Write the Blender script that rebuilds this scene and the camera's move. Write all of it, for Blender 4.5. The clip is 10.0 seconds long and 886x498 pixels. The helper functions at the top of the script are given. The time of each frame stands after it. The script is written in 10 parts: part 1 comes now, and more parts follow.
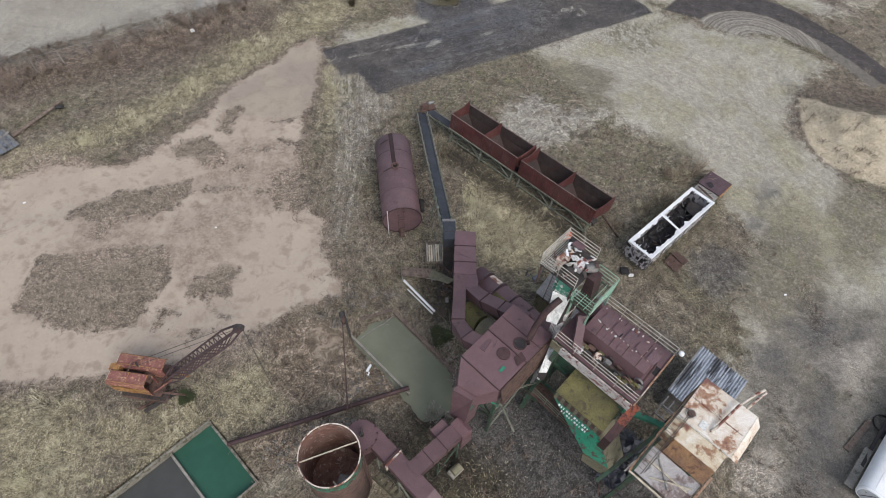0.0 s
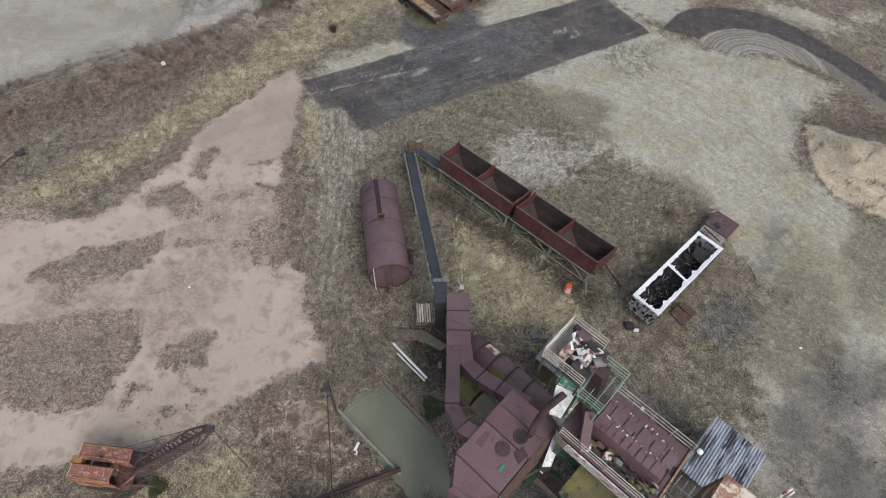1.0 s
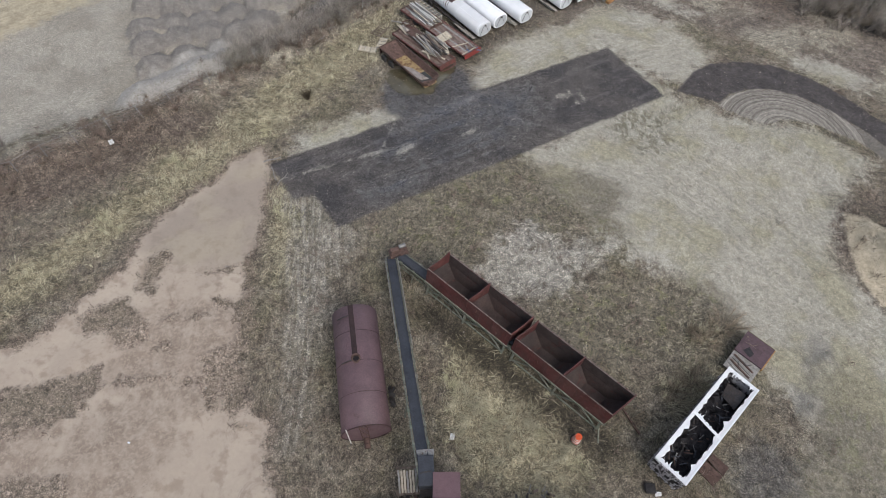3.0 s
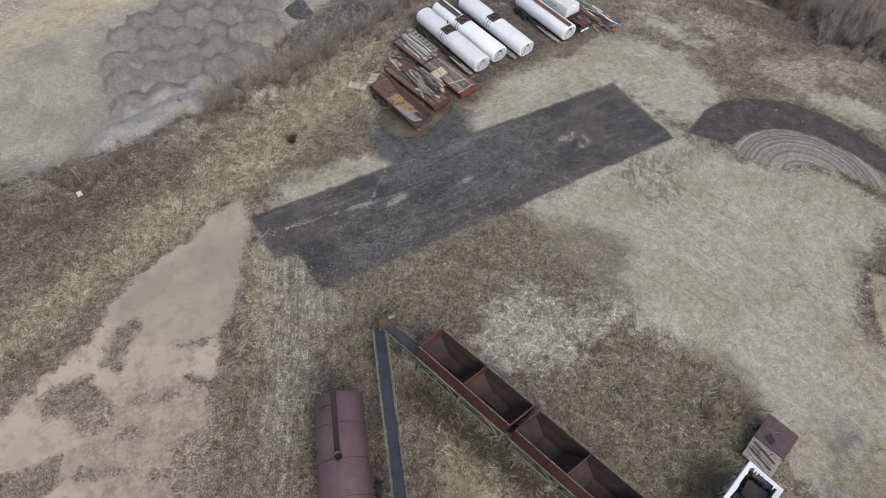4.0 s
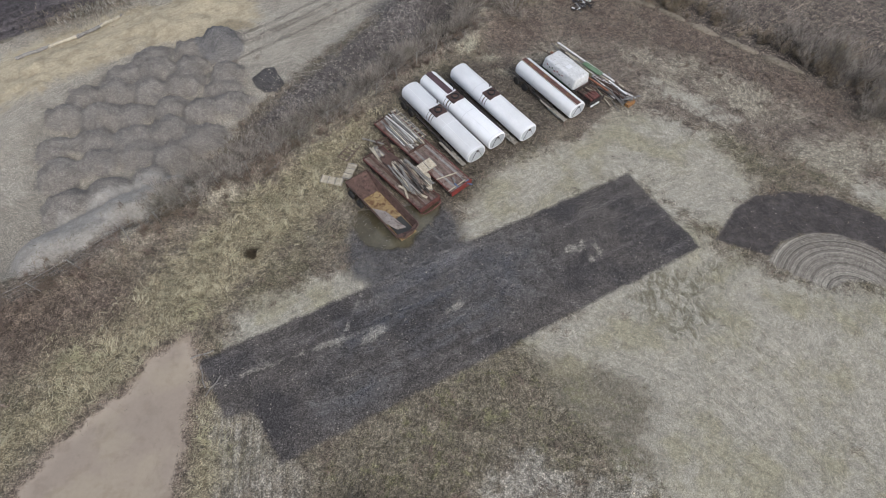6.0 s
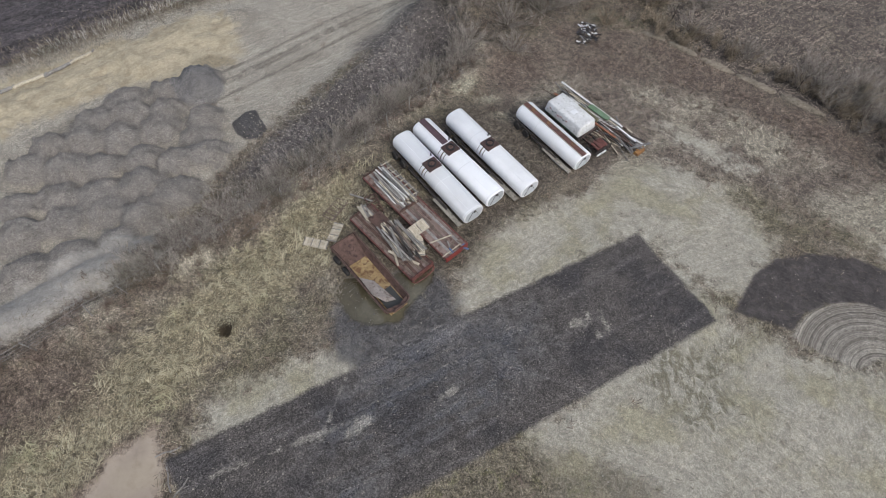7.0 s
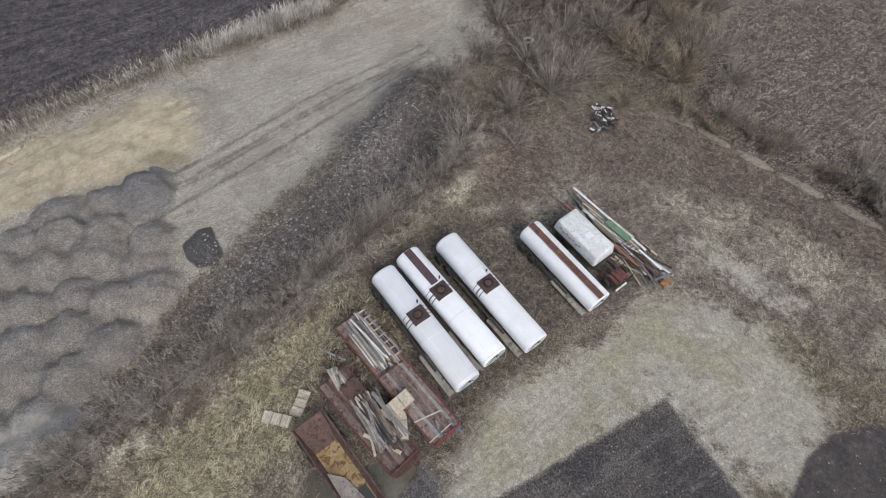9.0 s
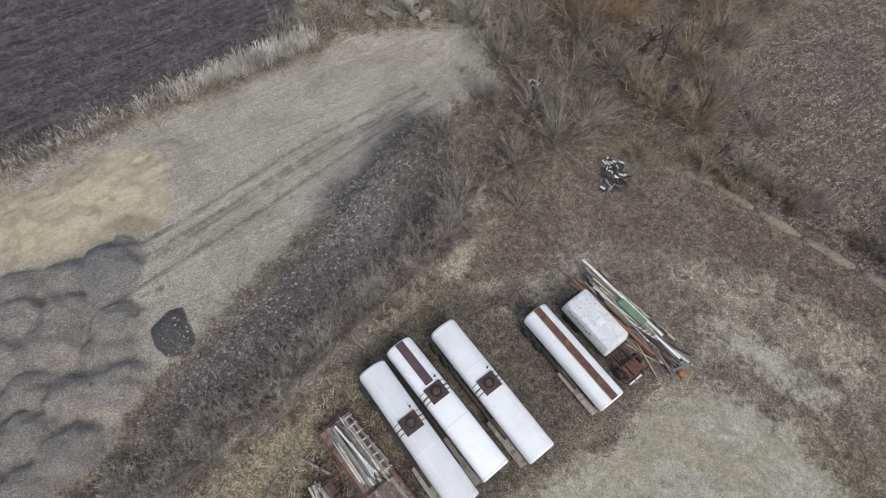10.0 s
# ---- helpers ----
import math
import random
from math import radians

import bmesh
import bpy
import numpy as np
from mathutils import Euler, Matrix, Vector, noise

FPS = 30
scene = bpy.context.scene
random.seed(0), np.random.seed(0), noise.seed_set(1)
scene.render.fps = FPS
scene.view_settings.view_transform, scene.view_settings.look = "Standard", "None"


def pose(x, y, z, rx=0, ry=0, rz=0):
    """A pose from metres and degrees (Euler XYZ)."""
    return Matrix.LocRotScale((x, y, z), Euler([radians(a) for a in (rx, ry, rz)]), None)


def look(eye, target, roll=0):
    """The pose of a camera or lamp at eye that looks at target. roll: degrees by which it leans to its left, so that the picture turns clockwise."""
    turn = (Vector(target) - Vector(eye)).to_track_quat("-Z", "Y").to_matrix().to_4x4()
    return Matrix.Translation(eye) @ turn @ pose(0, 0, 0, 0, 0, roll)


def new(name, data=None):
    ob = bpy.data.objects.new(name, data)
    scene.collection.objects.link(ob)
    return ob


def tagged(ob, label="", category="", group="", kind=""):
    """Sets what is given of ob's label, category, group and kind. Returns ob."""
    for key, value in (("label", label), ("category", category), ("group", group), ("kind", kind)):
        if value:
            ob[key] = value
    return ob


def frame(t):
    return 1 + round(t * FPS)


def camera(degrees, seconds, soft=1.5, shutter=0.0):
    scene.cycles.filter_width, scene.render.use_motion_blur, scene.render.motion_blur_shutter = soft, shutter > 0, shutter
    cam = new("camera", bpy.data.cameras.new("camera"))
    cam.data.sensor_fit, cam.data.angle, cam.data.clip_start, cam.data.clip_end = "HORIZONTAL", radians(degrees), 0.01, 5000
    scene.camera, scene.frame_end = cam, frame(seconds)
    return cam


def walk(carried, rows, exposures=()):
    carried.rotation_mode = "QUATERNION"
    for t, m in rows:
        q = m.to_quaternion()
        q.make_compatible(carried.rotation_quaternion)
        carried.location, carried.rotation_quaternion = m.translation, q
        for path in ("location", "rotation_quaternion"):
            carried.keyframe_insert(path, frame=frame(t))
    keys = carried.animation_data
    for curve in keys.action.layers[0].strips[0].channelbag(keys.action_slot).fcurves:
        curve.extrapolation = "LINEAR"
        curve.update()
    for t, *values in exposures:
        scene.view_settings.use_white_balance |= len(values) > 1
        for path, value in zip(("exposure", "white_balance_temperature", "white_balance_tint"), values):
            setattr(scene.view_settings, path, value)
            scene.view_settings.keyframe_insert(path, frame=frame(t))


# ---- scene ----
cam = camera(76.7, 10.0, soft=0.55)
PATH = [
    (0, (-0.404, -0.567, 40.766), (-0.391, 0.575, 39.125), 3.1),
    (0.5, (-0.396, 2.473, 40.867), (-0.367, 3.607, 39.22), 2.9),
    (1, (-0.322, 5.563, 40.904), (-0.286, 6.69, 39.252), 2.8),
    (1.5, (-0.196, 8.758, 40.948), (-0.153, 9.878, 39.291), 2.9),
    (2, (-0.078, 12.018, 40.985), (-0.031, 13.131, 39.324), 3.0),
    (2.5, (0.082, 15.376, 40.992), (0.132, 16.482, 39.326), 3.1),
    (4, (0.831, 25.746, 40.963), (0.882, 26.831, 39.284), 3.2),
    (4.5, (1.141, 29.246, 40.864), (1.189, 30.328, 39.182), 3.1),
    (5, (1.444, 32.768, 40.756), (1.492, 33.845, 39.071), 3.1),
    (6.5, (2.214, 43.769, 40.398), (2.266, 44.824, 38.7), 3.4),
    (7, (2.462, 47.55, 40.31), (2.514, 48.597, 38.607), 3.5),
    (7.5, (2.636, 51.437, 40.255), (2.689, 52.474, 38.545), 3.6),
    (8, (2.805, 55.359, 40.179), (2.86, 56.384, 38.463), 3.8),
    (8.5, (3.029, 59.353, 40.084), (3.083, 60.367, 38.361), 3.9),
    (9, (3.16, 63.49, 39.965), (3.217, 64.489, 38.233), 4.1),
    (9.5, (3.219, 67.83, 39.912), (3.28, 68.806, 38.167), 4.5),
    (10, (3.237, 72.272, 39.747), (3.303, 73.225, 37.99), 4.9),
]
walk(cam, [(t, look(eye, target, roll)) for t, eye, target, roll in PATH], exposures=((0, 0.34), (4, 0.28), (6.5, 0.19), (8, 0.21), (10, 0.24)))

# ---------------------------------------------------------------- light
world = bpy.data.worlds.new("overcast_sky")
scene.world = world
world.use_nodes = True
wn, wl = world.node_tree.nodes, world.node_tree.links
wn.clear()
sky = wn.new("ShaderNodeTexSky")
sky.sky_type = "NISHITA"
sky.sun_disc = False
SUN_UP, SUN_ROUND = radians(48), radians(150)
sky.sun_elevation, sky.sun_rotation = SUN_UP, SUN_ROUND
sky.dust_density, sky.air_density = 3.0, 1.0
grey = wn.new("ShaderNodeHueSaturation")
grey.inputs["Saturation"].default_value = 0.6
back = wn.new("ShaderNodeBackground")
back.inputs["Strength"].default_value = 0.15
wout = wn.new("ShaderNodeOutputWorld")
wl.new(sky.outputs[0], grey.inputs["Color"])
wl.new(grey.outputs[0], back.inputs["Color"])
wl.new(back.outputs[0], wout.inputs["Surface"])
sun = new("sun", bpy.data.lights.new("sun", "SUN"))
sun.data.energy, sun.data.angle, sun.data.color = 0.72, radians(30), (1.0, 0.98, 0.96)
toward_sun = Vector((math.sin(SUN_ROUND) * math.cos(SUN_UP), math.cos(SUN_ROUND) * math.cos(SUN_UP), math.sin(SUN_UP)))
sun.matrix_world = look(toward_sun * 120, (0, 0, 0))


# ---------------------------------------------------------------- materials
class Nodes:
    """A small shorthand for shader nodes."""

    def __init__(self, name):
        self.mat = bpy.data.materials.new(name)
        self.mat.use_nodes = True
        self.n, self.l = self.mat.node_tree.nodes, self.mat.node_tree.links
        self.bsdf = self.n["Principled BSDF"]
        self.geo = self.n.new("ShaderNodeNewGeometry")
        self.pos = self.geo.outputs["Position"]

    def put(self, socket, value):
        if isinstance(value, bpy.types.NodeSocket):
            self.l.new(value, socket)
        elif isinstance(value, tuple) and len(value) == 3 and socket.type == "RGBA":
            socket.default_value = (*value, 1)
        else:
            socket.default_value = value

    def scaled(self, s, vec=None):
        m = self.n.new("ShaderNodeMapping")
        self.put(m.inputs["Vector"], vec or self.pos)
        m.inputs["Scale"].default_value = s
        return m.outputs[0]

    def noise(self, scale, detail=4.0, rough=0.55, vec=None, warp=0.0):
        t = self.n.new("ShaderNodeTexNoise")
        self.put(t.inputs["Vector"], vec or self.pos)
        t.inputs["Scale"].default_value, t.inputs["Detail"].default_value = scale, detail
        t.inputs["Roughness"].default_value, t.inputs["Distortion"].default_value = rough, warp
        return t.outputs["Fac"]

    def cells(self, scale, vec=None, out="Distance"):
        t = self.n.new("ShaderNodeTexVoronoi")
        self.put(t.inputs["Vector"], vec or self.pos)
        t.inputs["Scale"].default_value = scale
        return t.outputs[out]

    def wave(self, scale, vec, warp=0.0):
        t = self.n.new("ShaderNodeTexWave")
        self.put(t.inputs["Vector"], vec)
        t.inputs["Scale"].default_value, t.inputs["Distortion"].default_value = scale, warp
        return t.outputs["Fac"]

    def step(self, v, lo, hi, a=0.0, b=1.0):
        m = self.n.new("ShaderNodeMapRange")
        m.interpolation_type = "SMOOTHSTEP"
        for key, x in (("Value", v), ("From Min", lo), ("From Max", hi), ("To Min", a), ("To Max", b)):
            self.put(m.inputs[key], x)
        return m.outputs[0]

    def math(self, op, a, b=0.0):
        m = self.n.new("ShaderNodeMath")
        m.operation = op
        self.put(m.inputs[0], a)
        self.put(m.inputs[1], b)
        return m.outputs[0]

    def mix(self, f, a, b):
        m = self.n.new("ShaderNodeMix")
        m.data_type = "RGBA"
        self.put(m.inputs[0], f)
        self.put(m.inputs[6], a)
        self.put(m.inputs[7], b)
        return m.outputs[2]

    def blend(self, f, a, b):
        return self.math("ADD", self.math("MULTIPLY", f, b), self.math("MULTIPLY", self.math("SUBTRACT", 1.0, f), a))

    def bright(self, c, v):
        h = self.n.new("ShaderNodeHueSaturation")
        self.put(h.inputs["Color"], c)
        self.put(h.inputs["Value"], v)
        return h.outputs[0]

    def attr(self, name):
        a = self.n.new("ShaderNodeAttribute")
        a.attribute_name = name
        return a.outputs["Fac"]

    def chance(self):
        return self.n.new("ShaderNodeObjectInfo").outputs["Random"]

    def island(self):
        return self.geo.outputs["Random Per Island"]

    def done(self, colour, rough=0.8, metal=0.0, bump=None, strength=0.3, depth=0.02):
        self.put(self.bsdf.inputs["Base Color"], colour)
        self.put(self.bsdf.inputs["Roughness"], rough)
        self.put(self.bsdf.inputs["Metallic"], metal)
        if bump is not None:
            b = self.n.new("ShaderNodeBump")
            b.inputs["Strength"].default_value, b.inputs["Distance"].default_value = strength, depth
            self.put(b.inputs["Height"], bump)
            self.l.new(b.outputs[0], self.bsdf.inputs["Normal"])
        return self.mat


def weathered(name, main, other, stain, amount=0.35, scale=0.9, rough=0.65, metal=0.0, bump=0.25, streak=1.0, sharp=0.06, grain=1.0):
    """Painted or bare surface: two tones, patches of a third colour with ragged edges, fine grain."""
    n = Nodes(name)
    tall = n.scaled((1, 1, 1 / streak))
    broad = n.noise(scale, 5, 0.6, tall)
    c = n.mix(n.step(broad, 0.35, 0.65), main, other)
    c = n.mix(n.math("MULTIPLY", n.step(n.noise(scale * 0.45, 3), 0.35, 0.7), 0.25), c, stain)
    patch = n.noise(scale * 2.3, 7, 0.65, tall, 0.6)
    edge = 0.68 - 0.36 * amount
    c = n.mix(n.step(patch, edge, edge + sharp), c, stain)
    chips = n.noise(scale * 6 + 3, 5, 0.8, tall)
    c = n.mix(n.math("MULTIPLY", n.step(chips, 0.66, 0.72), 0.7 * grain), c, stain)
    fine = n.noise(14, 5, 0.75)
    c = n.bright(c, n.step(fine, 0.25, 0.75, 1 - 0.32 * grain, 1 + 0.3 * grain))
    c = n.bright(c, n.step(n.noise(scale * 1.4 + 0.3, 6, 0.7), 0.3, 0.7, 1 - 0.16 * grain, 1 + 0.16 * grain))
    c = n.bright(c, n.step(n.chance(), 0, 1, 0.9, 1.1))
    return n.done(c, n.step(patch, 0.3, 0.7, rough - 0.08, rough + 0.12), metal, n.math("ADD", fine, n.math("MULTIPLY", patch, 2.0)), bump, 0.015)


maroon = weathered("maroon_primer_paint", (0.128, 0.073, 0.081), (0.15, 0.088, 0.096), (0.085, 0.054, 0.06), 0.2, 0.36, 0.55, grain=0.6)
maroon_tank = weathered("maroon_tank_paint", (0.128, 0.078, 0.088), (0.146, 0.09, 0.1), (0.09, 0.055, 0.056), 0.15, 0.35, 0.55, streak=2.0)
maroon_dark = weathered("dark_maroon_paint", (0.05, 0.025, 0.027), (0.07, 0.035, 0.035), (0.035, 0.025, 0.025), 0.3)
bin_red = weathered("worn_red_bin_paint", (0.1, 0.027, 0.026), (0.065, 0.02, 0.02), (0.17, 0.1, 0.085), 0.2, 1.4, 0.65, streak=2.5)
# rusty lining, darkened in colour for the shade deep in the bins
bin_inside = weathered("shaded_rusty_bin_lining", (0.04, 0.03, 0.028), (0.055, 0.04, 0.036), (0.065, 0.034, 0.03), 0.3, 0.7, 0.85)
frame_green = weathered("faded_green_grey_steel", (0.15, 0.175, 0.135), (0.2, 0.2, 0.165), (0.08, 0.06, 0.045), 0.3, 1.5, 0.75)
green = weathered("peeling_green_paint", (0.012, 0.25, 0.15), (0.02, 0.2, 0.125), (0.1, 0.06, 0.055), 0.4, 1.1, 0.6)
green_band = weathered("flaking_green_band_paint", (0.012, 0.25, 0.15), (0.02, 0.2, 0.125), (0.085, 0.05, 0.042), 0.62, 2.2, 0.6)
green_steel = weathered("dull_green_steel", (0.04, 0.11, 0.07), (0.06, 0.09, 0.06), (0.07, 0.055, 0.045), 0.4, 1.2, 0.75)
green_rail = weathered("pale_green_rail_paint", (0.2, 0.42, 0.3), (0.36, 0.48, 0.38), (0.25, 0.22, 0.18), 0.3, 2, 0.6)
olive = weathered("mossy_olive_sheet", (0.115, 0.105, 0.045), (0.155, 0.14, 0.05), (0.08, 0.07, 0.045), 0.35, 0.8, 0.8)
olive_tan = weathered("tan_olive_sheet", (0.2, 0.18, 0.12), (0.165, 0.155, 0.105), (0.1, 0.09, 0.06), 0.3, 0.8, 0.75)
white_tank = weathered("white_tanker_paint", (0.82, 0.84, 0.86), (0.78, 0.8, 0.83), (0.55, 0.54, 0.52), 0.03, 0.4, 0.45, bump=0.04, streak=1.0, grain=0.22)
# greyer than the tank's own white
tank_end = weathered("grey_white_end_plate", (0.5, 0.53, 0.56), (0.44, 0.47, 0.5), (0.25, 0.25, 0.25), 0.2, 1.5, 0.55, bump=0.05, grain=0.4)
white_stained = weathered("stained_white_paint", (0.74, 0.74, 0.73), (0.66, 0.67, 0.65), (0.4, 0.41, 0.38), 0.3, 2.2, 0.65)
flaky_white = weathered("flaking_white_tank_body", (0.8, 0.81, 0.82), (0.74, 0.75, 0.75), (0.38, 0.39, 0.37), 0.28, 2.4, 0.65, grain=0.5)
white_rust = weathered("white_paint_eaten_by_rust", (0.68, 0.62, 0.54), (0.6, 0.53, 0.44), (0.21, 0.085, 0.06), 0.5, 0.75, 0.75)
white_rail = weathered("chipped_white_rail_paint", (0.62, 0.6, 0.55), (0.5, 0.48, 0.42), (0.2, 0.13, 0.09), 0.3, 3, 0.65)
white_peel = weathered("white_paint_peeling_off_red", (0.72, 0.71, 0.69), (0.6, 0.58, 0.55), (0.2, 0.06, 0.05), 0.42, 1.6, 0.7)
rust = weathered("brown_rust", (0.096, 0.058, 0.047), (0.132, 0.08, 0.064), (0.06, 0.038, 0.033), 0.4, 1.6, 0.85)
rust_orange = weathered("orange_rust", (0.24, 0.135, 0.065), (0.17, 0.098, 0.058), (0.12, 0.065, 0.045), 0.4, 1.5, 0.85)
rust_red = weathered("red_rust", (0.17, 0.06, 0.05), (0.13, 0.052, 0.045), (0.09, 0.045, 0.04), 0.4, 2, 0.8)
rust_scarlet = weathered("scarlet_rust", (0.34, 0.095, 0.05), (0.24, 0.07, 0.045), (0.09, 0.04, 0.035), 0.5, 2, 0.8)
dome_brown = weathered("tarred_dome_plate", (0.07, 0.042, 0.038), (0.05, 0.033, 0.032), (0.12, 0.06, 0.045), 0.3, 2, 0.7)
belt = weathered("worn_conveyor_belt", (0.028, 0.032, 0.042), (0.038, 0.043, 0.055), (0.06, 0.06, 0.065), 0.2, 0.6, 0.6)
dark_steel = weathered("dark_oily_steel", (0.035, 0.033, 0.033), (0.055, 0.05, 0.048), (0.08, 0.05, 0.04), 0.3, 2, 0.7)
grey_steel = weathered("dull_grey_steel", (0.2, 0.2, 0.2), (0.27, 0.27, 0.265), (0.12, 0.09, 0.07), 0.3, 2, 0.6, 0.3)
# black of charred things, also painted on as the dark inside holes
char_hole_black = weathered("char_and_hole_black", (0.012, 0.011, 0.013), (0.025, 0.023, 0.026), (0.06, 0.055, 0.055), 0.25, 4, 0.8)
rubber = weathered("old_tyre_rubber", (0.022, 0.022, 0.023), (0.035, 0.034, 0.033), (0.08, 0.07, 0.06), 0.2, 3, 0.85)
old_wall = weathered("mossy_old_concrete", (0.2, 0.185, 0.15), (0.26, 0.24, 0.205), (0.1, 0.09, 0.065), 0.45, 1.5, 0.9)
concrete = weathered("aged_concrete", (0.33, 0.31, 0.27), (0.27, 0.25, 0.215), (0.16, 0.15, 0.125), 0.35, 1.2, 0.9)
wood_grey = weathered("silvered_board", (0.24, 0.23, 0.215), (0.31, 0.3, 0.285), (0.12, 0.1, 0.085), 0.3, 2.5, 0.85, streak=1)
wood_brown = weathered("weathered_brown_board", (0.155, 0.118, 0.096), (0.2, 0.16, 0.135), (0.09, 0.06, 0.045), 0.35, 2, 0.85)
wood_pale = weathered("pale_pallet_board", (0.55, 0.5, 0.4), (0.47, 0.42, 0.33), (0.3, 0.26, 0.19), 0.25, 2.5, 0.85)
wood_orange = weathered("orange_painted_beam", (0.36, 0.15, 0.085), (0.3, 0.125, 0.075), (0.18, 0.1, 0.07), 0.25, 2, 0.7)
shingle = weathered("grey_asphalt_shingle", (0.2, 0.205, 0.215), (0.15, 0.155, 0.165), (0.1, 0.1, 0.1), 0.3, 3, 0.9)
roof_blue = weathered("tarnished_corrugated_sheet", (0.17, 0.19, 0.22), (0.23, 0.25, 0.285), (0.06, 0.06, 0.065), 0.42, 1.0, 0.55, 0.2)
crane_red = weathered("faded_red_cab_paint", (0.17, 0.052, 0.052), (0.22, 0.078, 0.07), (0.42, 0.27, 0.17), 0.36, 2, 0.65)
crane_yellow = weathered("faded_yellow_paint", (0.42, 0.24, 0.08), (0.34, 0.18, 0.06), (0.2, 0.09, 0.055), 0.45, 2, 0.65)
lattice_steel = weathered("rusty_purple_lattice_steel", (0.06, 0.04, 0.045), (0.085, 0.055, 0.06), (0.11, 0.06, 0.045), 0.3, 2, 0.8)
red_tail = weathered("red_bumper_paint", (0.3, 0.04, 0.035), (0.22, 0.035, 0.03), (0.12, 0.06, 0.05), 0.3, 3, 0.6)
barrel_orange = weathered("safety_orange_plastic", (0.75, 0.1, 0.025), (0.65, 0.09, 0.02), (0.45, 0.12, 0.06), 0.1, 2, 0.5, bump=0.05)
barrel_white = weathered("white_reflective_band", (0.78, 0.77, 0.75), (0.7, 0.69, 0.67), (0.5, 0.45, 0.4), 0.1, 3, 0.5, bump=0.05)
purple_deck = weathered("purple_brown_deck_sheet", (0.09, 0.055, 0.065), (0.115, 0.07, 0.08), (0.06, 0.04, 0.04), 0.3, 1.2, 0.7)
green_plastic = weathered("green_scrap_sheet", (0.12, 0.22, 0.12), (0.16, 0.27, 0.16), (0.2, 0.22, 0.18), 0.3, 2, 0.6)
blue_scrap = weathered("blue_scrap", (0.07, 0.13, 0.28), (0.1, 0.16, 0.3), (0.25, 0.25, 0.25), 0.25, 3, 0.6)
bin_rim = weathered("worn_grey_bin_rim", (0.15, 0.11, 0.1), (0.2, 0.17, 0.15), (0.09, 0.035, 0.03), 0.4, 2, 0.75)
stripe_dark = weathered("dark_walk_strip_paint", (0.028, 0.015, 0.016), (0.038, 0.022, 0.022), (0.05, 0.03, 0.03), 0.2, 1, 0.85)
tar_run = weathered("brown_tar_run", (0.16, 0.11, 0.085), (0.25, 0.19, 0.15), (0.06, 0.045, 0.04), 0.4, 3, 0.7)
walk_brown = weathered("rust_brown_walkway", (0.12, 0.055, 0.045), (0.15, 0.07, 0.055), (0.08, 0.045, 0.04), 0.35, 1.5, 0.75)
pale_earth = weathered("dry_pale_earth", (0.22, 0.19, 0.15), (0.27, 0.235, 0.185), (0.14, 0.12, 0.09), 0.4, 2, 0.95)
stone_grey = weathered("dull_grey_stone", (0.2, 0.185, 0.165), (0.26, 0.24, 0.215), (0.13, 0.12, 0.105), 0.3, 4, 0.9)
stone_pale = weathered("pale_stone", (0.42, 0.39, 0.34), (0.34, 0.31, 0.27), (0.2, 0.18, 0.15), 0.3, 4, 0.9)


def eaten(name, paint, cream, orange, brown, level=0.5):
    """White sheet eaten by rust: soft broad stains run from cream through orange to brown."""
    n = Nodes(name)
    broad = n.math("ADD", n.math("MULTIPLY", n.noise(0.42, 4, 0.6, None, 0.4), 0.6), n.math("MULTIPLY", n.noise(1.7, 7, 0.7, None, 0.5), 0.4))
    c = n.mix(n.step(broad, level - 0.13, level - 0.02), paint, cream)
    c = n.mix(n.step(broad, level - 0.02, level + 0.03), c, orange)
    c = n.mix(n.step(broad, level + 0.035, level + 0.075), c, brown)
    spots = n.noise(7, 5, 0.8)
    c = n.mix(n.math("MULTIPLY", n.step(spots, 0.62, 0.68), 0.8), c, orange)
    c = n.mix(n.math("MULTIPLY", n.step(spots, 0.38, 0.3), 0.6), c, paint)
    fine = n.noise(16, 4, 0.7)
    return n.done(n.bright(c, n.step(fine, 0.25, 0.75, 0.78, 1.2)), 0.75, 0.0, n.math("ADD", fine, n.math("MULTIPLY", broad, 3.0)), 0.25, 0.015)


silo_rust = eaten("rust_eaten_silo_paint", (0.78, 0.74, 0.68), (0.66, 0.58, 0.48), (0.33, 0.18, 0.11), (0.2, 0.095, 0.08), 0.545)
silo_rust_low = eaten("heavily_rusted_silo_paint", (0.68, 0.64, 0.56), (0.56, 0.48, 0.35), (0.3, 0.17, 0.1), (0.18, 0.08, 0.065), 0.5)
dusty_sheet = eaten("dusty_translucent_sheet", (0.5, 0.49, 0.48), (0.38, 0.36, 0.36), (0.2, 0.16, 0.15), (0.11, 0.075, 0.07), 0.52)
green_peel = weathered("green_paint_peeling_to_white", (0.012, 0.25, 0.16), (0.02, 0.2, 0.13), (0.62, 0.63, 0.6), 0.45, 1.5, 0.6)
soot_white = weathered("sooty_white_panel", (0.55, 0.54, 0.56), (0.42, 0.41, 0.43), (0.06, 0.055, 0.058), 0.5, 1.6, 0.75, streak=2)
rust_flake = weathered("flaking_rust_lining", (0.17, 0.085, 0.065), (0.24, 0.13, 0.1), (0.42, 0.33, 0.28), 0.32, 1.6, 0.85)
rust_tan = weathered("tan_rusty_plank", (0.3, 0.18, 0.11), (0.37, 0.25, 0.17), (0.16, 0.08, 0.055), 0.4, 2, 0.8)
tarp_black = weathered("torn_blue_black_tarp", (0.03, 0.034, 0.045), (0.05, 0.055, 0.07), (0.11, 0.11, 0.125), 0.3, 3, 0.5)


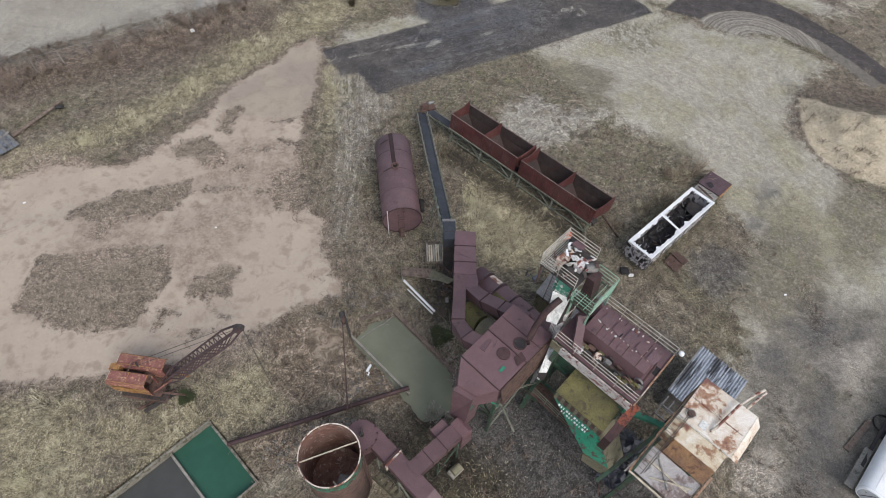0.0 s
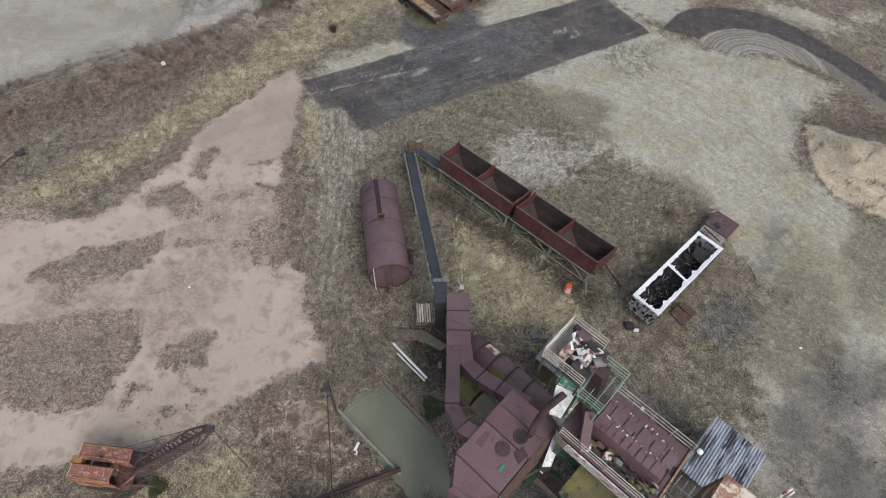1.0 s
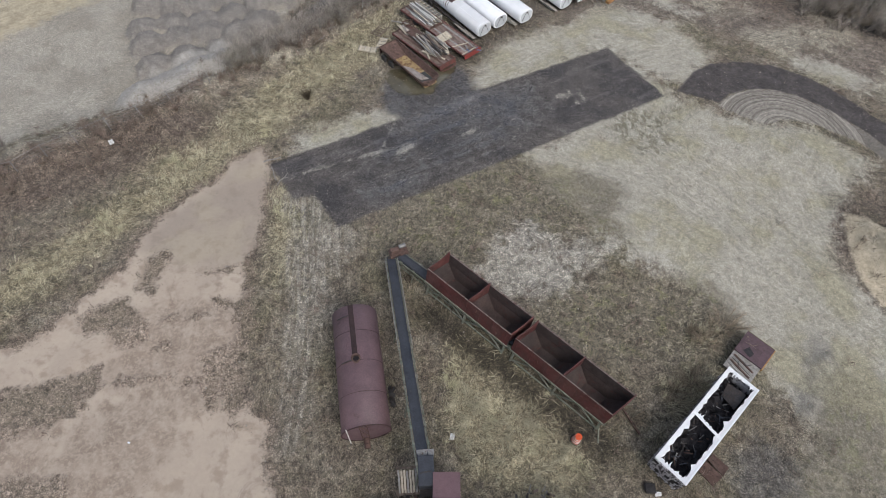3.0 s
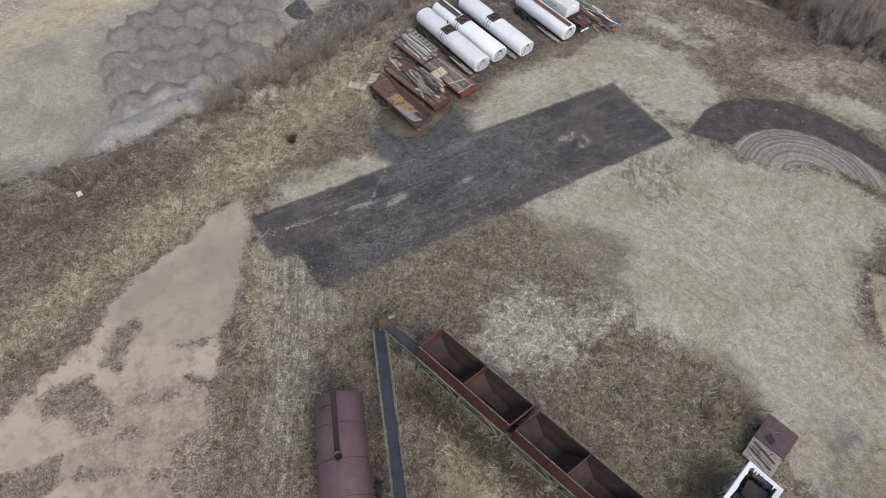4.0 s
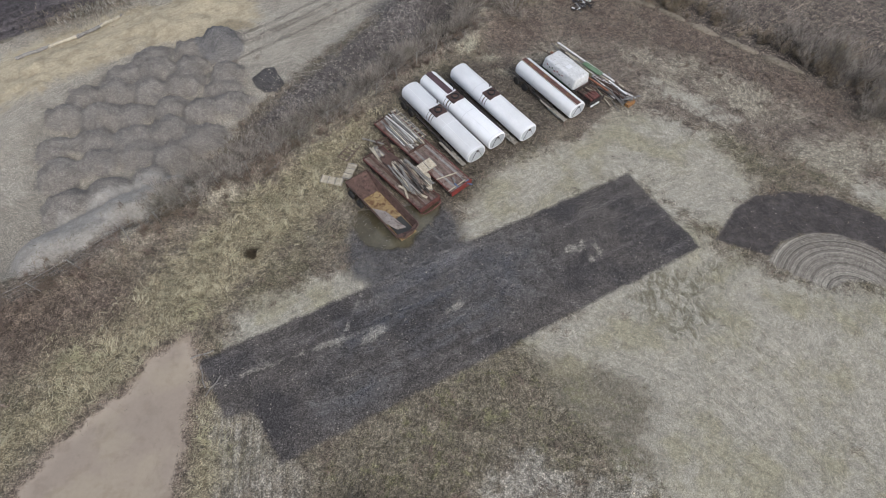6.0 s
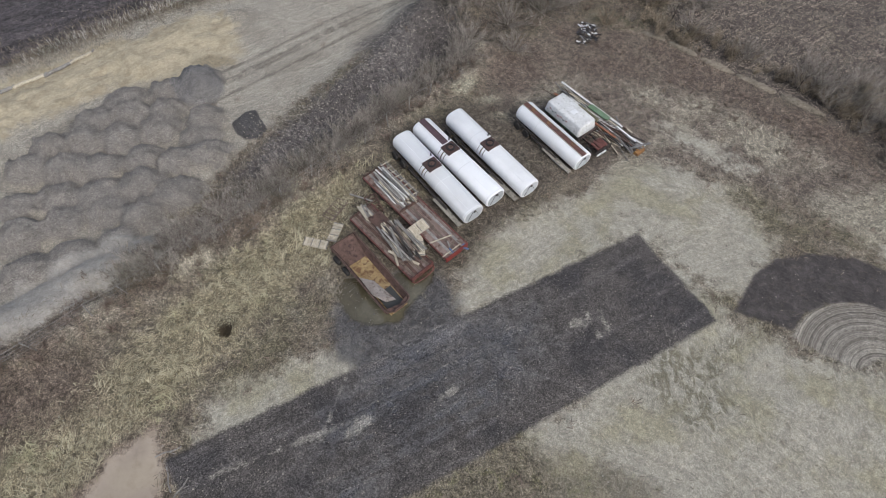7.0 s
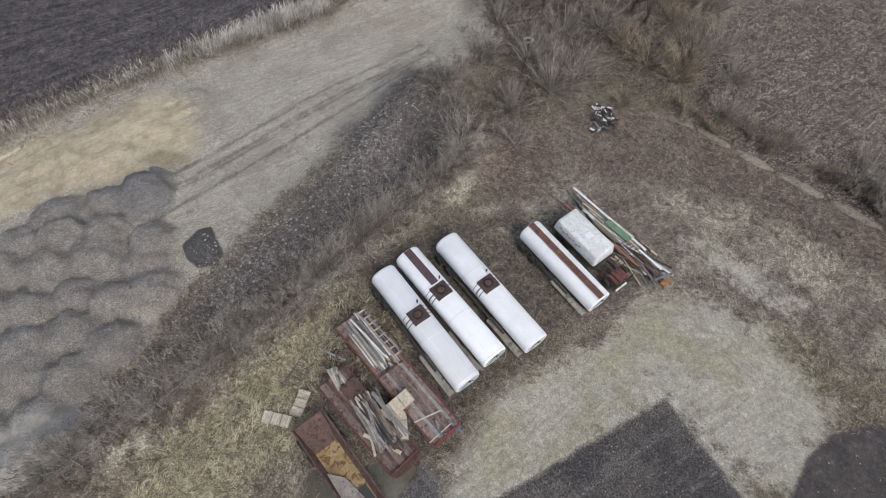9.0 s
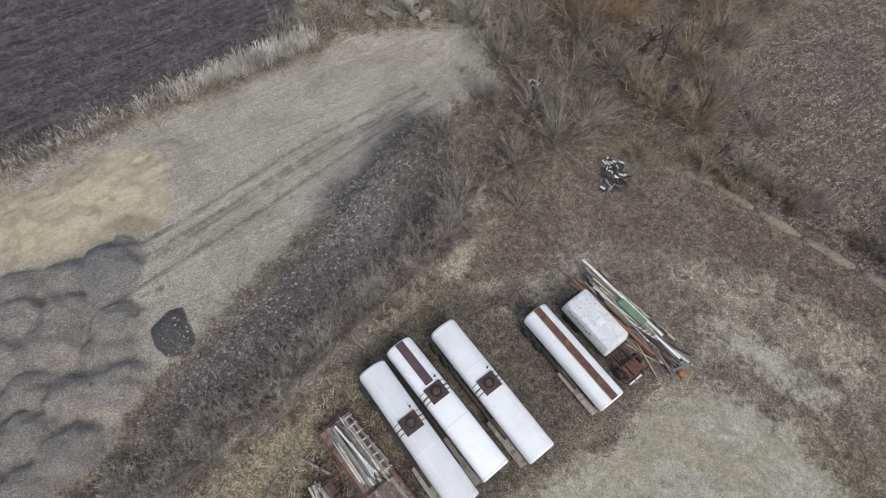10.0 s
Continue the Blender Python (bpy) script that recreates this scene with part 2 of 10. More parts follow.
def streaked(name, turn, a, b, dark):
    """Sheet roofing with long streaks along its ribs."""
    n = Nodes(name)
    m = n.n.new("ShaderNodeMapping")
    n.put(m.inputs["Vector"], n.pos)
    m.inputs["Rotation"].default_value = (0, 0, radians(turn))
    run = n.scaled((1.0, 0.16, 1.0), m.outputs[0])
    s = n.noise(3.2, 7, 0.7, run, 0.3)
    c = n.mix(n.step(s, 0.4, 0.6), a, b)
    c = n.mix(n.step(n.noise(2.0, 7, 0.7, run, 0.5), 0.53, 0.58), c, dark)
    return n.done(n.bright(c, n.step(n.noise(15, 4, 0.7), 0.25, 0.75, 0.75, 1.22)), 0.55, 0.1, s, 0.2, 0.01)


roof_streak = streaked("streaked_blue_grey_roofing", 42.7, (0.18, 0.2, 0.24), (0.31, 0.34, 0.39), (0.04, 0.042, 0.05))


def water(name, colour, rough=0.06):
    n = Nodes(name)
    c = n.mix(n.step(n.noise(0.35, 4), 0.3, 0.7), colour, tuple(v * 1.25 for v in colour))
    n.bsdf.inputs["IOR"].default_value = 1.33
    return n.done(c, rough, 0.0, n.noise(2.2, 3), 0.04, 0.02)


pond_water = water("silty_green_pond_water", (0.16, 0.17, 0.125), 0.12)
basin_green = water("green_algae_water", (0.03, 0.09, 0.062), 0.08)
basin_grey = water("dark_still_water", (0.06, 0.062, 0.06), 0.04)


def plant_fibre(name, a, b, c):
    """Dead stems: one of three tones a blade, by its own chance."""
    n = Nodes(name)
    r = n.island()
    col = n.mix(n.step(r, 0.2, 0.5), a, n.mix(n.step(r, 0.6, 0.9), b, c))
    col = n.mix(n.math("MULTIPLY", n.step(n.noise(0.23, 5, 0.65), 0.5, 0.64), 0.45), col, tuple(v * k for v, k in zip(a, (0.78, 0.86, 0.7))))
    col = n.mix(n.math("MULTIPLY", n.step(n.noise(0.6, 5, 0.65), 0.52, 0.66), 0.5), col, b)
    col = n.bright(col, n.step(n.noise(0.45, 5, 0.65), 0.32, 0.68, 0.7, 1.3))
    return n.done(col, 0.9)


grass_straw = plant_fibre("straw_grass", (0.42, 0.38, 0.26), (0.56, 0.515, 0.37), (0.22, 0.19, 0.125))
grass_brown = plant_fibre("brown_dead_weeds", (0.18, 0.15, 0.115), (0.31, 0.268, 0.205), (0.075, 0.06, 0.046))
grass_white = plant_fibre("bleached_reeds", (0.5, 0.48, 0.44), (0.62, 0.6, 0.56), (0.3, 0.265, 0.22))
twig_grey = plant_fibre("grey_brown_twigs", (0.2, 0.172, 0.148), (0.43, 0.39, 0.345), (0.075, 0.062, 0.053))
twig_tan = plant_fibre("tan_willow_twigs", (0.225, 0.18, 0.132), (0.43, 0.355, 0.262), (0.09, 0.072, 0.055))
twig_red = plant_fibre("reddish_bramble_twigs", (0.19, 0.142, 0.115), (0.29, 0.23, 0.19), (0.088, 0.066, 0.054))
leaf_green = plant_fibre("evergreen_sprays", (0.05, 0.065, 0.03), (0.07, 0.08, 0.035), (0.04, 0.05, 0.025))
corn_straw = plant_fibre("bleached_corn_stalks", (0.38, 0.315, 0.25), (0.5, 0.425, 0.345), (0.19, 0.152, 0.122))
twig_dark = plant_fibre("dark_dead_rosette", (0.062, 0.045, 0.026), (0.11, 0.085, 0.05), (0.03, 0.022, 0.016))
twig_orange = plant_fibre("orange_willow_shoots", (0.33, 0.215, 0.115), (0.44, 0.31, 0.185), (0.15, 0.1, 0.06))
bark = weathered("dark_bark", (0.075, 0.062, 0.052), (0.1, 0.085, 0.07), (0.05, 0.04, 0.035), 0.3, 4, 0.9)


# ---------------------------------------------------------------- building helpers
def part(name, bm, material, parent=None, label="", smooth=False):
    """One mesh object, under parent if there is one."""
    me = bpy.data.meshes.new(name)
    bmesh.ops.recalc_face_normals(bm, faces=bm.faces[:])
    bm.to_mesh(me)
    bm.free()
    if smooth:
        for p in me.polygons:
            p.use_smooth = True
    if material:
        me.materials.append(material)
    ob = new(name, me)
    if parent:
        ob.parent = parent
    if label:
        tagged(ob, label)
    return ob


def raw(name, verts, faces, material, parent=None):
    """A mesh straight from arrays of corners and of triangles or quads."""
    me = bpy.data.meshes.new(name)
    verts, faces = np.asarray(verts, dtype=np.float32), np.asarray(faces, dtype=np.int32)
    k = faces.shape[1]
    me.vertices.add(len(verts))
    me.vertices.foreach_set("co", verts.ravel())
    me.loops.add(faces.size)
    me.loops.foreach_set("vertex_index", faces.ravel())
    me.polygons.add(len(faces))
    me.polygons.foreach_set("loop_start", np.arange(0, faces.size, k, dtype=np.int32))
    me.polygons.foreach_set("loop_total", np.full(len(faces), k, dtype=np.int32))
    me.update(calc_edges=True)
    if material:
        me.materials.append(material)
    ob = new(name, me)
    if parent:
        ob.parent = parent
    return ob


def thing(name, x, y, z, turn, label, category, group="", kind=""):
    """An Empty at a thing's base, which carries its parts."""
    ob = new(name)
    ob.empty_display_size = 0.3
    ob.matrix_world = pose(x, y, z, 0, 0, turn)
    return tagged(ob, label, category, group, kind)


def box(bm, x0, x1, y0, y1, z0, z1, m=None):
    corners = [bm.verts.new(Vector((x, y, z)) if m is None else m @ Vector((x, y, z))) for z in (z0, z1) for x, y in ((x0, y0), (x1, y0), (x1, y1), (x0, y1))]
    a, b, c, d, e, f, g, h = corners
    for q in ((d, c, b, a), (e, f, g, h), (a, b, f, e), (b, c, g, f), (c, d, h, g), (d, a, e, h)):
        bm.faces.new(q)
    return bm


def frame_of(a, b):
    """A matrix whose x runs from a to b, with z as near upright as it goes."""
    a, b = Vector(a), Vector(b)
    x = (b - a).normalized()
    up = Vector((0, 0, 1)) if abs(x.z) < 0.98 else Vector((0, 1, 0))
    y = up.cross(x).normalized()
    z = x.cross(y)
    m = Matrix((x, y, z)).transposed().to_4x4()
    m.translation = a
    return m, (b - a).length


def beam(bm, a, b, w, h=None):
    m, d = frame_of(a, b)
    h = h or w
    return box(bm, 0, d, -w / 2, w / 2, -h / 2, h / 2, m)


def tube(bm, a, b, r, seg=10, r2=None, open_end=False, wall=0.0):
    """A rod or pipe from a to b; with wall it is hollow."""
    m, d = frame_of(a, b)
    r2 = r if r2 is None else r2
    rings = [(0, r), (d, r2)]
    if wall:
        rings += [(d, r2 - wall), (0, r - wall)]
    rows = []
    for x, rr in rings:
        rows.append([bm.verts.new(m @ Vector((x, rr * math.cos(2 * math.pi * i / seg), rr * math.sin(2 * math.pi * i / seg)))) for i in range(seg)])
    for j in range(len(rows) - (0 if wall else 1)):
        p, q = rows[j], rows[(j + 1) % len(rows)]
        for i in range(seg):
            k = (i + 1) % seg
            bm.faces.new((p[i], p[k], q[k], q[i]))
    if not wall and not open_end:
        bm.faces.new(rows[0][::-1])
        bm.faces.new(rows[1])
    return bm


def lathe(bm, profile, m=None, seg=24, cap=True):
    """A body turned round the local x axis: profile holds (x, radius, height scale)."""
    m = m or Matrix()
    rows = []
    for x, r, *k in profile:
        s = k[0] if k else 1.0
        rows.append([bm.verts.new(m @ Vector((x, r * math.cos(2 * math.pi * i / seg), s * r * math.sin(2 * math.pi * i / seg)))) for i in range(seg)])
    for p, q in zip(rows, rows[1:]):
        for i in range(seg):
            j = (i + 1) % seg
            bm.faces.new((p[i], p[j], q[j], q[i]))
    if cap:
        bm.faces.new(rows[0][::-1])
        bm.faces.new(rows[-1])
    return bm


def prism(bm, corners, lift):
    """A plate with the given 3D outline, made solid along lift."""
    lift = Vector(lift)
    low = [bm.verts.new(Vector(c)) for c in corners]
    high = [bm.verts.new(Vector(c) + lift) for c in corners]
    bm.faces.new(low[::-1])
    bm.faces.new(high)
    n = len(low)
    for i in range(n):
        j = (i + 1) % n
        bm.faces.new((low[i], low[j], high[j], high[i]))
    return bm


def loft(bm, rings, cap=True):
    """Skin over rings of equal length, one after the other."""
    rows = [[bm.verts.new(Vector(c)) for c in ring] for ring in rings]
    n = len(rows[0])
    for p, q in zip(rows, rows[1:]):
        for i in range(n):
            j = (i + 1) % n
            bm.faces.new((p[i], p[j], q[j], q[i]))
    if cap:
        bm.faces.new(rows[0][::-1])
        bm.faces.new(rows[-1])
    return bm


def hose(bm, points, r, seg=6):
    """A bent round bar along points, with mitred joints."""
    pts = [Vector(p) for p in points]
    rings = []
    for i, p in enumerate(pts):
        a, b = pts[max(0, i - 1)], pts[min(len(pts) - 1, i + 1)]
        m, _ = frame_of(a, b)
        rot = m.to_3x3()
        rings.append([p + rot @ Vector((0, r * math.cos(2 * math.pi * k / seg), r * math.sin(2 * math.pi * k / seg))) for k in range(seg)])
    return loft(bm, rings)


def bar(name, a, b, w, material, parent, h=None):
    return part(name, beam(bmesh.new(), a, b, w, h), material, parent)


def rod(name, a, b, r, material, parent, seg=8):
    return part(name, tube(bmesh.new(), a, b, r, seg), material, parent)


def rough_up(bm, size, rng, cuts=0):
    """Small dents, so that no sheet is dead flat."""
    for v in bm.verts:
        v.co += Vector((rng.uniform(-size, size), rng.uniform(-size, size), rng.uniform(-size, size)))
    return bm


def soften(bm, width=0.03, segments=2):
    bmesh.ops.bevel(bm, geom=bm.edges[:], offset=width, segments=segments, affect="EDGES", profile=0.6, clamp_overlap=True)
    return bm


def railing(parent, corners, height, material, rails=3, closed=False, r=0.025):
    """Posts at the corners and between them, and rails that run from corner to corner."""
    ring = list(corners) + ([corners[0]] if closed else [])
    for a, b in zip(ring, ring[1:]):
        a, b = Vector(a), Vector(b)
        n = max(1, round((b - a).length / 1.3))
        for i in range(n):
            p = a.lerp(b, i / n)
            rod("post", p, p + Vector((0, 0, height)), r, material, parent, 6)
        for k in range(rails):
            up = Vector((0, 0, height * (k + 1) / rails))
            rod("rail", a + up, b + up, r, material, parent, 6)
    if not closed:
        rod("post", ring[-1], Vector(ring[-1]) + Vector((0, 0, height)), r, material, parent, 6)


def ladder(parent, a, b, width, material, side, step=0.32):
    """Two stiles from a to b and the rungs between them."""
    a, b, side = Vector(a), Vector(b), Vector(side).normalized() * width / 2
    rod("stile", a - side, b - side, 0.025, material, parent, 6)
    rod("stile", a + side, b + side, 0.025, material, parent, 6)
    n = int((b - a).length / step)
    for i in range(1, n):
        p = a.lerp(b, i / n)
        rod("rung", p - side, p + side, 0.016, material, parent, 5)


def wheel_at(parent, x, y, r=0.5, w=0.28, z=None):
    """A tyre with its rim, its axle along y."""
    z = r if z is None else z
    m = Matrix.Translation((x, y, z)) @ Matrix.Rotation(radians(90), 4, "Z")
    s = w / 2
    t = part("tyre", lathe(bmesh.new(), [(-s, r * 0.55), (-s, r * 0.9), (-s * 0.7, r), (s * 0.7, r), (s, r * 0.9), (s, r * 0.55)], m, 20), rubber, parent, smooth=False)
    part("rim", lathe(bmesh.new(), [(-s * 0.9, r * 0.52), (-s * 0.5, r * 0.5), (-s * 0.3, r * 0.2), (s * 0.3, r * 0.2), (s * 0.5, r * 0.5), (s * 0.9, r * 0.52)], m, 16), grey_steel, t, "pale grey steel rim")
    return t


# ---------------------------------------------------------------- the lie of the land
def ramp(v, lo, hi):
    t = np.clip((np.asarray(v, dtype=float) - lo) / (hi - lo), 0, 1)
    return t * t * (3 - 2 * t)


def polygon(x, y, pts):
    """Metres inside (+) or outside (-) of an outline."""
    pts = np.array(pts, dtype=float)
    d = np.full(np.shape(x), 1e9)
    inside = np.zeros(np.shape(x), dtype=bool)
    for (ax, ay), (bx, by) in zip(pts, np.roll(pts, -1, axis=0)):
        ex, ey = bx - ax, by - ay
        t = np.clip(((x - ax) * ex + (y - ay) * ey) / (ex * ex + ey * ey), 0, 1)
        d = np.minimum(d, np.hypot(x - ax - t * ex, y - ay - t * ey))
        cross = (ay > y) != (by > y)
        with np.errstate(divide="ignore", invalid="ignore"):
            inside ^= cross & (x < (bx - ax) * (y - ay) / (by - ay) + ax)
    return np.where(inside, d, -d)


def strip(x, y, pts, half):
    """Metres inside a band round a line."""
    d = np.full(np.shape(x), 1e9)
    for (ax, ay), (bx, by) in zip(pts, pts[1:]):
        ex, ey = bx - ax, by - ay
        t = np.clip(((x - ax) * ex + (y - ay) * ey) / (ex * ex + ey * ey), 0, 1)
        d = np.minimum(d, np.hypot(x - ax - t * ex, y - ay - t * ey))
    return half - d


def oval(x, y, cx, cy, a, b, turn=0.0):
    c, s = math.cos(radians(turn)), math.sin(radians(turn))
    u, v = c * (x - cx) + s * (y - cy), -s * (x - cx) + c * (y - cy)
    return (1 - np.hypot(u / a, v / b)) * min(a, b)


def swell(x, y, size, seed):
    """Smooth random waves, about -1 to 1."""
    rng = np.random.RandomState(seed)
    out = np.zeros(np.shape(x))
    for k in range(7):
        a, ph, f = rng.uniform(0, math.pi), rng.uniform(0, 6.28), rng.uniform(0.6, 1.7) / size * 6.28
        out = out + np.sin(f * (math.cos(a) * x + math.sin(a) * y) + ph + 1.3 * np.sin(f * 0.6 * (math.sin(a) * x - math.cos(a) * y) + ph * 2))
    return out / 3.2


HEDGE = [(-60, 41), (-33.5, 58.2), (-22.6, 66.4), (-16.6, 71.8), (-9.4, 79.2), (-2.8, 85.8), (4.2, 93.6), (8.5, 98.5)]
POND = [(-6.9, 18.6), (-5.6, 20.4), (-3.6, 21.0), (0.9, 16.4), (1.6, 13.4), (-0.9, 12.4)]
BASIN = [(-16.4, 11.7), (-12.2, 7.8), (-20.0, 0.2), (-24.6, 4.1)]
BANK = [(-15, 80.5), (-11, 85.5), (-7, 91), (-3, 97), (1, 102.5), (4, 106)]
BANK_SHAPE = [(-15.6, 80.1), (-14.3, 81.8), (-12.5, 84.3), (-10.2, 87.4), (-7.7, 90.7), (-5.5, 93.8), (-3.5, 97), (-5.1, 99.3), (-2.4, 101.7), (-0.2, 105.6), (1.3, 108.4), (5, 107.8), (5.5, 102), (5, 94.1), (0.9, 92.9), (-1.5, 89.9), (-4.7, 86.6), (-7.6, 84), (-10.5, 82.3), (-12.8, 80.3)]
TAR_HEAP = [(-17.1, 86.7), (-16.1, 88.2), (-15, 88.6), (-14.2, 87.2), (-13.4, 85.9), (-13.9, 84.8), (-15.3, 84.6), (-16.3, 85.4)]
pile_rng = random.Random(5)
PILE_ROWS = [[(-30.1, 69.4), (-26.9, 70.7), (-23.6, 72.6)], [(-31.7, 73.0), (-28.8, 74.6), (-25.4, 75.8), (-22.3, 75.6)], [(-33.1, 75.9), (-30.2, 77.1), (-26.7, 77.6), (-23.3, 78.7), (-20.2, 77.9)],
             [(-33.9, 80.1), (-30.5, 80.3), (-27.4, 80.7), (-24.2, 81.8), (-20.9, 81.7), (-18.4, 82.6)], [(-32.8, 82.8), (-29.8, 83.7), (-26.6, 84.2), (-23.6, 85.6), (-19.7, 84.9)],
             [(-30.0, 86.2), (-26.9, 87.1), (-23.6, 87.7), (-19.6, 87.0)], [(-28.1, 89.2), (-24.3, 90.7), (-21.1, 92.2)]]
PILES = [(px, py, pile_rng.uniform(1.62, 1.95), pile_rng.uniform(1.2, 1.65), pile_rng.uniform(10, 50)) for row in PILE_ROWS for px, py in row]
PALE_RIDGE = [(-21.4, 71.2), (-23.2, 70.2), (-25.3, 68.8), (-27.6, 66.8), (-30.4, 64.3)]


def height(x, y):
    """How high the ground lies."""
    x, y = np.asarray(x, dtype=float), np.asarray(y, dtype=float)
    z = -1.2 * ramp(0.6 * x + y, 76, 116)
    z = z + 0.10 * swell(x, y, 17, 3) + 0.035 * swell(x, y, 3.5, 4)
    hedge = strip(x, y, HEDGE, 0)
    z = z + 0.75 * np.exp(-((hedge + 0.0) / 2.2) ** 2) + 0.25 * swell(x, y, 4, 9) * np.exp(-(hedge / 3.0) ** 2)
    raised = ramp(polygon(x, y, [(-60, 46), (-30, 63), (-8, 80), (6, 98), (6, 118), (-12, 119), (-60, 80)]), -2, 4)
    z = z - 0.75 * raised
    pile = np.zeros(np.shape(x))
    wx, wy = x + 0.3 * swell(x, y, 1.9, 55) + 0.12 * swell(x, y, 0.8, 57), y + 0.3 * swell(x, y, 2.1, 56)
    for px, py, r, h, turn in PILES:
        o = np.clip(oval(wx, wy, px, py, r * 1.3, r * 1.08, turn) / (r * 1.08), 0, 1)
        pile = np.maximum(pile, h * (1 - (1 - o) ** 2.5))
    o = np.clip(strip(x, y, PALE_RIDGE, 2.2) / 2.2, 0, 1)
    pile = np.maximum(pile, (1.25 + 0.12 * swell(x, y, 5, 58)) * (1 - (1 - o) ** 2.2))
    z = z + pile * (1 + 0.07 * swell(x, y, 1.2, 12) + 0.05 * swell(x, y, 0.65, 13))
    z = z + 0.7 * ramp(polygon(x, y, TAR_HEAP), -0.2, 0.9) + 1.3 * np.sqrt(np.clip(oval(x, y, -21.2, 91.2, 2.4, 2.2) / 2.2, 0, 1))
    bank = strip(x, y, BANK, 0)
    z = z + 2.0 * np.exp(-(bank / 2.6) ** 2) * ramp(x + y, 64, 104) * (1 + 0.12 * swell(x, y, 2.2, 52))
    z = z + 1.6 * np.clip(oval(x, y, 2.0, 104.5, 5.5, 5.0) / 5, 0, 1) ** 0.8
    crest = np.interp(x, (39, 39.8, 40.7, 43.1, 50, 58), (49.8, 48.2, 46.2, 44.4, 43.0, 42.5))
    foot = np.interp(x, (37.8, 38.5, 41, 44, 50, 58), (43.2, 40.7, 38.7, 37.4, 36.5, 37.0))
    top = np.interp(x, (37.6, 39, 39.8, 40.7, 43.1, 50, 58, 66), (0, 0.5, 1.1, 2.0, 3.0, 3.8, 4.0, 0))
    face = np.clip((y - foot) / np.maximum(crest - foot, 0.5), 0, 1) ** 1.15
    z = z + top * np.minimum(face, np.clip((crest + 7.5 - y) / 7.5, 0, 1) ** 1.3) * (1 + 0.05 * swell(x, y, 2.2, 21))
    dune = ramp(strip(x, y, [(-40, 86), (-31, 93), (-21, 103)], 4.0), 0, 3)
    z = z + dune * (0.3 + 0.2 * swell(x, y, 4.5, 31) + 0.12 * swell(x, y, 1.9, 32))
    z = z - 0.9 * ramp(polygon(x, y, POND), -0.5, 0.9)
    z = z - 1.6 * ramp(polygon(x, y, BASIN), -0.05, 0.15)
    verge = strip(x, y, [(-60, 81), (-25.5, 107.5), (-8, 119.5)], 0)
    z = z - 0.3 * np.exp(-(verge / 1.2) ** 2)
    stubble = ramp(polygon(x, y, CORN), 0, 2)
    rows = -0.53 * x + 0.85 * y
    z = z + stubble * 0.05 * np.sin(rows * 6.28 / 0.76)
    field = ramp(polygon(x, y, FIELD), 0, 2)
    z = z + field * (0.02 * np.sin((0.63 * x - 0.77 * y) * 6.28 / 1.1) + 0.05 * swell(x, y, 1.0, 44))
    z = z + 0.06 * swell(x, y, 0.9, 15) * ramp(y, 0, 1) * (1 - ramp(polygon(x, y, ASPHALT), -1, 1)) * (1 - ramp(polygon(x, y, MUD), -1, 1))
    return z


ASPHALT = [(-15.2, 55.2), (20.8, 74.5), (25.6, 66.1), (-7.9, 47.9), (-10.4, 51.6), (-12.3, 51.0)]
MUD = [(-16.3, 56.9), (-15, 54.8), (-15, 52.8), (-15.3, 51.4), (-14.8, 49.6), (-14.9, 46.7), (-15.2, 44.6), (-15.5, 43.2), (-14.7, 41.7), (-15.3, 39.9), (-14.6, 37.4), (-14.8, 35), (-13.8, 32.7), (-12.6, 31.6), (-11, 30.4), (-10.9, 27.6), (-9.8, 25.6), (-8.8, 23.9), (-8.6, 22.6), (-9.7, 22.1), (-11, 21.8), (-12, 21.1), (-13.3, 20), (-14.7, 19.3), (-16.1, 18.3), (-17.4, 17.3), (-19.8, 17.6), (-23.4, 17), (-26.3, 15.8), (-32.6, 15.1), (-43.6, 25.2), (-41.8, 33.2), (-37.4, 35.9), (-34.4, 35.6), (-31.5, 35.8), (-30, 36.7), (-28.6, 38.4), (-27.6, 40.3), (-26.1, 41.8), (-24.9, 43.3), (-24.8, 45.4), (-24.3, 47.3), (-23.1, 49.2), (-22.1, 50.8), (-20.9, 52.2), (-19.4, 53.1), (-18.9, 55.2), (-17.6, 56.1)]
CORN = [(60, 74), (40.6, 92.3), (33.5, 99.2), (30.6, 103.5), (31.2, 109), (35, 116), (43, 124.5), (56, 136), (160, 150), (160, 40)]
FIELD = [(-90, 60), (-37.8, 96.2), (-25, 107.6), (-11, 118), (-14, 150), (-160, 150), (-160, 60)]


def gz(x, y):
    return float(height(np.array(x), np.array(y)))


def axis(lo, hi, step, far):
    """Even steps in the middle, growing ones out to the horizon."""
    mid = list(np.arange(lo, hi + step / 2, step))
    out, d = [], step
    while (out[-1] if out else 0) < far:
        d *= 1.35
        out.append((out[-1] if out else 0) + d)
    return np.array([lo - o for o in out[::-1]] + mid + [mid[-1] + o for o in out])


gx, gy = axis(-52, 58, 0.3, 1500), axis(-2, 138, 0.3, 1500)
GX, GY = np.meshgrid(gx, gy)
GH = height(GX, GY)
nx, ny = len(gx), len(gy)
ids = np.arange(nx * ny).reshape(ny, nx)
quads = np.stack([ids[:-1, :-1], ids[:-1, 1:], ids[1:, 1:], ids[1:, :-1]], axis=-1).reshape(-1, 4)
ground = raw("ground", np.stack([GX, GY, GH], axis=-1).reshape(-1, 3), quads, None)
ground.data.polygons.foreach_set("use_smooth", np.ones(len(quads), dtype=bool))
tagged(ground, "worn gravel yard with dead grass, tan mud and wet asphalt", "ground", kind="structure")


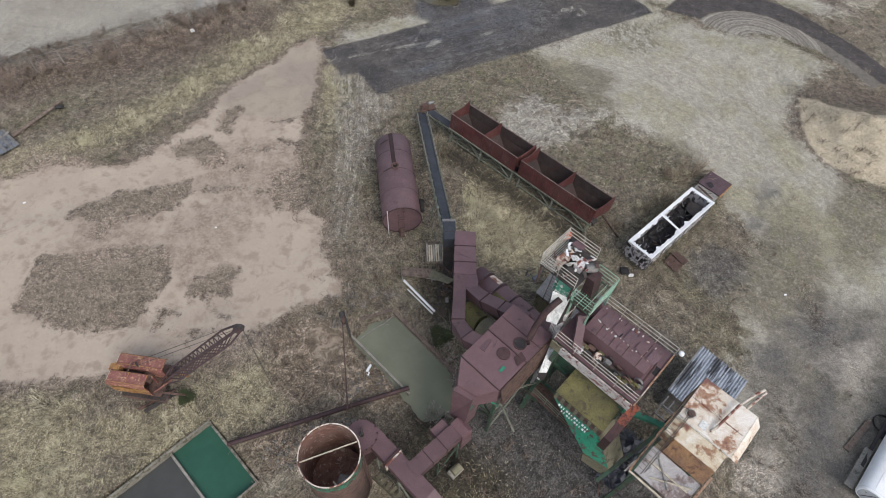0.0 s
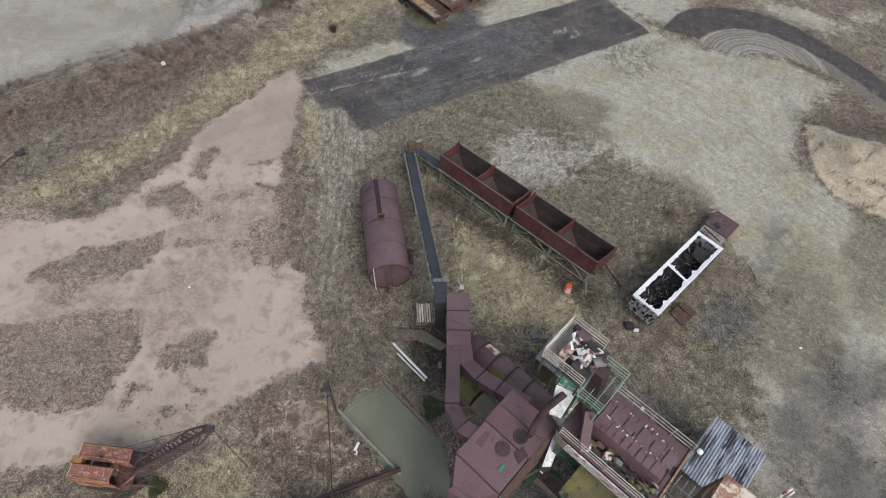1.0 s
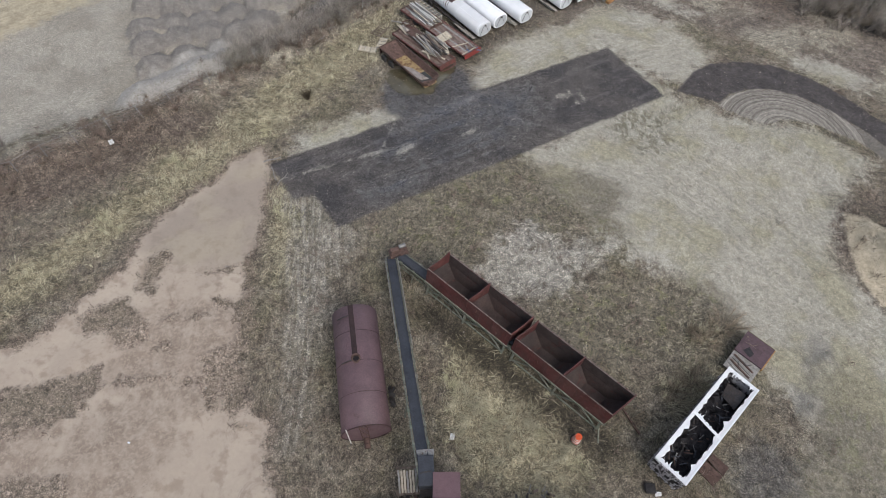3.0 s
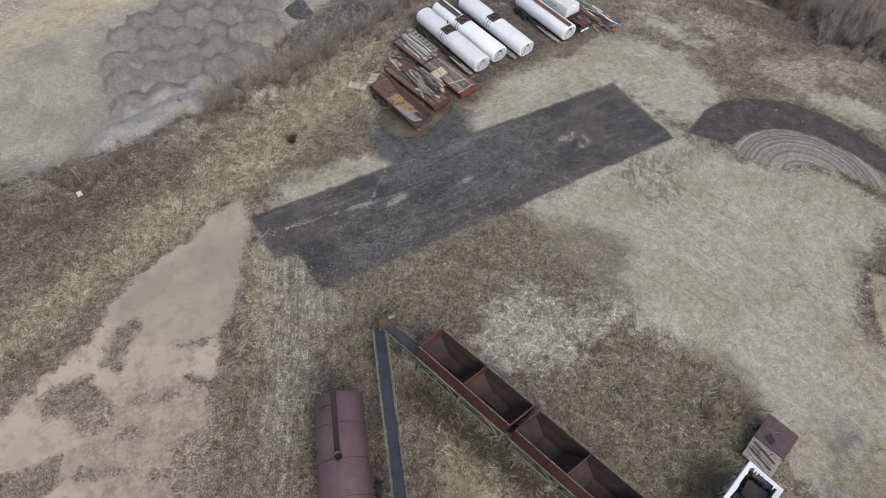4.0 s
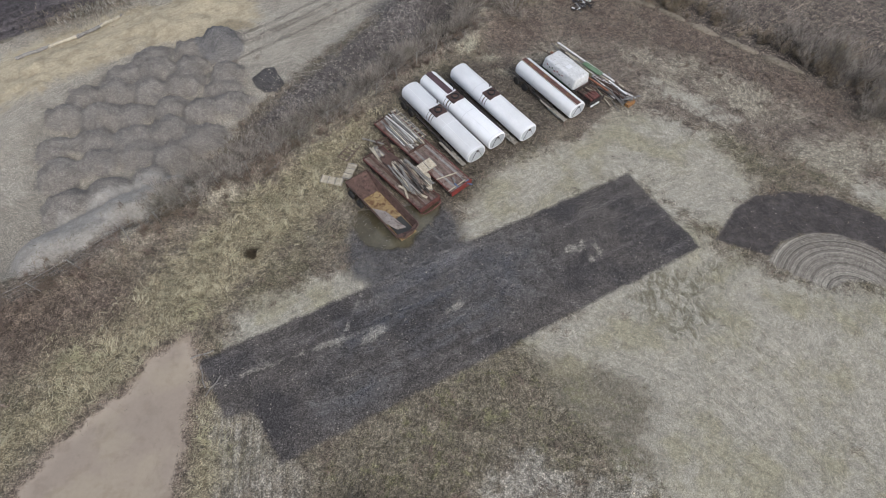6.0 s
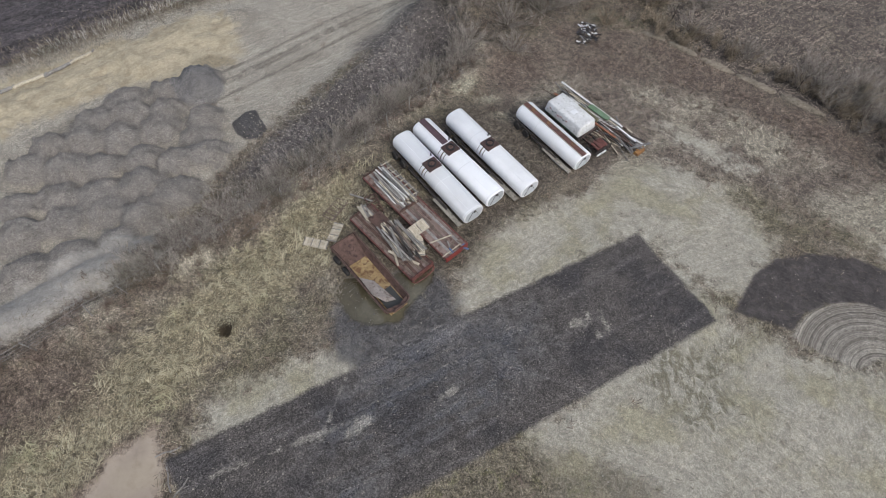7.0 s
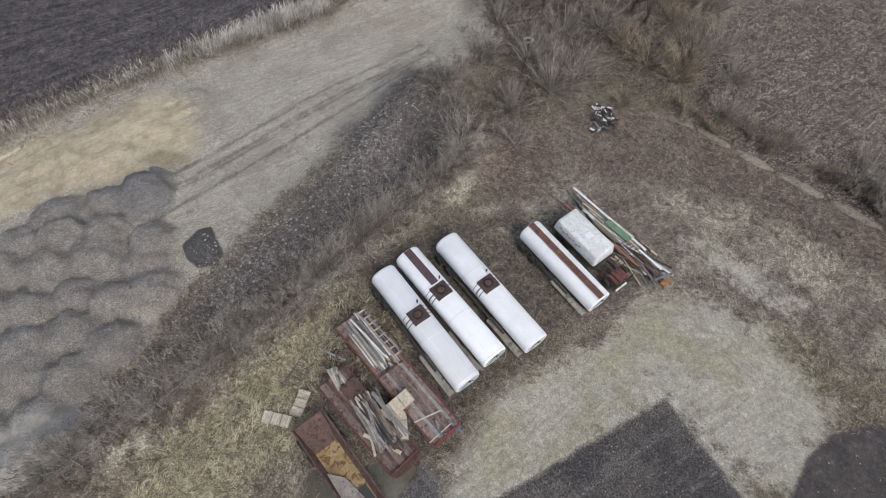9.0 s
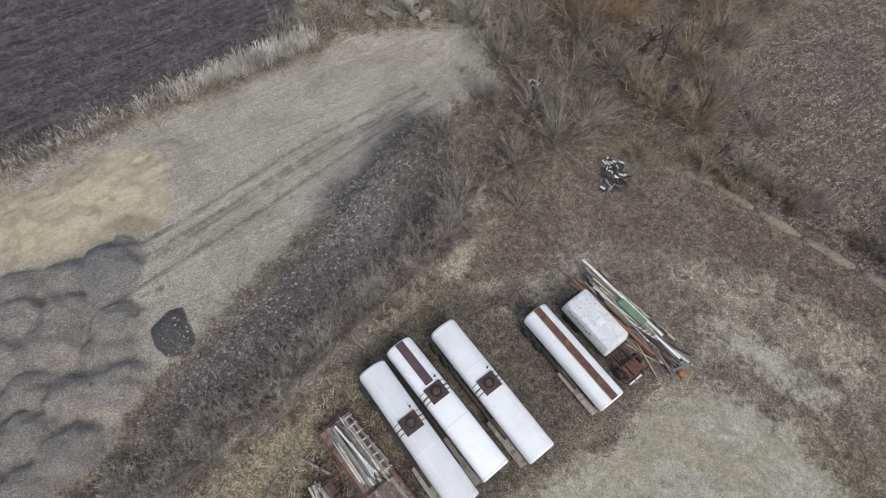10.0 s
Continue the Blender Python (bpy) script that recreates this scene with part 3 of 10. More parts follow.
def lay(name, values):
    a = ground.data.attributes.new(name, "FLOAT", "POINT")
    a.data.foreach_set("value", np.clip(values, -8, 8).astype(np.float32).ravel())


lay("asphalt", polygon(GX, GY, ASPHALT))
apron = polygon(GX, GY, [(-3.4, 68.8), (-4.7, 66.6), (-5.2, 64.5), (-4.8, 62.9), (-2.9, 61.5), (-1.7, 59.9), (10, 62.7), (12, 68.4), (9.2, 66.9), (7.5, 66.3), (5.9, 65.9), (4.8, 66.5), (4.6, 67.9), (4.2, 69.2), (2.5, 70.5)])
lay("spill", apron)
lay("puddle", polygon(GX, GY, [(-4.9, 67.9), (-4.3, 69.5), (-2.6, 69.2), (0.4, 69.9), (1.6, 70.6), (2.7, 71.2), (2.9, 69.1), (1.4, 67.4), (0.3, 65.5), (-1.7, 65.2), (-3.5, 65.6)]))
lay("ring", polygon(GX, GY, [(27.1, 66.9), (30, 70.5), (32.3, 72.1), (35.5, 72.9), (39.6, 72.6), (43.3, 70.6), (47, 66.5), (50.5, 61), (53, 54), (50, 54), (48, 58.5), (45.8, 62.5), (43, 65.6), (40.8, 67.1), (38.3, 68.1), (35.5, 67.9), (33.2, 67), (31.6, 65.4)]))
lay("arc", np.hypot(GX - 37.8, GY - 61.0))
lay("arcband", polygon(GX, GY, [(31.2, 64.8), (33, 66.7), (35.5, 67.9), (38.3, 68.1), (40.8, 67.1), (43, 65.6), (45.8, 62.5), (48, 58.5), (50, 54), (48.6, 53), (47.2, 56.3), (44.8, 60.2), (41.7, 62.3), (39.4, 63.1), (37.6, 63.1), (35.5, 62.1)]))
mud, island = polygon(GX, GY, MUD), np.full(GX.shape, -8.0)
for shape in (
    [(-33.8, 29.6), (-33.3, 30.8), (-31.8, 31.5), (-30.3, 32.5), (-28.2, 33.1), (-26.3, 33.7), (-24.5, 34.4), (-24.2, 33.2), (-25.7, 32.5), (-24.7, 31.4), (-26.4, 30.3), (-28.4, 29.7), (-29.9, 28.5), (-30, 27), (-31.1, 27.7), (-31.2, 29.1)],
    [(-23.9, 26.3), (-27.2, 26.5), (-30.3, 25.6), (-34.2, 24.9), (-34.4, 20.2), (-29.8, 18.7), (-26.7, 18.5), (-24.2, 19.3), (-24, 21.1), (-23.3, 22.8), (-23.4, 24.5)],
    [(-21, 22.8), (-20.8, 23.5), (-19.6, 23.9), (-19.1, 24.8), (-18, 25), (-17.5, 24.2), (-18, 22.9), (-17.7, 22.2), (-20.7, 22.2)],
    [(-27.1, 38.2), (-25.8, 39.3), (-24.2, 40.4), (-23.9, 39.5), (-22.2, 38.3), (-21.7, 36.9), (-22.7, 36.4), (-23.9, 36.6), (-24.9, 37.7), (-26.5, 37.4)],
    [(-23.5, 41.5), (-23.5, 44), (-22.2, 44.7), (-21.8, 43.6), (-22.5, 42.3), (-22.2, 40.9)],
    [(-16.7, 35.4), (-16.1, 36.1), (-14.6, 35.9), (-13.6, 32.7), (-13, 31.9), (-13.8, 31.2), (-14.5, 31.8), (-14.5, 33.3), (-15.3, 33.8), (-15.2, 31.5), (-15.8, 31.8)]):
    island = np.maximum(island, polygon(GX, GY, shape))
    mud = np.minimum(mud, -0.15 - polygon(GX, GY, shape))
for cx, cy, a, b, turn in ((-18.2, 38.9, 0.8, 0.6, 0), (-16.2, 40.0, 0.9, 0.6, 0), (-20.3, 38.6, 0.8, 0.5, 20), (-17.4, 43.3, 1.6, 0.35, 10), (-19.8, 36.2, 0.9, 0.6, 0), (-17.6, 33.4, 0.7, 0.5, 0), (-21.4, 33.6, 2.2, 0.4, 8), (-12.6, 30.4, 0.4, 0.3, 0), (-10.9, 24.3, 0.4, 0.3, 0), (-22.0, 20.4, 0.7, 0.5, 0), (-17.3, 20.2, 0.5, 0.4, 0), (-19.2, 18.6, 1.6, 0.4, 5), (-22.6, 19.4, 0.4, 0.8, 0), (-18.6, 20.9, 0.35, 0.3, 0)):
    mud = np.minimum(mud, 0.15 - oval(GX, GY, cx, cy, a, b, turn))
mud = np.maximum(mud, oval(GX, GY, -38, 15.2, 22, 2.3, 7))
mud = np.maximum(mud, oval(GX, GY, -9.0, 18.4, 1.6, 2.0, 20) - 0.3)
lay("mud", mud)
lay("island", island)
lay("dirt", np.maximum.reduce([polygon(GX, GY, [(-25.1, 29.3), (-23.9, 31.2), (-21, 32.3), (-18.8, 32.1), (-17.3, 29.5), (-17.9, 27.5), (-18.8, 25.6), (-19.6, 23.8), (-21.9, 23.3), (-23.7, 24.2), (-25, 26.4)]), oval(GX, GY, -29, 27.5, 4, 3.0, 15), oval(GX, GY, -38, 36.3, 4, 1.6, 10), oval(GX, GY, -18.8, 36.0, 5, 5, 0)]))
lay("mudwet", polygon(GX, GY, [(-16.5, 56.7), (-15, 54.1), (-15.3, 51.1), (-14.8, 49.2), (-15, 46.1), (-15.5, 44.1), (-17.6, 43.7), (-19.7, 43.4), (-22.4, 43.9), (-24.6, 45.1), (-23.8, 47.3), (-21.3, 51), (-19.4, 52.7), (-18.2, 55.8)]))
lay("gravelstrip", np.maximum(polygon(GX, GY, [(-13.1, 52.2), (-10.2, 51.6), (-7.8, 48), (-5, 47.4), (-5.6, 45.2), (-7, 44.1), (-8.1, 40), (-8.2, 35.5), (-10.8, 35.5), (-11.3, 40), (-12.6, 44.6), (-11.9, 47.4), (-13.4, 49.9)]), strip(GX, GY, [(-9.6, 36), (-9.3, 29.5)], 1.2)))
lay("treads", polygon(GX, GY, [(18.5, 62.4), (19.8, 63.6), (21.7, 64.1), (23.3, 63.7), (25.6, 64.1), (27, 65.4), (29.1, 65.5), (27, 62.9), (24.9, 61.2), (25.6, 59.3), (24.1, 58.6), (22.6, 57), (21.1, 57.8), (20.2, 58.9), (18.9, 60.4)]))
pale = np.maximum.reduce([
    polygon(GX, GY, [(9, 68.5), (21, 74.8), (27, 66), (33, 63), (41, 62), (45, 57), (39, 52), (36, 45), (40, 38), (45, 33), (60, 20), (60, 8), (33, 12), (32, 24), (27, 34), (24, 41), (18, 46), (12, 52), (9, 57.5), (14, 60)]),
    strip(GX, GY, [(-11, 58), (-4, 61.5)], 2.2),
    polygon(GX, GY, [(5.7, 65.7), (8.9, 66.9), (13.6, 70.1), (20.7, 74.2), (23.1, 72.1), (26.4, 68.7), (28.5, 68.2), (32.1, 72.2), (32.9, 73.3), (32, 76.6), (30, 80.1), (25.5, 83.1), (21.2, 82.4), (16.5, 78.6), (11.4, 76.7), (7.4, 73.9), (5.1, 69.7), (4.6, 67.4)]),
    oval(GX, GY, 47, 71.5, 5, 2.2, -30), oval(GX, GY, 30, 85.0, 6, 1.6, -38) - 0.4, oval(GX, GY, 28, 22, 3, 8, -10), oval(GX, GY, 30.5, 12, 4.5, 9, 0), oval(GX, GY, 24, 13, 2, 6, 10) - 0.5])
lay("pale", pale)
thin = np.maximum.reduce([polygon(GX, GY, [(-1.6, 51.5), (1.2, 53.3), (4.5, 54.8), (7, 55.7), (10, 56.1), (13, 55.8), (15.4, 55), (17.6, 53.9), (18.9, 52.5), (18.2, 50.9), (17.1, 49.5), (18.4, 47.9), (16, 46.8), (14.1, 46.4), (11.9, 46.4), (9.8, 47.7), (8, 48.6), (7.1, 47.7), (6, 45.3), (4.6, 43.1), (3, 42.5), (1.5, 43), (-1.3, 45.2), (-4, 46.1), (-5.6, 45.2), (-6.6, 46.1), (-4.2, 49)]), polygon(GX, GY, [(11.3, 41.2), (14, 42.6), (16.7, 43.2), (19.1, 42.7), (21.9, 43.2), (24.3, 42.8), (25.6, 41.2), (26.1, 38.7), (25.9, 35.6), (8.3, 35.5), (7.7, 37.8), (9.1, 40)]), oval(GX, GY, 40, 34, 3, 8, -35), oval(GX, GY, 31.5, 29, 3.2, 6.5, -25), oval(GX, GY, 27.5, 25, 2.5, 4)])
lay("thin", thin)
lay("dust", np.maximum.reduce([polygon(GX, GY, [(7, 47.2), (9.4, 48.7), (10.3, 47.7), (11.9, 46.9), (14.6, 46.8), (16.9, 47.2), (17.7, 46.3), (14.5, 44.5), (13.2, 42.7), (12.3, 41.8), (10.5, 41.3), (8.7, 40.5), (6.7, 40.9), (5.8, 41.8), (4.2, 43.1), (5.2, 44.8)]), oval(GX, GY, 20.5, 46.0, 2.4, 1.2, 10)]))
lay("straw", np.maximum.reduce([
    strip(GX, GY, [(-60, 24), (-42.1, 34.6), (-35.5, 39.8), (-31.2, 43.8), (-26.2, 49.2), (-20.1, 56.5)], 1.7), strip(GX, GY, [(-24, 55), (-19, 59.5), (-13, 67), (-6, 75.5), (0, 81)], 2.8),
    polygon(GX, GY, [(4.5, 40), (8.5, 34.8), (12, 28), (8, 24.5), (3.4, 27), (1.8, 31), (2.5, 37)]),
    oval(GX, GY, -13.5, 14.3, 3.6, 2.2, 10), oval(GX, GY, -20.5, 10.8, 5, 1.6, 10), oval(GX, GY, -30, 9, 7, 4), oval(GX, GY, 20.8, 33.5, 1.6, 2.6, -40), oval(GX, GY, 22.2, 37.9, 1.4, 0.9, 30), oval(GX, GY, -12.8, 47.5, 1.1, 4.2, 10), oval(GX, GY, 4.5, 6.5, 4, 4)]))
lay("weeds", np.maximum.reduce([polygon(GX, GY, [(7.5, 95.5), (12, 84), (18, 79), (27, 82.5), (36, 79), (44, 72.5), (52, 68), (60, 74), (41, 91), (32, 99.5), (27, 103.5), (18, 104.5), (10, 99)]), strip(GX, GY, HEDGE, 1.7), strip(GX, GY, [(40.1, 56.1), (37.8, 50.8), (36.5, 46.1), (36.4, 42.5), (37.5, 39.9), (39.7, 37.6), (44, 35.7)], 1.5)]))
pileness = np.full(GX.shape, -8.0)
for px, py, r, h, turn in PILES:
    pileness = np.maximum(pileness, oval(GX, GY, px, py, r * 1.3, r * 1.05, turn))
lay("heap", pileness)
lay("paleheap", strip(GX, GY, PALE_RIDGE, 2.2))
lay("bank", polygon(GX, GY, BANK_SHAPE))
lay("bankcore", np.maximum(polygon(GX, GY, [(-0.1, 104.3), (2.1, 106), (5, 103.9), (5.4, 99.1), (5, 94.7), (3, 93.1), (1.8, 94), (0.2, 98.3)]), oval(GX, GY, -6.5, 90.0, 1.6, 4.0, -38)))
lay("track", polygon(GX, GY, [(20, 4), (37, 4), (38, 24), (30, 25), (25.5, 19), (22, 12)]))
lay("dried", np.maximum(polygon(GX, GY, [(30.0, 18.5), (32.6, 20.1), (35.3, 20.6), (34.2, 18.4), (32.3, 15.9), (30.9, 16.0)]), polygon(GX, GY, [(20.6, 9.7), (23.1, 11.8), (25.3, 11.4), (24.2, 8.2), (19.8, 8.0)]) - 0.3))
lay("tarpatch", polygon(GX, GY, TAR_HEAP))
lay("bluegravel", oval(GX, GY, -21.2, 91.2, 2.5, 2.3))
lay("damp", oval(GX, GY, -21, 96.0, 2.2, 0.9, 5))
lay("padpale", np.maximum.reduce([oval(GX, GY, 5.9, 92.6, 1.6, 0.8, 45), oval(GX, GY, 8.5, 91, 1.0, 0.6, 30), oval(GX, GY, 10, 88.4, 0.9, 0.6, 10)]))
# dark soil, with the shade under plant and feed bins painted in
lay("soilshade", np.maximum.reduce([polygon(GX, GY, [(-3.1, 12.6), (0.6, 14.4), (4.4, 13.7), (7.9, 14.8), (8.7, 12.3), (11.5, 9.6), (13.2, 7.7), (8.8, 5.9), (1.2, 5.6), (-0.3, 7.3), (-1.3, 10.2)]), oval(GX, GY, 7.5, 9.5, 6.5, 5.0, -40), oval(GX, GY, 1.5, 23, 3.2, 2.4), oval(GX, GY, 13.5, 8, 4, 4.5), polygon(GX, GY, [(-2.6, 11.5), (0.7, 10.3), (3.7, 13.1), (8.4, 12.0), (10.9, 10.1), (10.6, 4), (-3.2, 4)]), oval(GX, GY, 10.5, 4.5, 4, 3.5), strip(GX, GY, [(0.5, 39.5), (13, 29)], 1.2)]))
lay("yard", polygon(GX, GY, [(-60, 46.5), (-31, 62.5), (-22.5, 70.5), (-18, 79), (-14, 86), (-8, 94), (-2, 101.5), (3, 107), (10, 113.5), (8, 122), (-8, 119), (-25, 106.5), (-60, 80)]))
lay("sandpile", polygon(GX, GY, [(39, 50.2), (38.2, 47), (37.8, 43.2), (38.5, 40.7), (41, 38.7), (44, 37.4), (50, 36.5), (58, 37), (58, 44), (50, 44.2), (43.6, 45.4), (41.4, 47.2), (40.3, 49)]))
lay("sand", np.maximum(strip(GX, GY, [(-52, 76), (-40, 87.5), (-31, 95)], 3.6), polygon(GX, GY, [(-29.7, 91), (-27.5, 92), (-24.1, 92.3), (-22, 94.2), (-18.8, 95.9), (-18.2, 97), (-19.7, 101.6), (-21.7, 104), (-24.7, 103.8), (-27.4, 101.3), (-29.8, 98.6), (-31.6, 96)])))
lay("field", polygon(GX, GY, FIELD))
lay("corn", polygon(GX, GY, CORN))
# stained soil round the trailers, together with their painted shade
lay("stainshade", polygon(GX, GY, [(-5.5, 74), (-3.5, 82.5), (0.5, 86.5), (5, 90), (12, 91), (16, 92), (19.5, 87), (19, 82.5), (15.5, 81.2), (11.5, 77), (8, 74.5), (5.5, 70.5), (1.5, 70)]))
lay("wet", np.maximum.reduce([polygon(GX, GY, [(21.7, 28.1), (24.5, 29.7), (26.8, 28.2), (26.2, 25.8), (23.3, 23.9), (21.4, 25.3)]), polygon(GX, GY, [(34, 21.6), (35.5, 21.5), (33.4, 20.5), (31.1, 17.9), (30.5, 15.5), (28.7, 11.4), (27, 8.3), (24.4, 8.2), (26.1, 11.3), (27.9, 14.4), (29.1, 16.1), (30.7, 18.5)]), oval(GX, GY, 26.4, 18.4, 1.5, 1.3), polygon(GX, GY, [(28.7, 21.7), (32.9, 22.7), (33.5, 21.6), (30.2, 19.2)]), polygon(GX, GY, [(14.3, 20.4), (16.5, 20.8), (18.5, 19.7), (17.4, 17.3), (15.3, 16.9), (14, 18.4)]), oval(GX, GY, 31.2, 35.9, 0.8, 1.6, -30), oval(GX, GY, 29.3, 32.4, 0.8, 0.8), oval(GX, GY, 9.5, 10.5, 6.5, 4.5, -40), oval(GX, GY, 4, 14, 3, 4), oval(GX, GY, 28.2, 11, 0.9, 3.5, -15)]))
lay("woodfloor", polygon(GX, GY, [(5.5, 103), (8.5, 100.5), (13, 102.5), (18, 105.5), (22, 107), (27, 105.5), (30, 108), (31.5, 112), (36, 120), (50, 134), (40, 138), (18, 136), (12, 124), (8, 114)]))
lay("russet", np.maximum.reduce([strip(GX, GY, [(39.4, 52.5), (37.4, 47.3), (36.7, 43.3), (37.4, 41), (38.8, 38.6), (40.9, 36.2), (46, 34)], 0.9), oval(GX, GY, 46, 50, 6.5, 3.2, -10), strip(GX, GY, [(-58, 40), (-47, 46.5), (-33.5, 54), (-24, 60)], 3.2), polygon(GX, GY, [(8, 95), (11, 91), (17, 95.5), (24, 95), (30, 93), (38, 88.5), (46, 83), (50, 86), (43, 91), (33, 100), (27, 103.5), (18, 105), (10, 100)])]))
lay("ruts", np.maximum.reduce([strip(GX, GY, [(-22 + d, 90 - d), (-13.5 + d, 98 - d), (-5.5 + d, 106 - d), (3 + d, 112.5 - d)], 0.17) for d in (-0.9, 0.0, 0.35, 1.5)]))
lay("rubble", np.maximum.reduce([polygon(GX, GY, [(-9.7, 16.7), (-8, 18.1), (-6.6, 17.5), (-5.1, 16.2), (-3.2, 14.7), (-2.9, 13.8), (-5.6, 13), (-7.6, 12.4), (-10.2, 11), (-11.9, 9.7), (-14, 10), (-13.4, 10.9), (-9.7, 12.7), (-7.5, 13.8), (-8.3, 14.9)]), polygon(GX, GY, [(-13.8, 18.6), (-11.8, 19.9), (-9.8, 20.9), (-7.5, 19.5), (-6.0, 17.4), (-3.4, 15.1), (-6.3, 14.2), (-9.2, 13.2), (-10.5, 12.8), (-12.9, 14.5)]) - 0.3, oval(GX, GY, -8.5, 10.6, 3.6, 1.3, 20), oval(GX, GY, -5.2, 15.5, 1.6, 2.2, -35)]))

LANES = [[(-18, 49.9), (30, 75.6)], [(62, 10), (43, 33), (31, 49), (22, 57.5), (9, 63)], [(-9.8, 26), (-10, 40), (-11.5, 52)], [(-50, 77), (-25, 101.5), (-8, 114), (6, 121)], [(6, 71), (17, 79.5), (26, 78.5), (33, 72)], [(-24, 88), (-10, 98), (0, 107), (6, 114)], [(60, 30), (47, 34), (38, 43), (37, 55), (42, 62)]]
best, across, down = np.full(GX.shape, 1e9), np.zeros(GX.shape), np.zeros(GX.shape)
for number, lane in enumerate(LANES):
    run = 40.0 * number
    for (ax, ay), (bx, by) in zip(lane, lane[1:]):
        ex, ey, d = bx - ax, by - ay, math.hypot(bx - ax, by - ay)
        s = ((GX - ax) * ex + (GY - ay) * ey) / d
        off = ((GX - ax) * ey - (GY - ay) * ex) / d
        gap = np.hypot(off, s - np.clip(s, 0, d))
        near = gap < best
        best = np.where(near, gap, best)
        across, down = np.where(near, off, across), np.where(near, run + s, down)
        run += d
lay("lane", 6.5 - best)
for name, values in (("across", across), ("down", down)):
    a = ground.data.attributes.new(name, "FLOAT", "POINT")
    a.data.foreach_set("value", values.astype(np.float32).ravel())
lay("chalk", np.maximum.reduce([strip(GX, GY, [(15.2, 66.6), (15.9, 64.4)], 0.13), strip(GX, GY, [(14.2, 65.9), (15.0, 65.4)], 0.1), oval(GX, GY, -2.2, 57.6, 1.0, 0.35, 35), oval(GX, GY, 4.2, 60.1, 0.9, 0.25, 30), oval(GX, GY, 14.0, 65.6, 0.5, 0.2, 40), oval(GX, GY, 16.4, 66.2, 0.15, 1.0, 10), strip(GX, GY, [(-12, 54.0), (-2, 58.2)], 0.1), strip(GX, GY, [(-3.0, 62.5), (-4.8, 56.5)], 0.02)]))
lay("gloss", np.maximum.reduce([oval(GX, GY, 2.2, 62.4, 2.6, 3.6, -10), oval(GX, GY, 3.5, 60.5, 9, 3.4, 28), oval(GX, GY, -3.2, 53.3, 2.6, 1.5, 28), oval(GX, GY, 1.2, 63.6, 4, 2.2, 28)]))

g = Nodes("yard_ground")
lane_xyz = g.n.new("ShaderNodeCombineXYZ")
g.l.new(g.attr("across"), lane_xyz.inputs[0])
g.l.new(g.math("MULTIPLY", g.attr("down"), 0.07), lane_xyz.inputs[1])
lane_xyz = lane_xyz.outputs[0]
rut = g.noise(2.4, 6, 0.7, lane_xyz, 0.15)
n_palm = g.noise(9.5, 4, 0.85)
speck = g.cells(11, None, "Color")
tuft = g.noise(1.9, 6, 0.85, None, 0.8)
n_big, n_mid, n_fine, n_grit = g.noise(0.16, 5, 0.6), g.noise(0.75, 6, 0.62), g.noise(3.6, 6, 0.7), g.noise(22, 3, 0.7)
fibre = g.noise(2.6, 8, 0.75, g.scaled((1, 2.4, 1)), 2.2)
fray = g.math("ADD", g.math("MULTIPLY", g.math("SUBTRACT", n_mid, 0.5), 5.0), g.math("MULTIPLY", g.math("SUBTRACT", n_fine, 0.5), 2.2))


def zone(name, soft=0.5, ragged=1.0, shift=0.0):
    v = g.math("ADD", g.attr(name), g.math("ADD", g.math("MULTIPLY", fray, ragged), shift))
    return g.step(v, -soft, soft)


def tones(a, b, f, lo=0.35, hi=0.65):
    return g.mix(g.step(f, lo, hi), a, b)


dead = tones(tones((0.135, 0.112, 0.088), (0.2, 0.172, 0.13), n_mid), (0.255, 0.225, 0.165), fibre, 0.48, 0.72)
dead = g.mix(g.math("MULTIPLY", g.step(n_big, 0.46, 0.6), 0.55), dead, tones((0.105, 0.1, 0.055), (0.165, 0.15, 0.095), n_mid))
dead = g.mix(g.math("MULTIPLY", g.step(g.noise(0.33, 5, 0.65), 0.54, 0.64), 0.35), dead, (0.165, 0.125, 0.093))
patch_a, patch_b = g.noise(0.42, 6, 0.68, None, 0.5), g.noise(0.9, 6, 0.7, None, 0.8)
dead = g.mix(g.math("MULTIPLY", g.step(patch_a, 0.52, 0.62), 0.6), dead, tones((0.3, 0.27, 0.215), (0.235, 0.21, 0.165), n_fine))
dead = g.mix(g.math("MULTIPLY", g.step(patch_b, 0.55, 0.66), 0.55), dead, tones((0.285, 0.25, 0.165), (0.2, 0.175, 0.115), n_fine))
dead = g.mix(g.math("MULTIPLY", g.step(patch_b, 0.44, 0.34), 0.6), dead, (0.1, 0.08, 0.062))
col = dead
col = g.mix(g.math("MULTIPLY", zone("straw", 1.2, 0.9), 0.85), col, tones(tones((0.16, 0.135, 0.088), (0.25, 0.215, 0.14), n_mid), (0.39, 0.345, 0.23), fibre, 0.42, 0.66))
weed = tones(tones((0.155, 0.127, 0.104), (0.205, 0.175, 0.142), n_mid), (0.305, 0.277, 0.22), n_big, 0.45, 0.6)
col = g.mix(zone("weeds", 1.4, 0.8), col, weed)
col = g.mix(g.math("MULTIPLY", zone("russet", 1.6, 1.1), 0.75), col, tones(tones((0.1, 0.074, 0.059), (0.14, 0.106, 0.085), n_mid), (0.19, 0.152, 0.12), n_fine, 0.5, 0.66))
col = g.mix(g.math("MULTIPLY", zone("woodfloor", 1.2, 0.8), 0.65), col, tones((0.07, 0.056, 0.046), (0.135, 0.108, 0.086), n_fine))
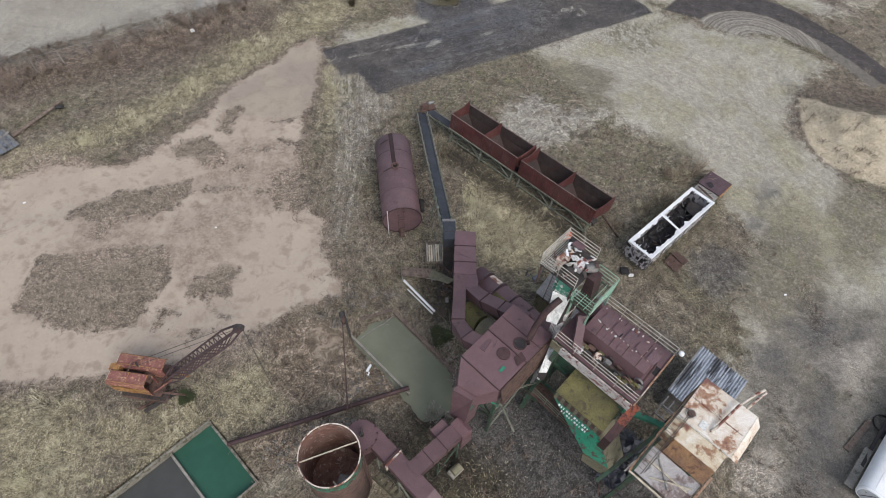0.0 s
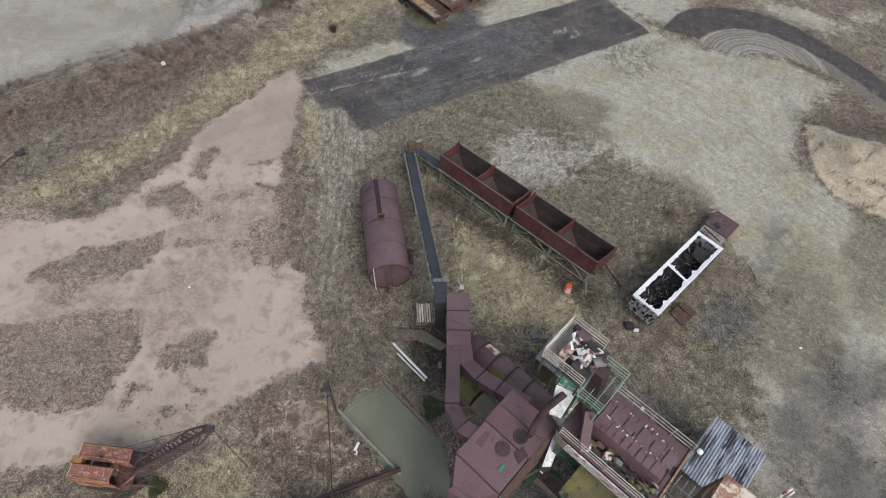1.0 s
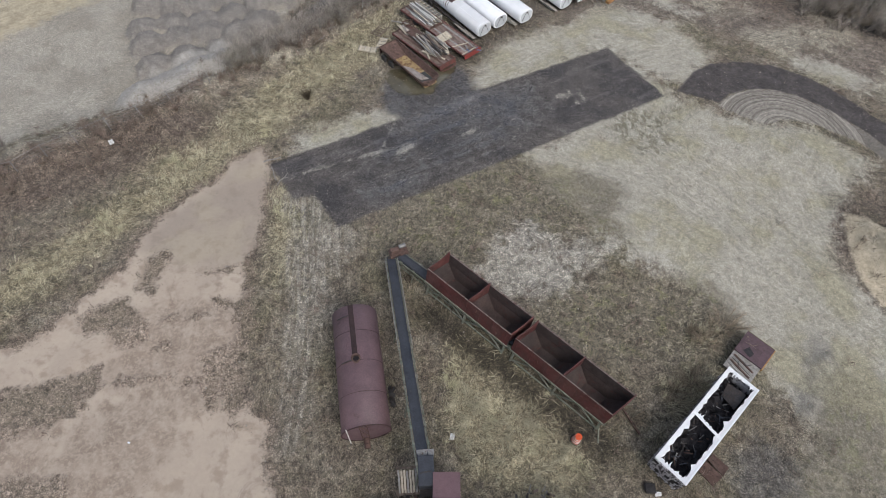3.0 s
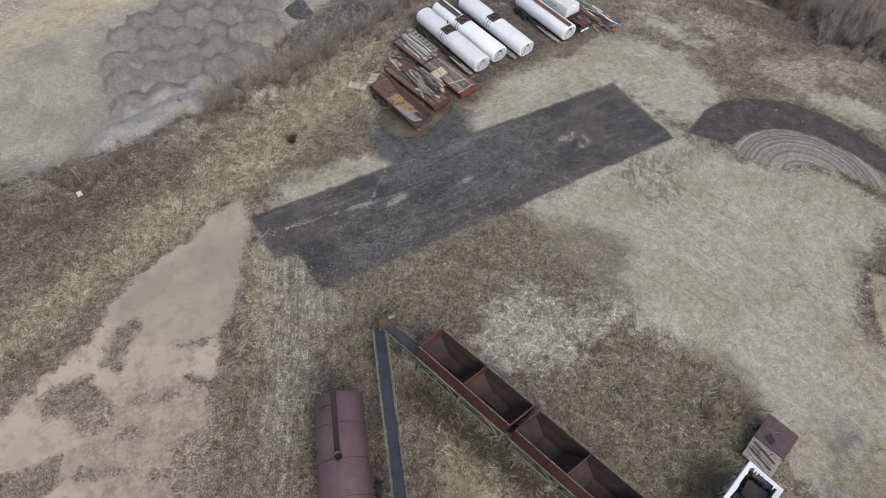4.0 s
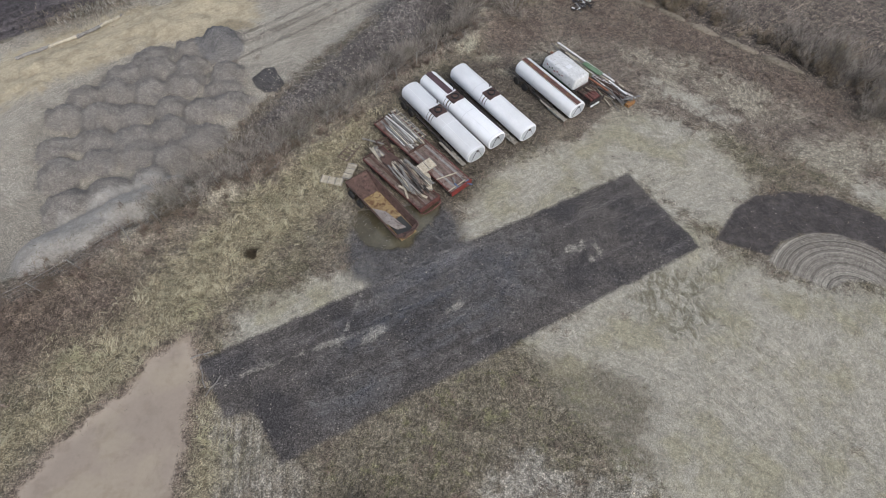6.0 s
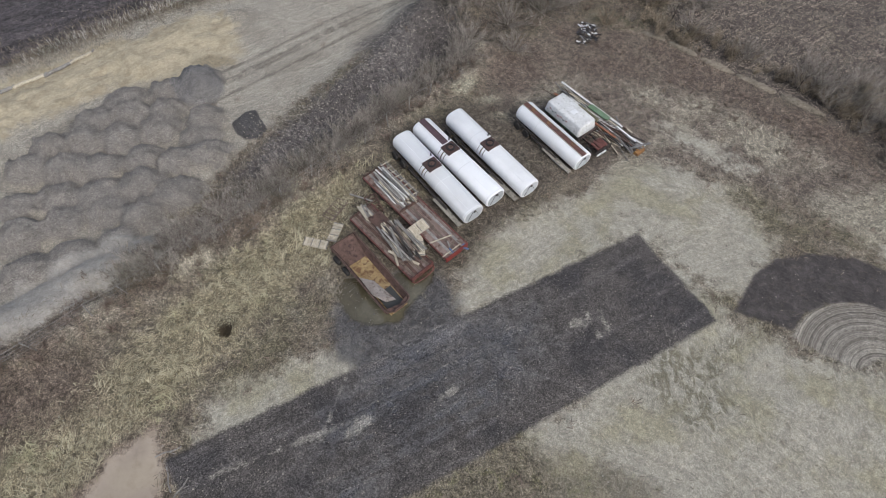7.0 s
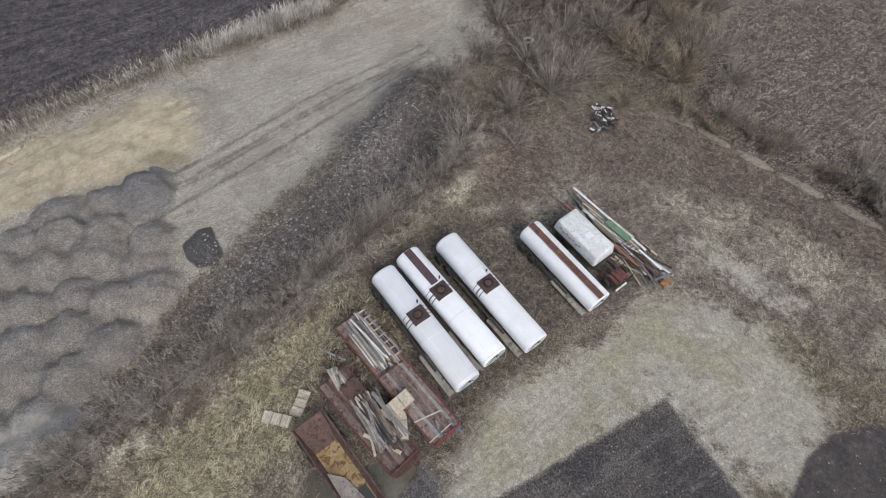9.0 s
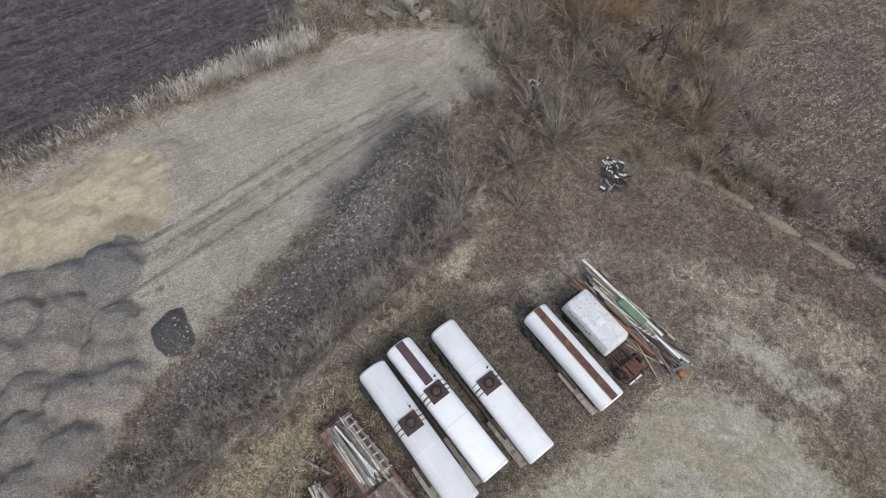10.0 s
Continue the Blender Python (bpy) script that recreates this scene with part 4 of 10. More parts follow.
palec = tones(tones((0.362, 0.34, 0.282), (0.408, 0.386, 0.325), n_mid), (0.325, 0.302, 0.232), n_big, 0.45, 0.62)
palec = g.mix(g.math("MULTIPLY", g.step(n_fine, 0.54, 0.7), 0.35), palec, (0.2, 0.178, 0.135))
col = g.mix(zone("pale", 1.0, 1.0), col, palec)
col = g.mix(g.math("MULTIPLY", g.math("MULTIPLY", zone("gravelstrip", 0.9, 0.8), g.step(rut, 0.38, 0.6, 0.25, 0.85)), 0.8), col, tones((0.36, 0.34, 0.295), (0.29, 0.27, 0.23), n_mid))
col = g.mix(g.math("MULTIPLY", zone("thin", 0.9, 0.8), 0.8), col, g.mix(g.step(patch_b, 0.5, 0.62), tones((0.13, 0.115, 0.078), (0.2, 0.175, 0.135), n_fine), g.mix(g.step(patch_a, 0.48, 0.58), (0.165, 0.158, 0.088), (0.27, 0.238, 0.185))))
col = g.mix(g.math("MULTIPLY", zone("dust", 1.0, 1.3), 0.6), col, tones((0.5, 0.48, 0.43), (0.4, 0.38, 0.33), n_fine))
scuff = g.noise(1.5, 6, 0.75, g.scaled((1.0, 0.55, 1.0)), 1.2)
col = g.mix(g.math("MULTIPLY", g.math("MULTIPLY", zone("treads", 0.8, 1.0), g.step(scuff, 0.42, 0.56)), 0.75), col, (0.15, 0.138, 0.092))
col = g.mix(g.math("MULTIPLY", g.math("MULTIPLY", zone("pale", 0.5, 0.5, -1.0), g.step(scuff, 0.57, 0.66)), 0.5), col, (0.2, 0.18, 0.135))
col = g.mix(g.math("MULTIPLY", g.math("MULTIPLY", zone("pale", 0.5, 0.5, -1.0), g.step(n_big, 0.5, 0.62)), 0.4), col, (0.37, 0.345, 0.235))
mudc = tones(tones((0.4, 0.332, 0.268), (0.45, 0.38, 0.308), n_big), (0.33, 0.268, 0.212), n_mid, 0.5, 0.66)
m_mud = g.math("MULTIPLY", zone("mud", 0.35, 0.6), g.blend(zone("mud", 1.0, 1.0, -1.3), g.step(tuft, 0.31, 0.38, 0.25, 1.0), 1.0))
col = g.mix(g.math("MULTIPLY", zone("mud", 0.9, 0.6, 0.7), 0.72), col, tones((0.24, 0.185, 0.148), (0.16, 0.128, 0.105), n_fine, 0.4, 0.65))
col = g.mix(g.math("MULTIPLY", zone("island", 0.8, 0.8), 0.85), col, tones(tones((0.3, 0.245, 0.195), (0.21, 0.175, 0.132), n_mid), (0.14, 0.115, 0.09), tuft, 0.5, 0.66))
col = g.mix(m_mud, col, mudc)
col = g.mix(g.math("MULTIPLY", zone("dirt", 1.2, 1.0), g.step(patch_b, 0.4, 0.58, 0.35, 0.85)), col, tones(tones((0.3, 0.235, 0.185), (0.225, 0.178, 0.14), n_mid), (0.36, 0.295, 0.238), n_fine, 0.46, 0.64))
col = g.mix(g.math("MULTIPLY", g.math("MULTIPLY", m_mud, g.step(g.noise(0.5, 6, 0.7, None, 1.0), 0.56, 0.66)), 0.45), col, (0.25, 0.195, 0.155))
m_mudwet = g.math("MULTIPLY", zone("mudwet", 0.8, 0.4), m_mud)
col = g.mix(g.math("MULTIPLY", m_mudwet, 0.6), col, tones((0.27, 0.225, 0.185), (0.315, 0.268, 0.2), n_big, 0.44, 0.58))
col = g.mix(zone("rubble", 0.6, 0.8), col, g.mix(g.step(patch_b, 0.46, 0.6), tones((0.2, 0.155, 0.112), (0.12, 0.095, 0.07), n_fine), tones((0.36, 0.295, 0.228), (0.29, 0.235, 0.178), n_fine)))
yardc = tones(tones((0.335, 0.31, 0.262), (0.375, 0.35, 0.298), n_mid), (0.295, 0.27, 0.226), n_big, 0.45, 0.62)
col = g.mix(zone("yard", 0.9, 0.9), col, yardc)
col = g.mix(zone("sand", 1.0, 0.9), col, tones((0.45, 0.395, 0.285), (0.36, 0.31, 0.22), n_mid, 0.45, 0.65))
col = g.mix(zone("sandpile", 0.3, 0.12), col, tones((0.53, 0.46, 0.345), (0.47, 0.405, 0.295), n_mid))
heapc = tones((0.196, 0.181, 0.164), (0.232, 0.216, 0.197), n_mid)
col = g.mix(zone("heap", 0.35, 0.35), col, heapc)
col = g.mix(g.math("MULTIPLY", zone("paleheap", 0.5, 0.3), 0.9), col, tones((0.325, 0.31, 0.284), (0.37, 0.354, 0.327), n_mid))
col = g.mix(g.math("MULTIPLY", zone("ruts", 0.18, 0.12), g.step(n_mid, 0.35, 0.55, 0.25, 0.7)), col, (0.135, 0.122, 0.105))
col = g.mix(zone("bank", 1.5, 1.1, 0.7), col, tones(tones((0.128, 0.116, 0.11), (0.188, 0.173, 0.165), n_mid), (0.072, 0.064, 0.061), n_fine, 0.46, 0.62))
col = g.mix(g.math("MULTIPLY", zone("bankcore", 1.2, 1.2), 0.6), col, tones((0.046, 0.04, 0.038), (0.09, 0.08, 0.074), n_fine))
col = g.mix(g.math("MULTIPLY", zone("bluegravel", 0.2, 0.25), 0.75), col, tones((0.12, 0.12, 0.125), (0.17, 0.168, 0.172), n_mid))
col = g.mix(g.math("MULTIPLY", zone("damp", 0.3, 0.3), 0.5), col, (0.19, 0.155, 0.1))
col = g.mix(zone("tarpatch", 0.1, 0.06), col, tones((0.07, 0.067, 0.068), (0.1, 0.096, 0.095), n_mid))
col = g.mix(g.math("MULTIPLY", zone("padpale", 0.4, 0.4), 0.8), col, (0.4, 0.38, 0.29))
# near-black brown mixed in as the structures' shade on the soil
col = g.mix(g.math("MULTIPLY", zone("soilshade", 1.2, 0.9), 0.9), col, tones((0.032, 0.027, 0.021), (0.085, 0.073, 0.048), fibre, 0.45, 0.65))
turned = g.n.new("ShaderNodeMapping")
g.put(turned.inputs["Vector"], g.pos)
turned.inputs["Rotation"].default_value = (0, 0, radians(51))
furrow = g.noise(1.5, 6, 0.72, g.scaled((1.0, 0.1, 1.0), turned.outputs[0]), 0.4)
col = g.mix(zone("field", 0.5, 0.3), col, g.bright(tones((0.066, 0.06, 0.064), (0.088, 0.078, 0.08), n_mid), g.step(furrow, 0.32, 0.68, 0.6, 1.4)))
cornc = tones(tones((0.075, 0.062, 0.054), (0.125, 0.105, 0.09), n_mid), (0.33, 0.28, 0.228), g.noise(3.2, 6, 0.8, None, 1.5), 0.53, 0.64)
col = g.mix(zone("corn", 0.9, 0.5), col, cornc)
blackc = tones(tones((0.078, 0.071, 0.067), (0.11, 0.1, 0.093), n_mid), (0.06, 0.056, 0.057), n_big, 0.45, 0.62)
streaks = g.noise(0.9, 6, 0.65, lane_xyz, 0.3)
m_ring = g.math("MULTIPLY", zone("ring", 0.2, 0.16), g.step(g.noise(1.6, 6, 0.75), 0.34, 0.46, 0.8, 1.0))
col = g.mix(m_ring, col, tones((0.06, 0.053, 0.052), (0.085, 0.076, 0.073), n_mid))
m_arc = zone("arcband", 0.25, 0.12)
band = g.noise(1.1, 4, 0.6, g.attr("arc"))
tread = g.noise(5.0, 3, 0.7, g.attr("arc"))
col = g.mix(g.math("MULTIPLY", m_arc, 0.9), col, tones((0.36, 0.335, 0.288), (0.185, 0.168, 0.148), band, 0.42, 0.58))
col = g.bright(col, g.blend(m_arc, 1.0, g.step(tread, 0.38, 0.62, 0.72, 1.2)))
m_asph = zone("asphalt", 0.24, 0.16)
m_spill = g.math("MULTIPLY", zone("spill", 0.85, 0.55), 0.92)
col = g.mix(m_spill, col, g.mix(g.step(n_mid, 0.35, 0.65), (0.055, 0.052, 0.054), (0.088, 0.083, 0.08)))
col = g.mix(m_asph, col, blackc)
worn = g.math("MULTIPLY", m_asph, g.step(streaks, 0.52, 0.68, 0.0, 0.6))
col = g.mix(worn, col, (0.16, 0.15, 0.145))
# faint sky reflection painted as bluish grey into the wet streaks
col = g.mix(g.math("MULTIPLY", g.math("MULTIPLY", m_asph, zone("gloss", 1.2, 1.0)), g.step(streaks, 0.4, 0.58, 0.0, 0.3)), col, (0.105, 0.108, 0.115))
col = g.mix(g.math("MULTIPLY", zone("chalk", 0.15, 0.22), 0.65), col, (0.33, 0.31, 0.27))
col = g.mix(g.math("MULTIPLY", zone("track", 1.5, 1.0), 0.75), col, tones(tones((0.155, 0.138, 0.116), (0.215, 0.195, 0.168), n_mid), (0.105, 0.092, 0.076), patch_a, 0.45, 0.6))
col = g.mix(g.math("MULTIPLY", zone("dried", 0.5, 0.4), 0.85), col, tones((0.42, 0.38, 0.325), (0.35, 0.315, 0.265), n_mid))
# dark brown for both soil stains and shade between the trailers
col = g.mix(g.math("MULTIPLY", zone("stainshade", 1.2, 1.0), g.step(patch_b, 0.4, 0.58, 0.45, 0.85)), col, tones((0.062, 0.051, 0.042), (0.115, 0.097, 0.078), n_fine))
m_wet = zone("wet", 1.2, 0.8)
col = g.mix(g.math("MULTIPLY", m_wet, 0.7), col, g.mix(n_fine, (0.075, 0.072, 0.072), (0.125, 0.12, 0.118)))
m_pud = zone("puddle", 0.2, 0.12)
col = g.mix(g.math("MULTIPLY", m_pud, 0.9), col, tones((0.085, 0.072, 0.04), (0.13, 0.118, 0.078), n_big, 0.44, 0.56))
grain = g.math("MULTIPLY", g.math("SUBTRACT", 1.0, g.math("MAXIMUM", m_mud, m_pud)), 0.82)
lane_on = g.math("MULTIPLY", zone("lane", 2.5, 0.6), g.blend(m_mud, 1.0, 0.0))
col = g.bright(col, g.blend(lane_on, 1.0, g.step(rut, 0.36, 0.64, 0.9, 1.08)))
coarse = g.math("MULTIPLY", grain, g.blend(g.math("MAXIMUM", zone("pale", 1.0, 1.0), zone("sand", 1.1, 0.9)), 1.0, 0.42))
coarse = g.blend(zone("yard", 0.9, 0.9), coarse, 0.62)
coarse = g.blend(zone("sand", 1.1, 0.9), coarse, 0.1)
coarse = g.blend(zone("heap", 0.3, 0.3), coarse, 0.55)
coarse = g.blend(g.math("MAXIMUM", m_arc, m_ring), coarse, 0.3)
coarse = g.blend(g.math("MAXIMUM", zone("sandpile", 0.3, 0.12), zone("paleheap", 0.4, 0.35)), coarse, 0.14)
coarse = g.blend(m_asph, coarse, 0.95)
col = g.bright(col, g.blend(coarse, 1.0, g.step(n_grit, 0.34, 0.66, 0.4, 1.6)))
col = g.bright(col, g.blend(coarse, 1.0, g.step(n_palm, 0.38, 0.62, 0.38, 1.65)))
col = g.bright(col, g.blend(coarse, 1.0, g.step(speck, 0.15, 0.85, 0.72, 1.28)))
shaggy = g.math("MULTIPLY", g.math("MULTIPLY", coarse, g.blend(m_asph, 1.0, 0.2)), g.blend(g.math("MAXIMUM", zone("yard", 0.9, 0.9), zone("heap", 0.3, 0.3)), 1.0, 0.12))
col = g.bright(col, g.blend(shaggy, 1.0, g.step(tuft, 0.38, 0.62, 0.46, 1.48)))
col = g.bright(col, g.blend(m_mud, g.step(n_fine, 0.2, 0.8, 0.8, 1.2), g.step(n_fine, 0.2, 0.8, 0.95, 1.05)))
pebble = g.step(g.cells(3.2, None), 0.0, 0.075, 1.0, 0.0)
col = g.mix(g.math("MULTIPLY", g.math("MULTIPLY", pebble, grain), 0.5), col, (0.42, 0.39, 0.33))
film = g.math("ADD", g.math("MULTIPLY", g.noise(0.7, 3, 0.5, lane_xyz, 1.0), 0.5), g.math("MULTIPLY", patch_b, 0.5))
sheen = g.math("MULTIPLY", m_asph, g.math("MULTIPLY", zone("gloss", 1.4, 1.0), g.step(film, 0.46, 0.53)))
rough = g.blend(g.math("MAXIMUM", g.math("MULTIPLY", sheen, 1.0), g.math("MULTIPLY", g.math("MULTIPLY", m_spill, g.step(n_mid, 0.38, 0.55)), 0.95)), 0.93, 0.05)
rough = g.blend(m_pud, rough, 0.03)
rough = g.blend(g.math("MULTIPLY", m_mudwet, 0.7), rough, 0.35)
bumpy = g.math("MULTIPLY", g.math("ADD", g.math("ADD", g.math("MULTIPLY", n_fine, 0.5), g.math("MULTIPLY", n_palm, 0.5)), g.math("MULTIPLY", fibre, 0.4)), g.blend(g.math("MAXIMUM", g.math("MAXIMUM", m_mud, m_pud), sheen), 1.0, 0.04))
g.put(g.bsdf.inputs["Specular IOR Level"], g.blend(g.math("MAXIMUM", sheen, g.math("MAXIMUM", m_pud, g.math("MULTIPLY", m_spill, 0.6))), 0.4, 1.0))
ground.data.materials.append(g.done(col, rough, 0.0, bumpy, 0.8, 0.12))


# ---------------------------------------------------------------- water basins
def flat_water(name, pts, z, material, label):
    bm = bmesh.new()
    bm.faces.new([bm.verts.new((x, y, z)) for x, y in pts])
    return tagged(part(name, bm, material), label, "water", kind="structure")


flat_water("pond", [(-7.6, 18.6), (-5.9, 21.2), (-3.2, 21.8), (1.7, 16.8), (2.5, 13.0), (-1.0, 11.6)], -0.28, pond_water, "silty grey-green settling pond with still water")
E_A, E_B = Vector((-0.694, -0.72, 0)), Vector((0.74, -0.673, 0))
E_O = Vector((-16.45, 11.75, 0))


def basin_pt(a, b):
    p = E_O + E_A * a + E_B * b
    return (p.x, p.y)


flat_water("water", [basin_pt(0, 0), basin_pt(3.05, 0), basin_pt(3.05, 5.9), basin_pt(0, 5.9)], -0.45, basin_green, "opaque green water in a concrete basin")
flat_water("water", [basin_pt(3.2, 0), basin_pt(11, 0), basin_pt(11, 5.9), basin_pt(3.2, 5.9)], -0.5, basin_grey, "dark grey water in a concrete basin")
basin = thing("settling_basin", E_O.x, E_O.y, 0, 0, "two-chamber concrete settling basin with worn wall tops", "basin", kind="structure")
for name, p, q, w in (("long_wall", (-0.1, 0.0), (11, 0.0), 0.17), ("end_wall", (0, 0.09), (0, 5.86), 0.17), ("long_wall", (-0.1, 5.95), (11, 5.95), 0.17), ("divider", (3.12, 0.1), (3.12, 5.85), 0.17)):
    a, b = E_A * p[0] + E_B * p[1], E_A * q[0] + E_B * q[1]
    a.z = b.z = -0.62
    m, d = frame_of(a, b)
    part(name, soften(box(bmesh.new(), 0, d, -w / 2, w / 2, -1.0, 0.78 if name != "divider" else 0.5, m), 0.02, 1), concrete if name == "divider" else old_wall, basin, "green-stained concrete wall" if name == "divider" else "")
pond_edge = thing("pond_kerb", 0, 0, 0, 0, "narrow concrete and timber kerb along the pond", "kerb", kind="structure")
part("concrete_kerb", beam(bmesh.new(), (-7.1, 19.0, -0.15), (-2.2, 14.45, -0.1), 0.16, 0.5), concrete, pond_edge)
part("timber_kerb", beam(bmesh.new(), (-3.9, 21.3, -0.1), (1.3, 16.2, -0.05), 0.22, 0.5), wood_brown, pond_edge)
part("timber_kerb", beam(bmesh.new(), (-6.6, 20.4, -0.1), (-4.0, 21.5, -0.1), 0.25, 0.4), wood_brown, pond_edge)
drift = thing("driftwood", -5.1, 19.9, -0.27, 38, "pale branch floating in the pond", "branch")
part("stem", hose(bmesh.new(), [(-1.6, 0, 0), (-0.5, 0.1, 0.02), (0.7, 0.05, 0.02), (1.7, 0.2, 0.05)], 0.045), wood_grey, drift)
part("twig", hose(bmesh.new(), [(0.4, 0.05, 0.02), (0.9, -0.3, 0.1)], 0.025), wood_grey, drift)

# ---------------------------------------------------------------- loose things round the pond
pipeline = thing("discharge_pipe", -14.6, 10.1, 0.35, 20.7, "long rusty maroon pipe lying across the weeds", "pipe")
for k in range(3):
    rod("pipe_length", (4.42 * k, 0, -0.03 * (k % 2)), (4.42 * (k + 1) - 0.02, 0, -0.03 * ((k + 1) % 2)), 0.17, maroon_dark, pipeline, 14)
for k in (1, 2):
    rod("flange", (4.42 * k - 0.06, 0, -0.015), (4.42 * k + 0.05, 0, -0.015), 0.24, rust, pipeline, 14)
white_pipes = thing("white_pipes", -3.3, 24.3, 0.12, -47, "two white plastic pipes lying in the grass", "pipes")
rod("pipe", (0, 0, 0.02), (3.95, 0.05, 0.02), 0.1, white_tank, white_pipes, 12)
rod("pipe", (0.9, -0.3, 0), (4.0, -0.2, 0), 0.07, white_stained, white_pipes, 12)
pump = thing("pump_stand", -7.9, 20.3, gz(-7.9, 20.3), -70, "rusty pump and motor on a post by the pond", "pump")
part("base", box(bmesh.new(), -0.5, 0.6, -0.3, 0.3, 0, 0.12), concrete, pump)
part("motor", tube(bmesh.new(), (-0.45, 0, 0.5), (0.25, 0, 0.5), 0.24, 14), dark_steel, pump)
part("casing", tube(bmesh.new(), (0.3, -0.14, 0.5), (0.3, 0.16, 0.5), 0.34, 16), rust, pump)
part("elbow", hose(bmesh.new(), [(0.3, 0.2, 0.7), (0.5, 0.2, 0.95), (1.1, 0.2, 0.8), (1.8, 0.2, 0.2)], 0.09, 8), dark_steel, pump)
part("bracket", box(bmesh.new(), -0.4, 0.2, -0.22, 0.22, 0.12, 0.3), rust, pump)
suction = thing("suction_line", -8.0, 20.3, 0.5, 0, "thin rusty steel line strung from the pump to the blower", "steel line")
rod("line", (0.1, -0.2, 0.1), (2.1, -8.9, 4.1), 0.045, rust, suction)
scraps = thing("white_scrap", -5.4, 16.3, gz(-5.4, 16.3), 70, "two small white scraps on bare soil", "scrap")
part("scrap_piece", rough_up(box(bmesh.new(), -0.3, 0.3, -0.09, 0.09, 0, 0.12), 0.02, random.Random(1)), white_tank, scraps)
part("scrap_piece", rough_up(box(bmesh.new(), -0.55, -0.3, -0.25, -0.1, 0, 0.08), 0.02, random.Random(2)), white_tank, scraps)


# ---------------------------------------------------------------- storage tank
def storage_tank():
    t = thing("storage_tank", -5.36, 38.25, 0, -79.8, "maroon horizontal steel tank with a dark stripe on saddles", "storage tank")
    L, r, h = 9.05, 1.7, 1.95
    bm = lathe(bmesh.new(), [(0, r - 0.02), (0.02, r), (L - 0.02, r), (L, r - 0.02)], Matrix.Translation((0, 0, h)), 48)
    shell = part("shell", bm, maroon_tank, t, "faded maroon plate shell", True)
    for p in shell.data.polygons:
        p.use_smooth = len(p.vertices) == 4
    for u in (2.1, 4.4, 6.7):
        part("weld_seam", tube(bmesh.new(), (u, 0, h), (u + 0.04, 0, h), r + 0.012, 48, wall=0.02), maroon_dark, shell)
    stripe = []
    for u in (0.03, 4.1):
        stripe.append([(u, (r + q) * math.sin(a), h + (r + q) * math.cos(a)) for q, a in ((0.004, -0.2), (0.004, -0.1), (0.004, 0.0), (0.004, 0.02), (0.03, 0.02), (0.03, -0.1), (0.03, -0.2))])
    part("walk_strip", loft(bmesh.new(), stripe), stripe_dark, t, "dark non-slip strip along the top")
    m = Matrix.Translation((4.35, -0.1, h + r - 0.05)) @ Matrix.Rotation(radians(-90), 4, "Y")
    part("manhole", lathe(bmesh.new(), [(0, 0.28), (0.28, 0.28), (0.3, 0.34), (0.34, 0.34), (0.34, 0.24), (0.1, 0.22)], m, 20), rust, t, "open round manhole neck")
    # closed black disc stands for the darkness down the neck
    part("manhole_dark", lathe(bmesh.new(), [(0.1, 0.21), (0.12, 0.21)], m, 20), char_hole_black, t)
    for u in (0.9, 4.4):
        part("vent_arm", hose(bmesh.new(), [(u, -1.2, h + 1.25), (u, -0.75, h + 1.62), (u, -0.3, h + 1.78)], 0.04), dark_steel, t)
    part("end_rim", tube(bmesh.new(), (L, 0, h), (L + 0.05, 0, h), r + 0.03, 48, wall=0.08), maroon_dark, t)
    ladder(t, (L + 0.12, -0.1, 0.35), (L + 0.12, -0.1, h + r + 0.35), 0.5, rust, (0, 1, 0), 0.3)
    rod("gauge_pipe", (L + 0.06, -1.25, 0.2), (L + 0.06, -1.25, h + 1.5), 0.04, white_stained, t)
    part("outlet", tube(bmesh.new(), (L, -0.1, 0.55), (L + 0.7, -0.1, 0.5), 0.22, 14), rust, t, "rusty outlet stub")
    for u in (1.2, 4.4, 7.5):
        part("saddle", prism(bmesh.new(), [(u, -1.35, 0.0), (u, 1.35, 0.0), (u, 1.35, 0.9), (u, 0.7, 0.5), (u, 0, 0.36), (u, -0.7, 0.5), (u, -1.35, 0.9)], (0.3, 0, 0)), concrete, t)
    for k in range(6):
        rr = random.Random(k)
        part("flange_junk", tube(bmesh.new(), (5.6 + 0.25 * k, 1.9, 0.2 + 0.1 * (k % 3)), (5.8 + 0.25 * k, 2.15 + rr.uniform(-0.1, 0.1), 0.35), 0.18, 10), dark_steel, t)


storage_tank()


# ---------------------------------------------------------------- cold feed bins
BIN_TURN = -41.9
bin_base = pose(0.32, 41.81, 0, 0, 0, BIN_TURN)


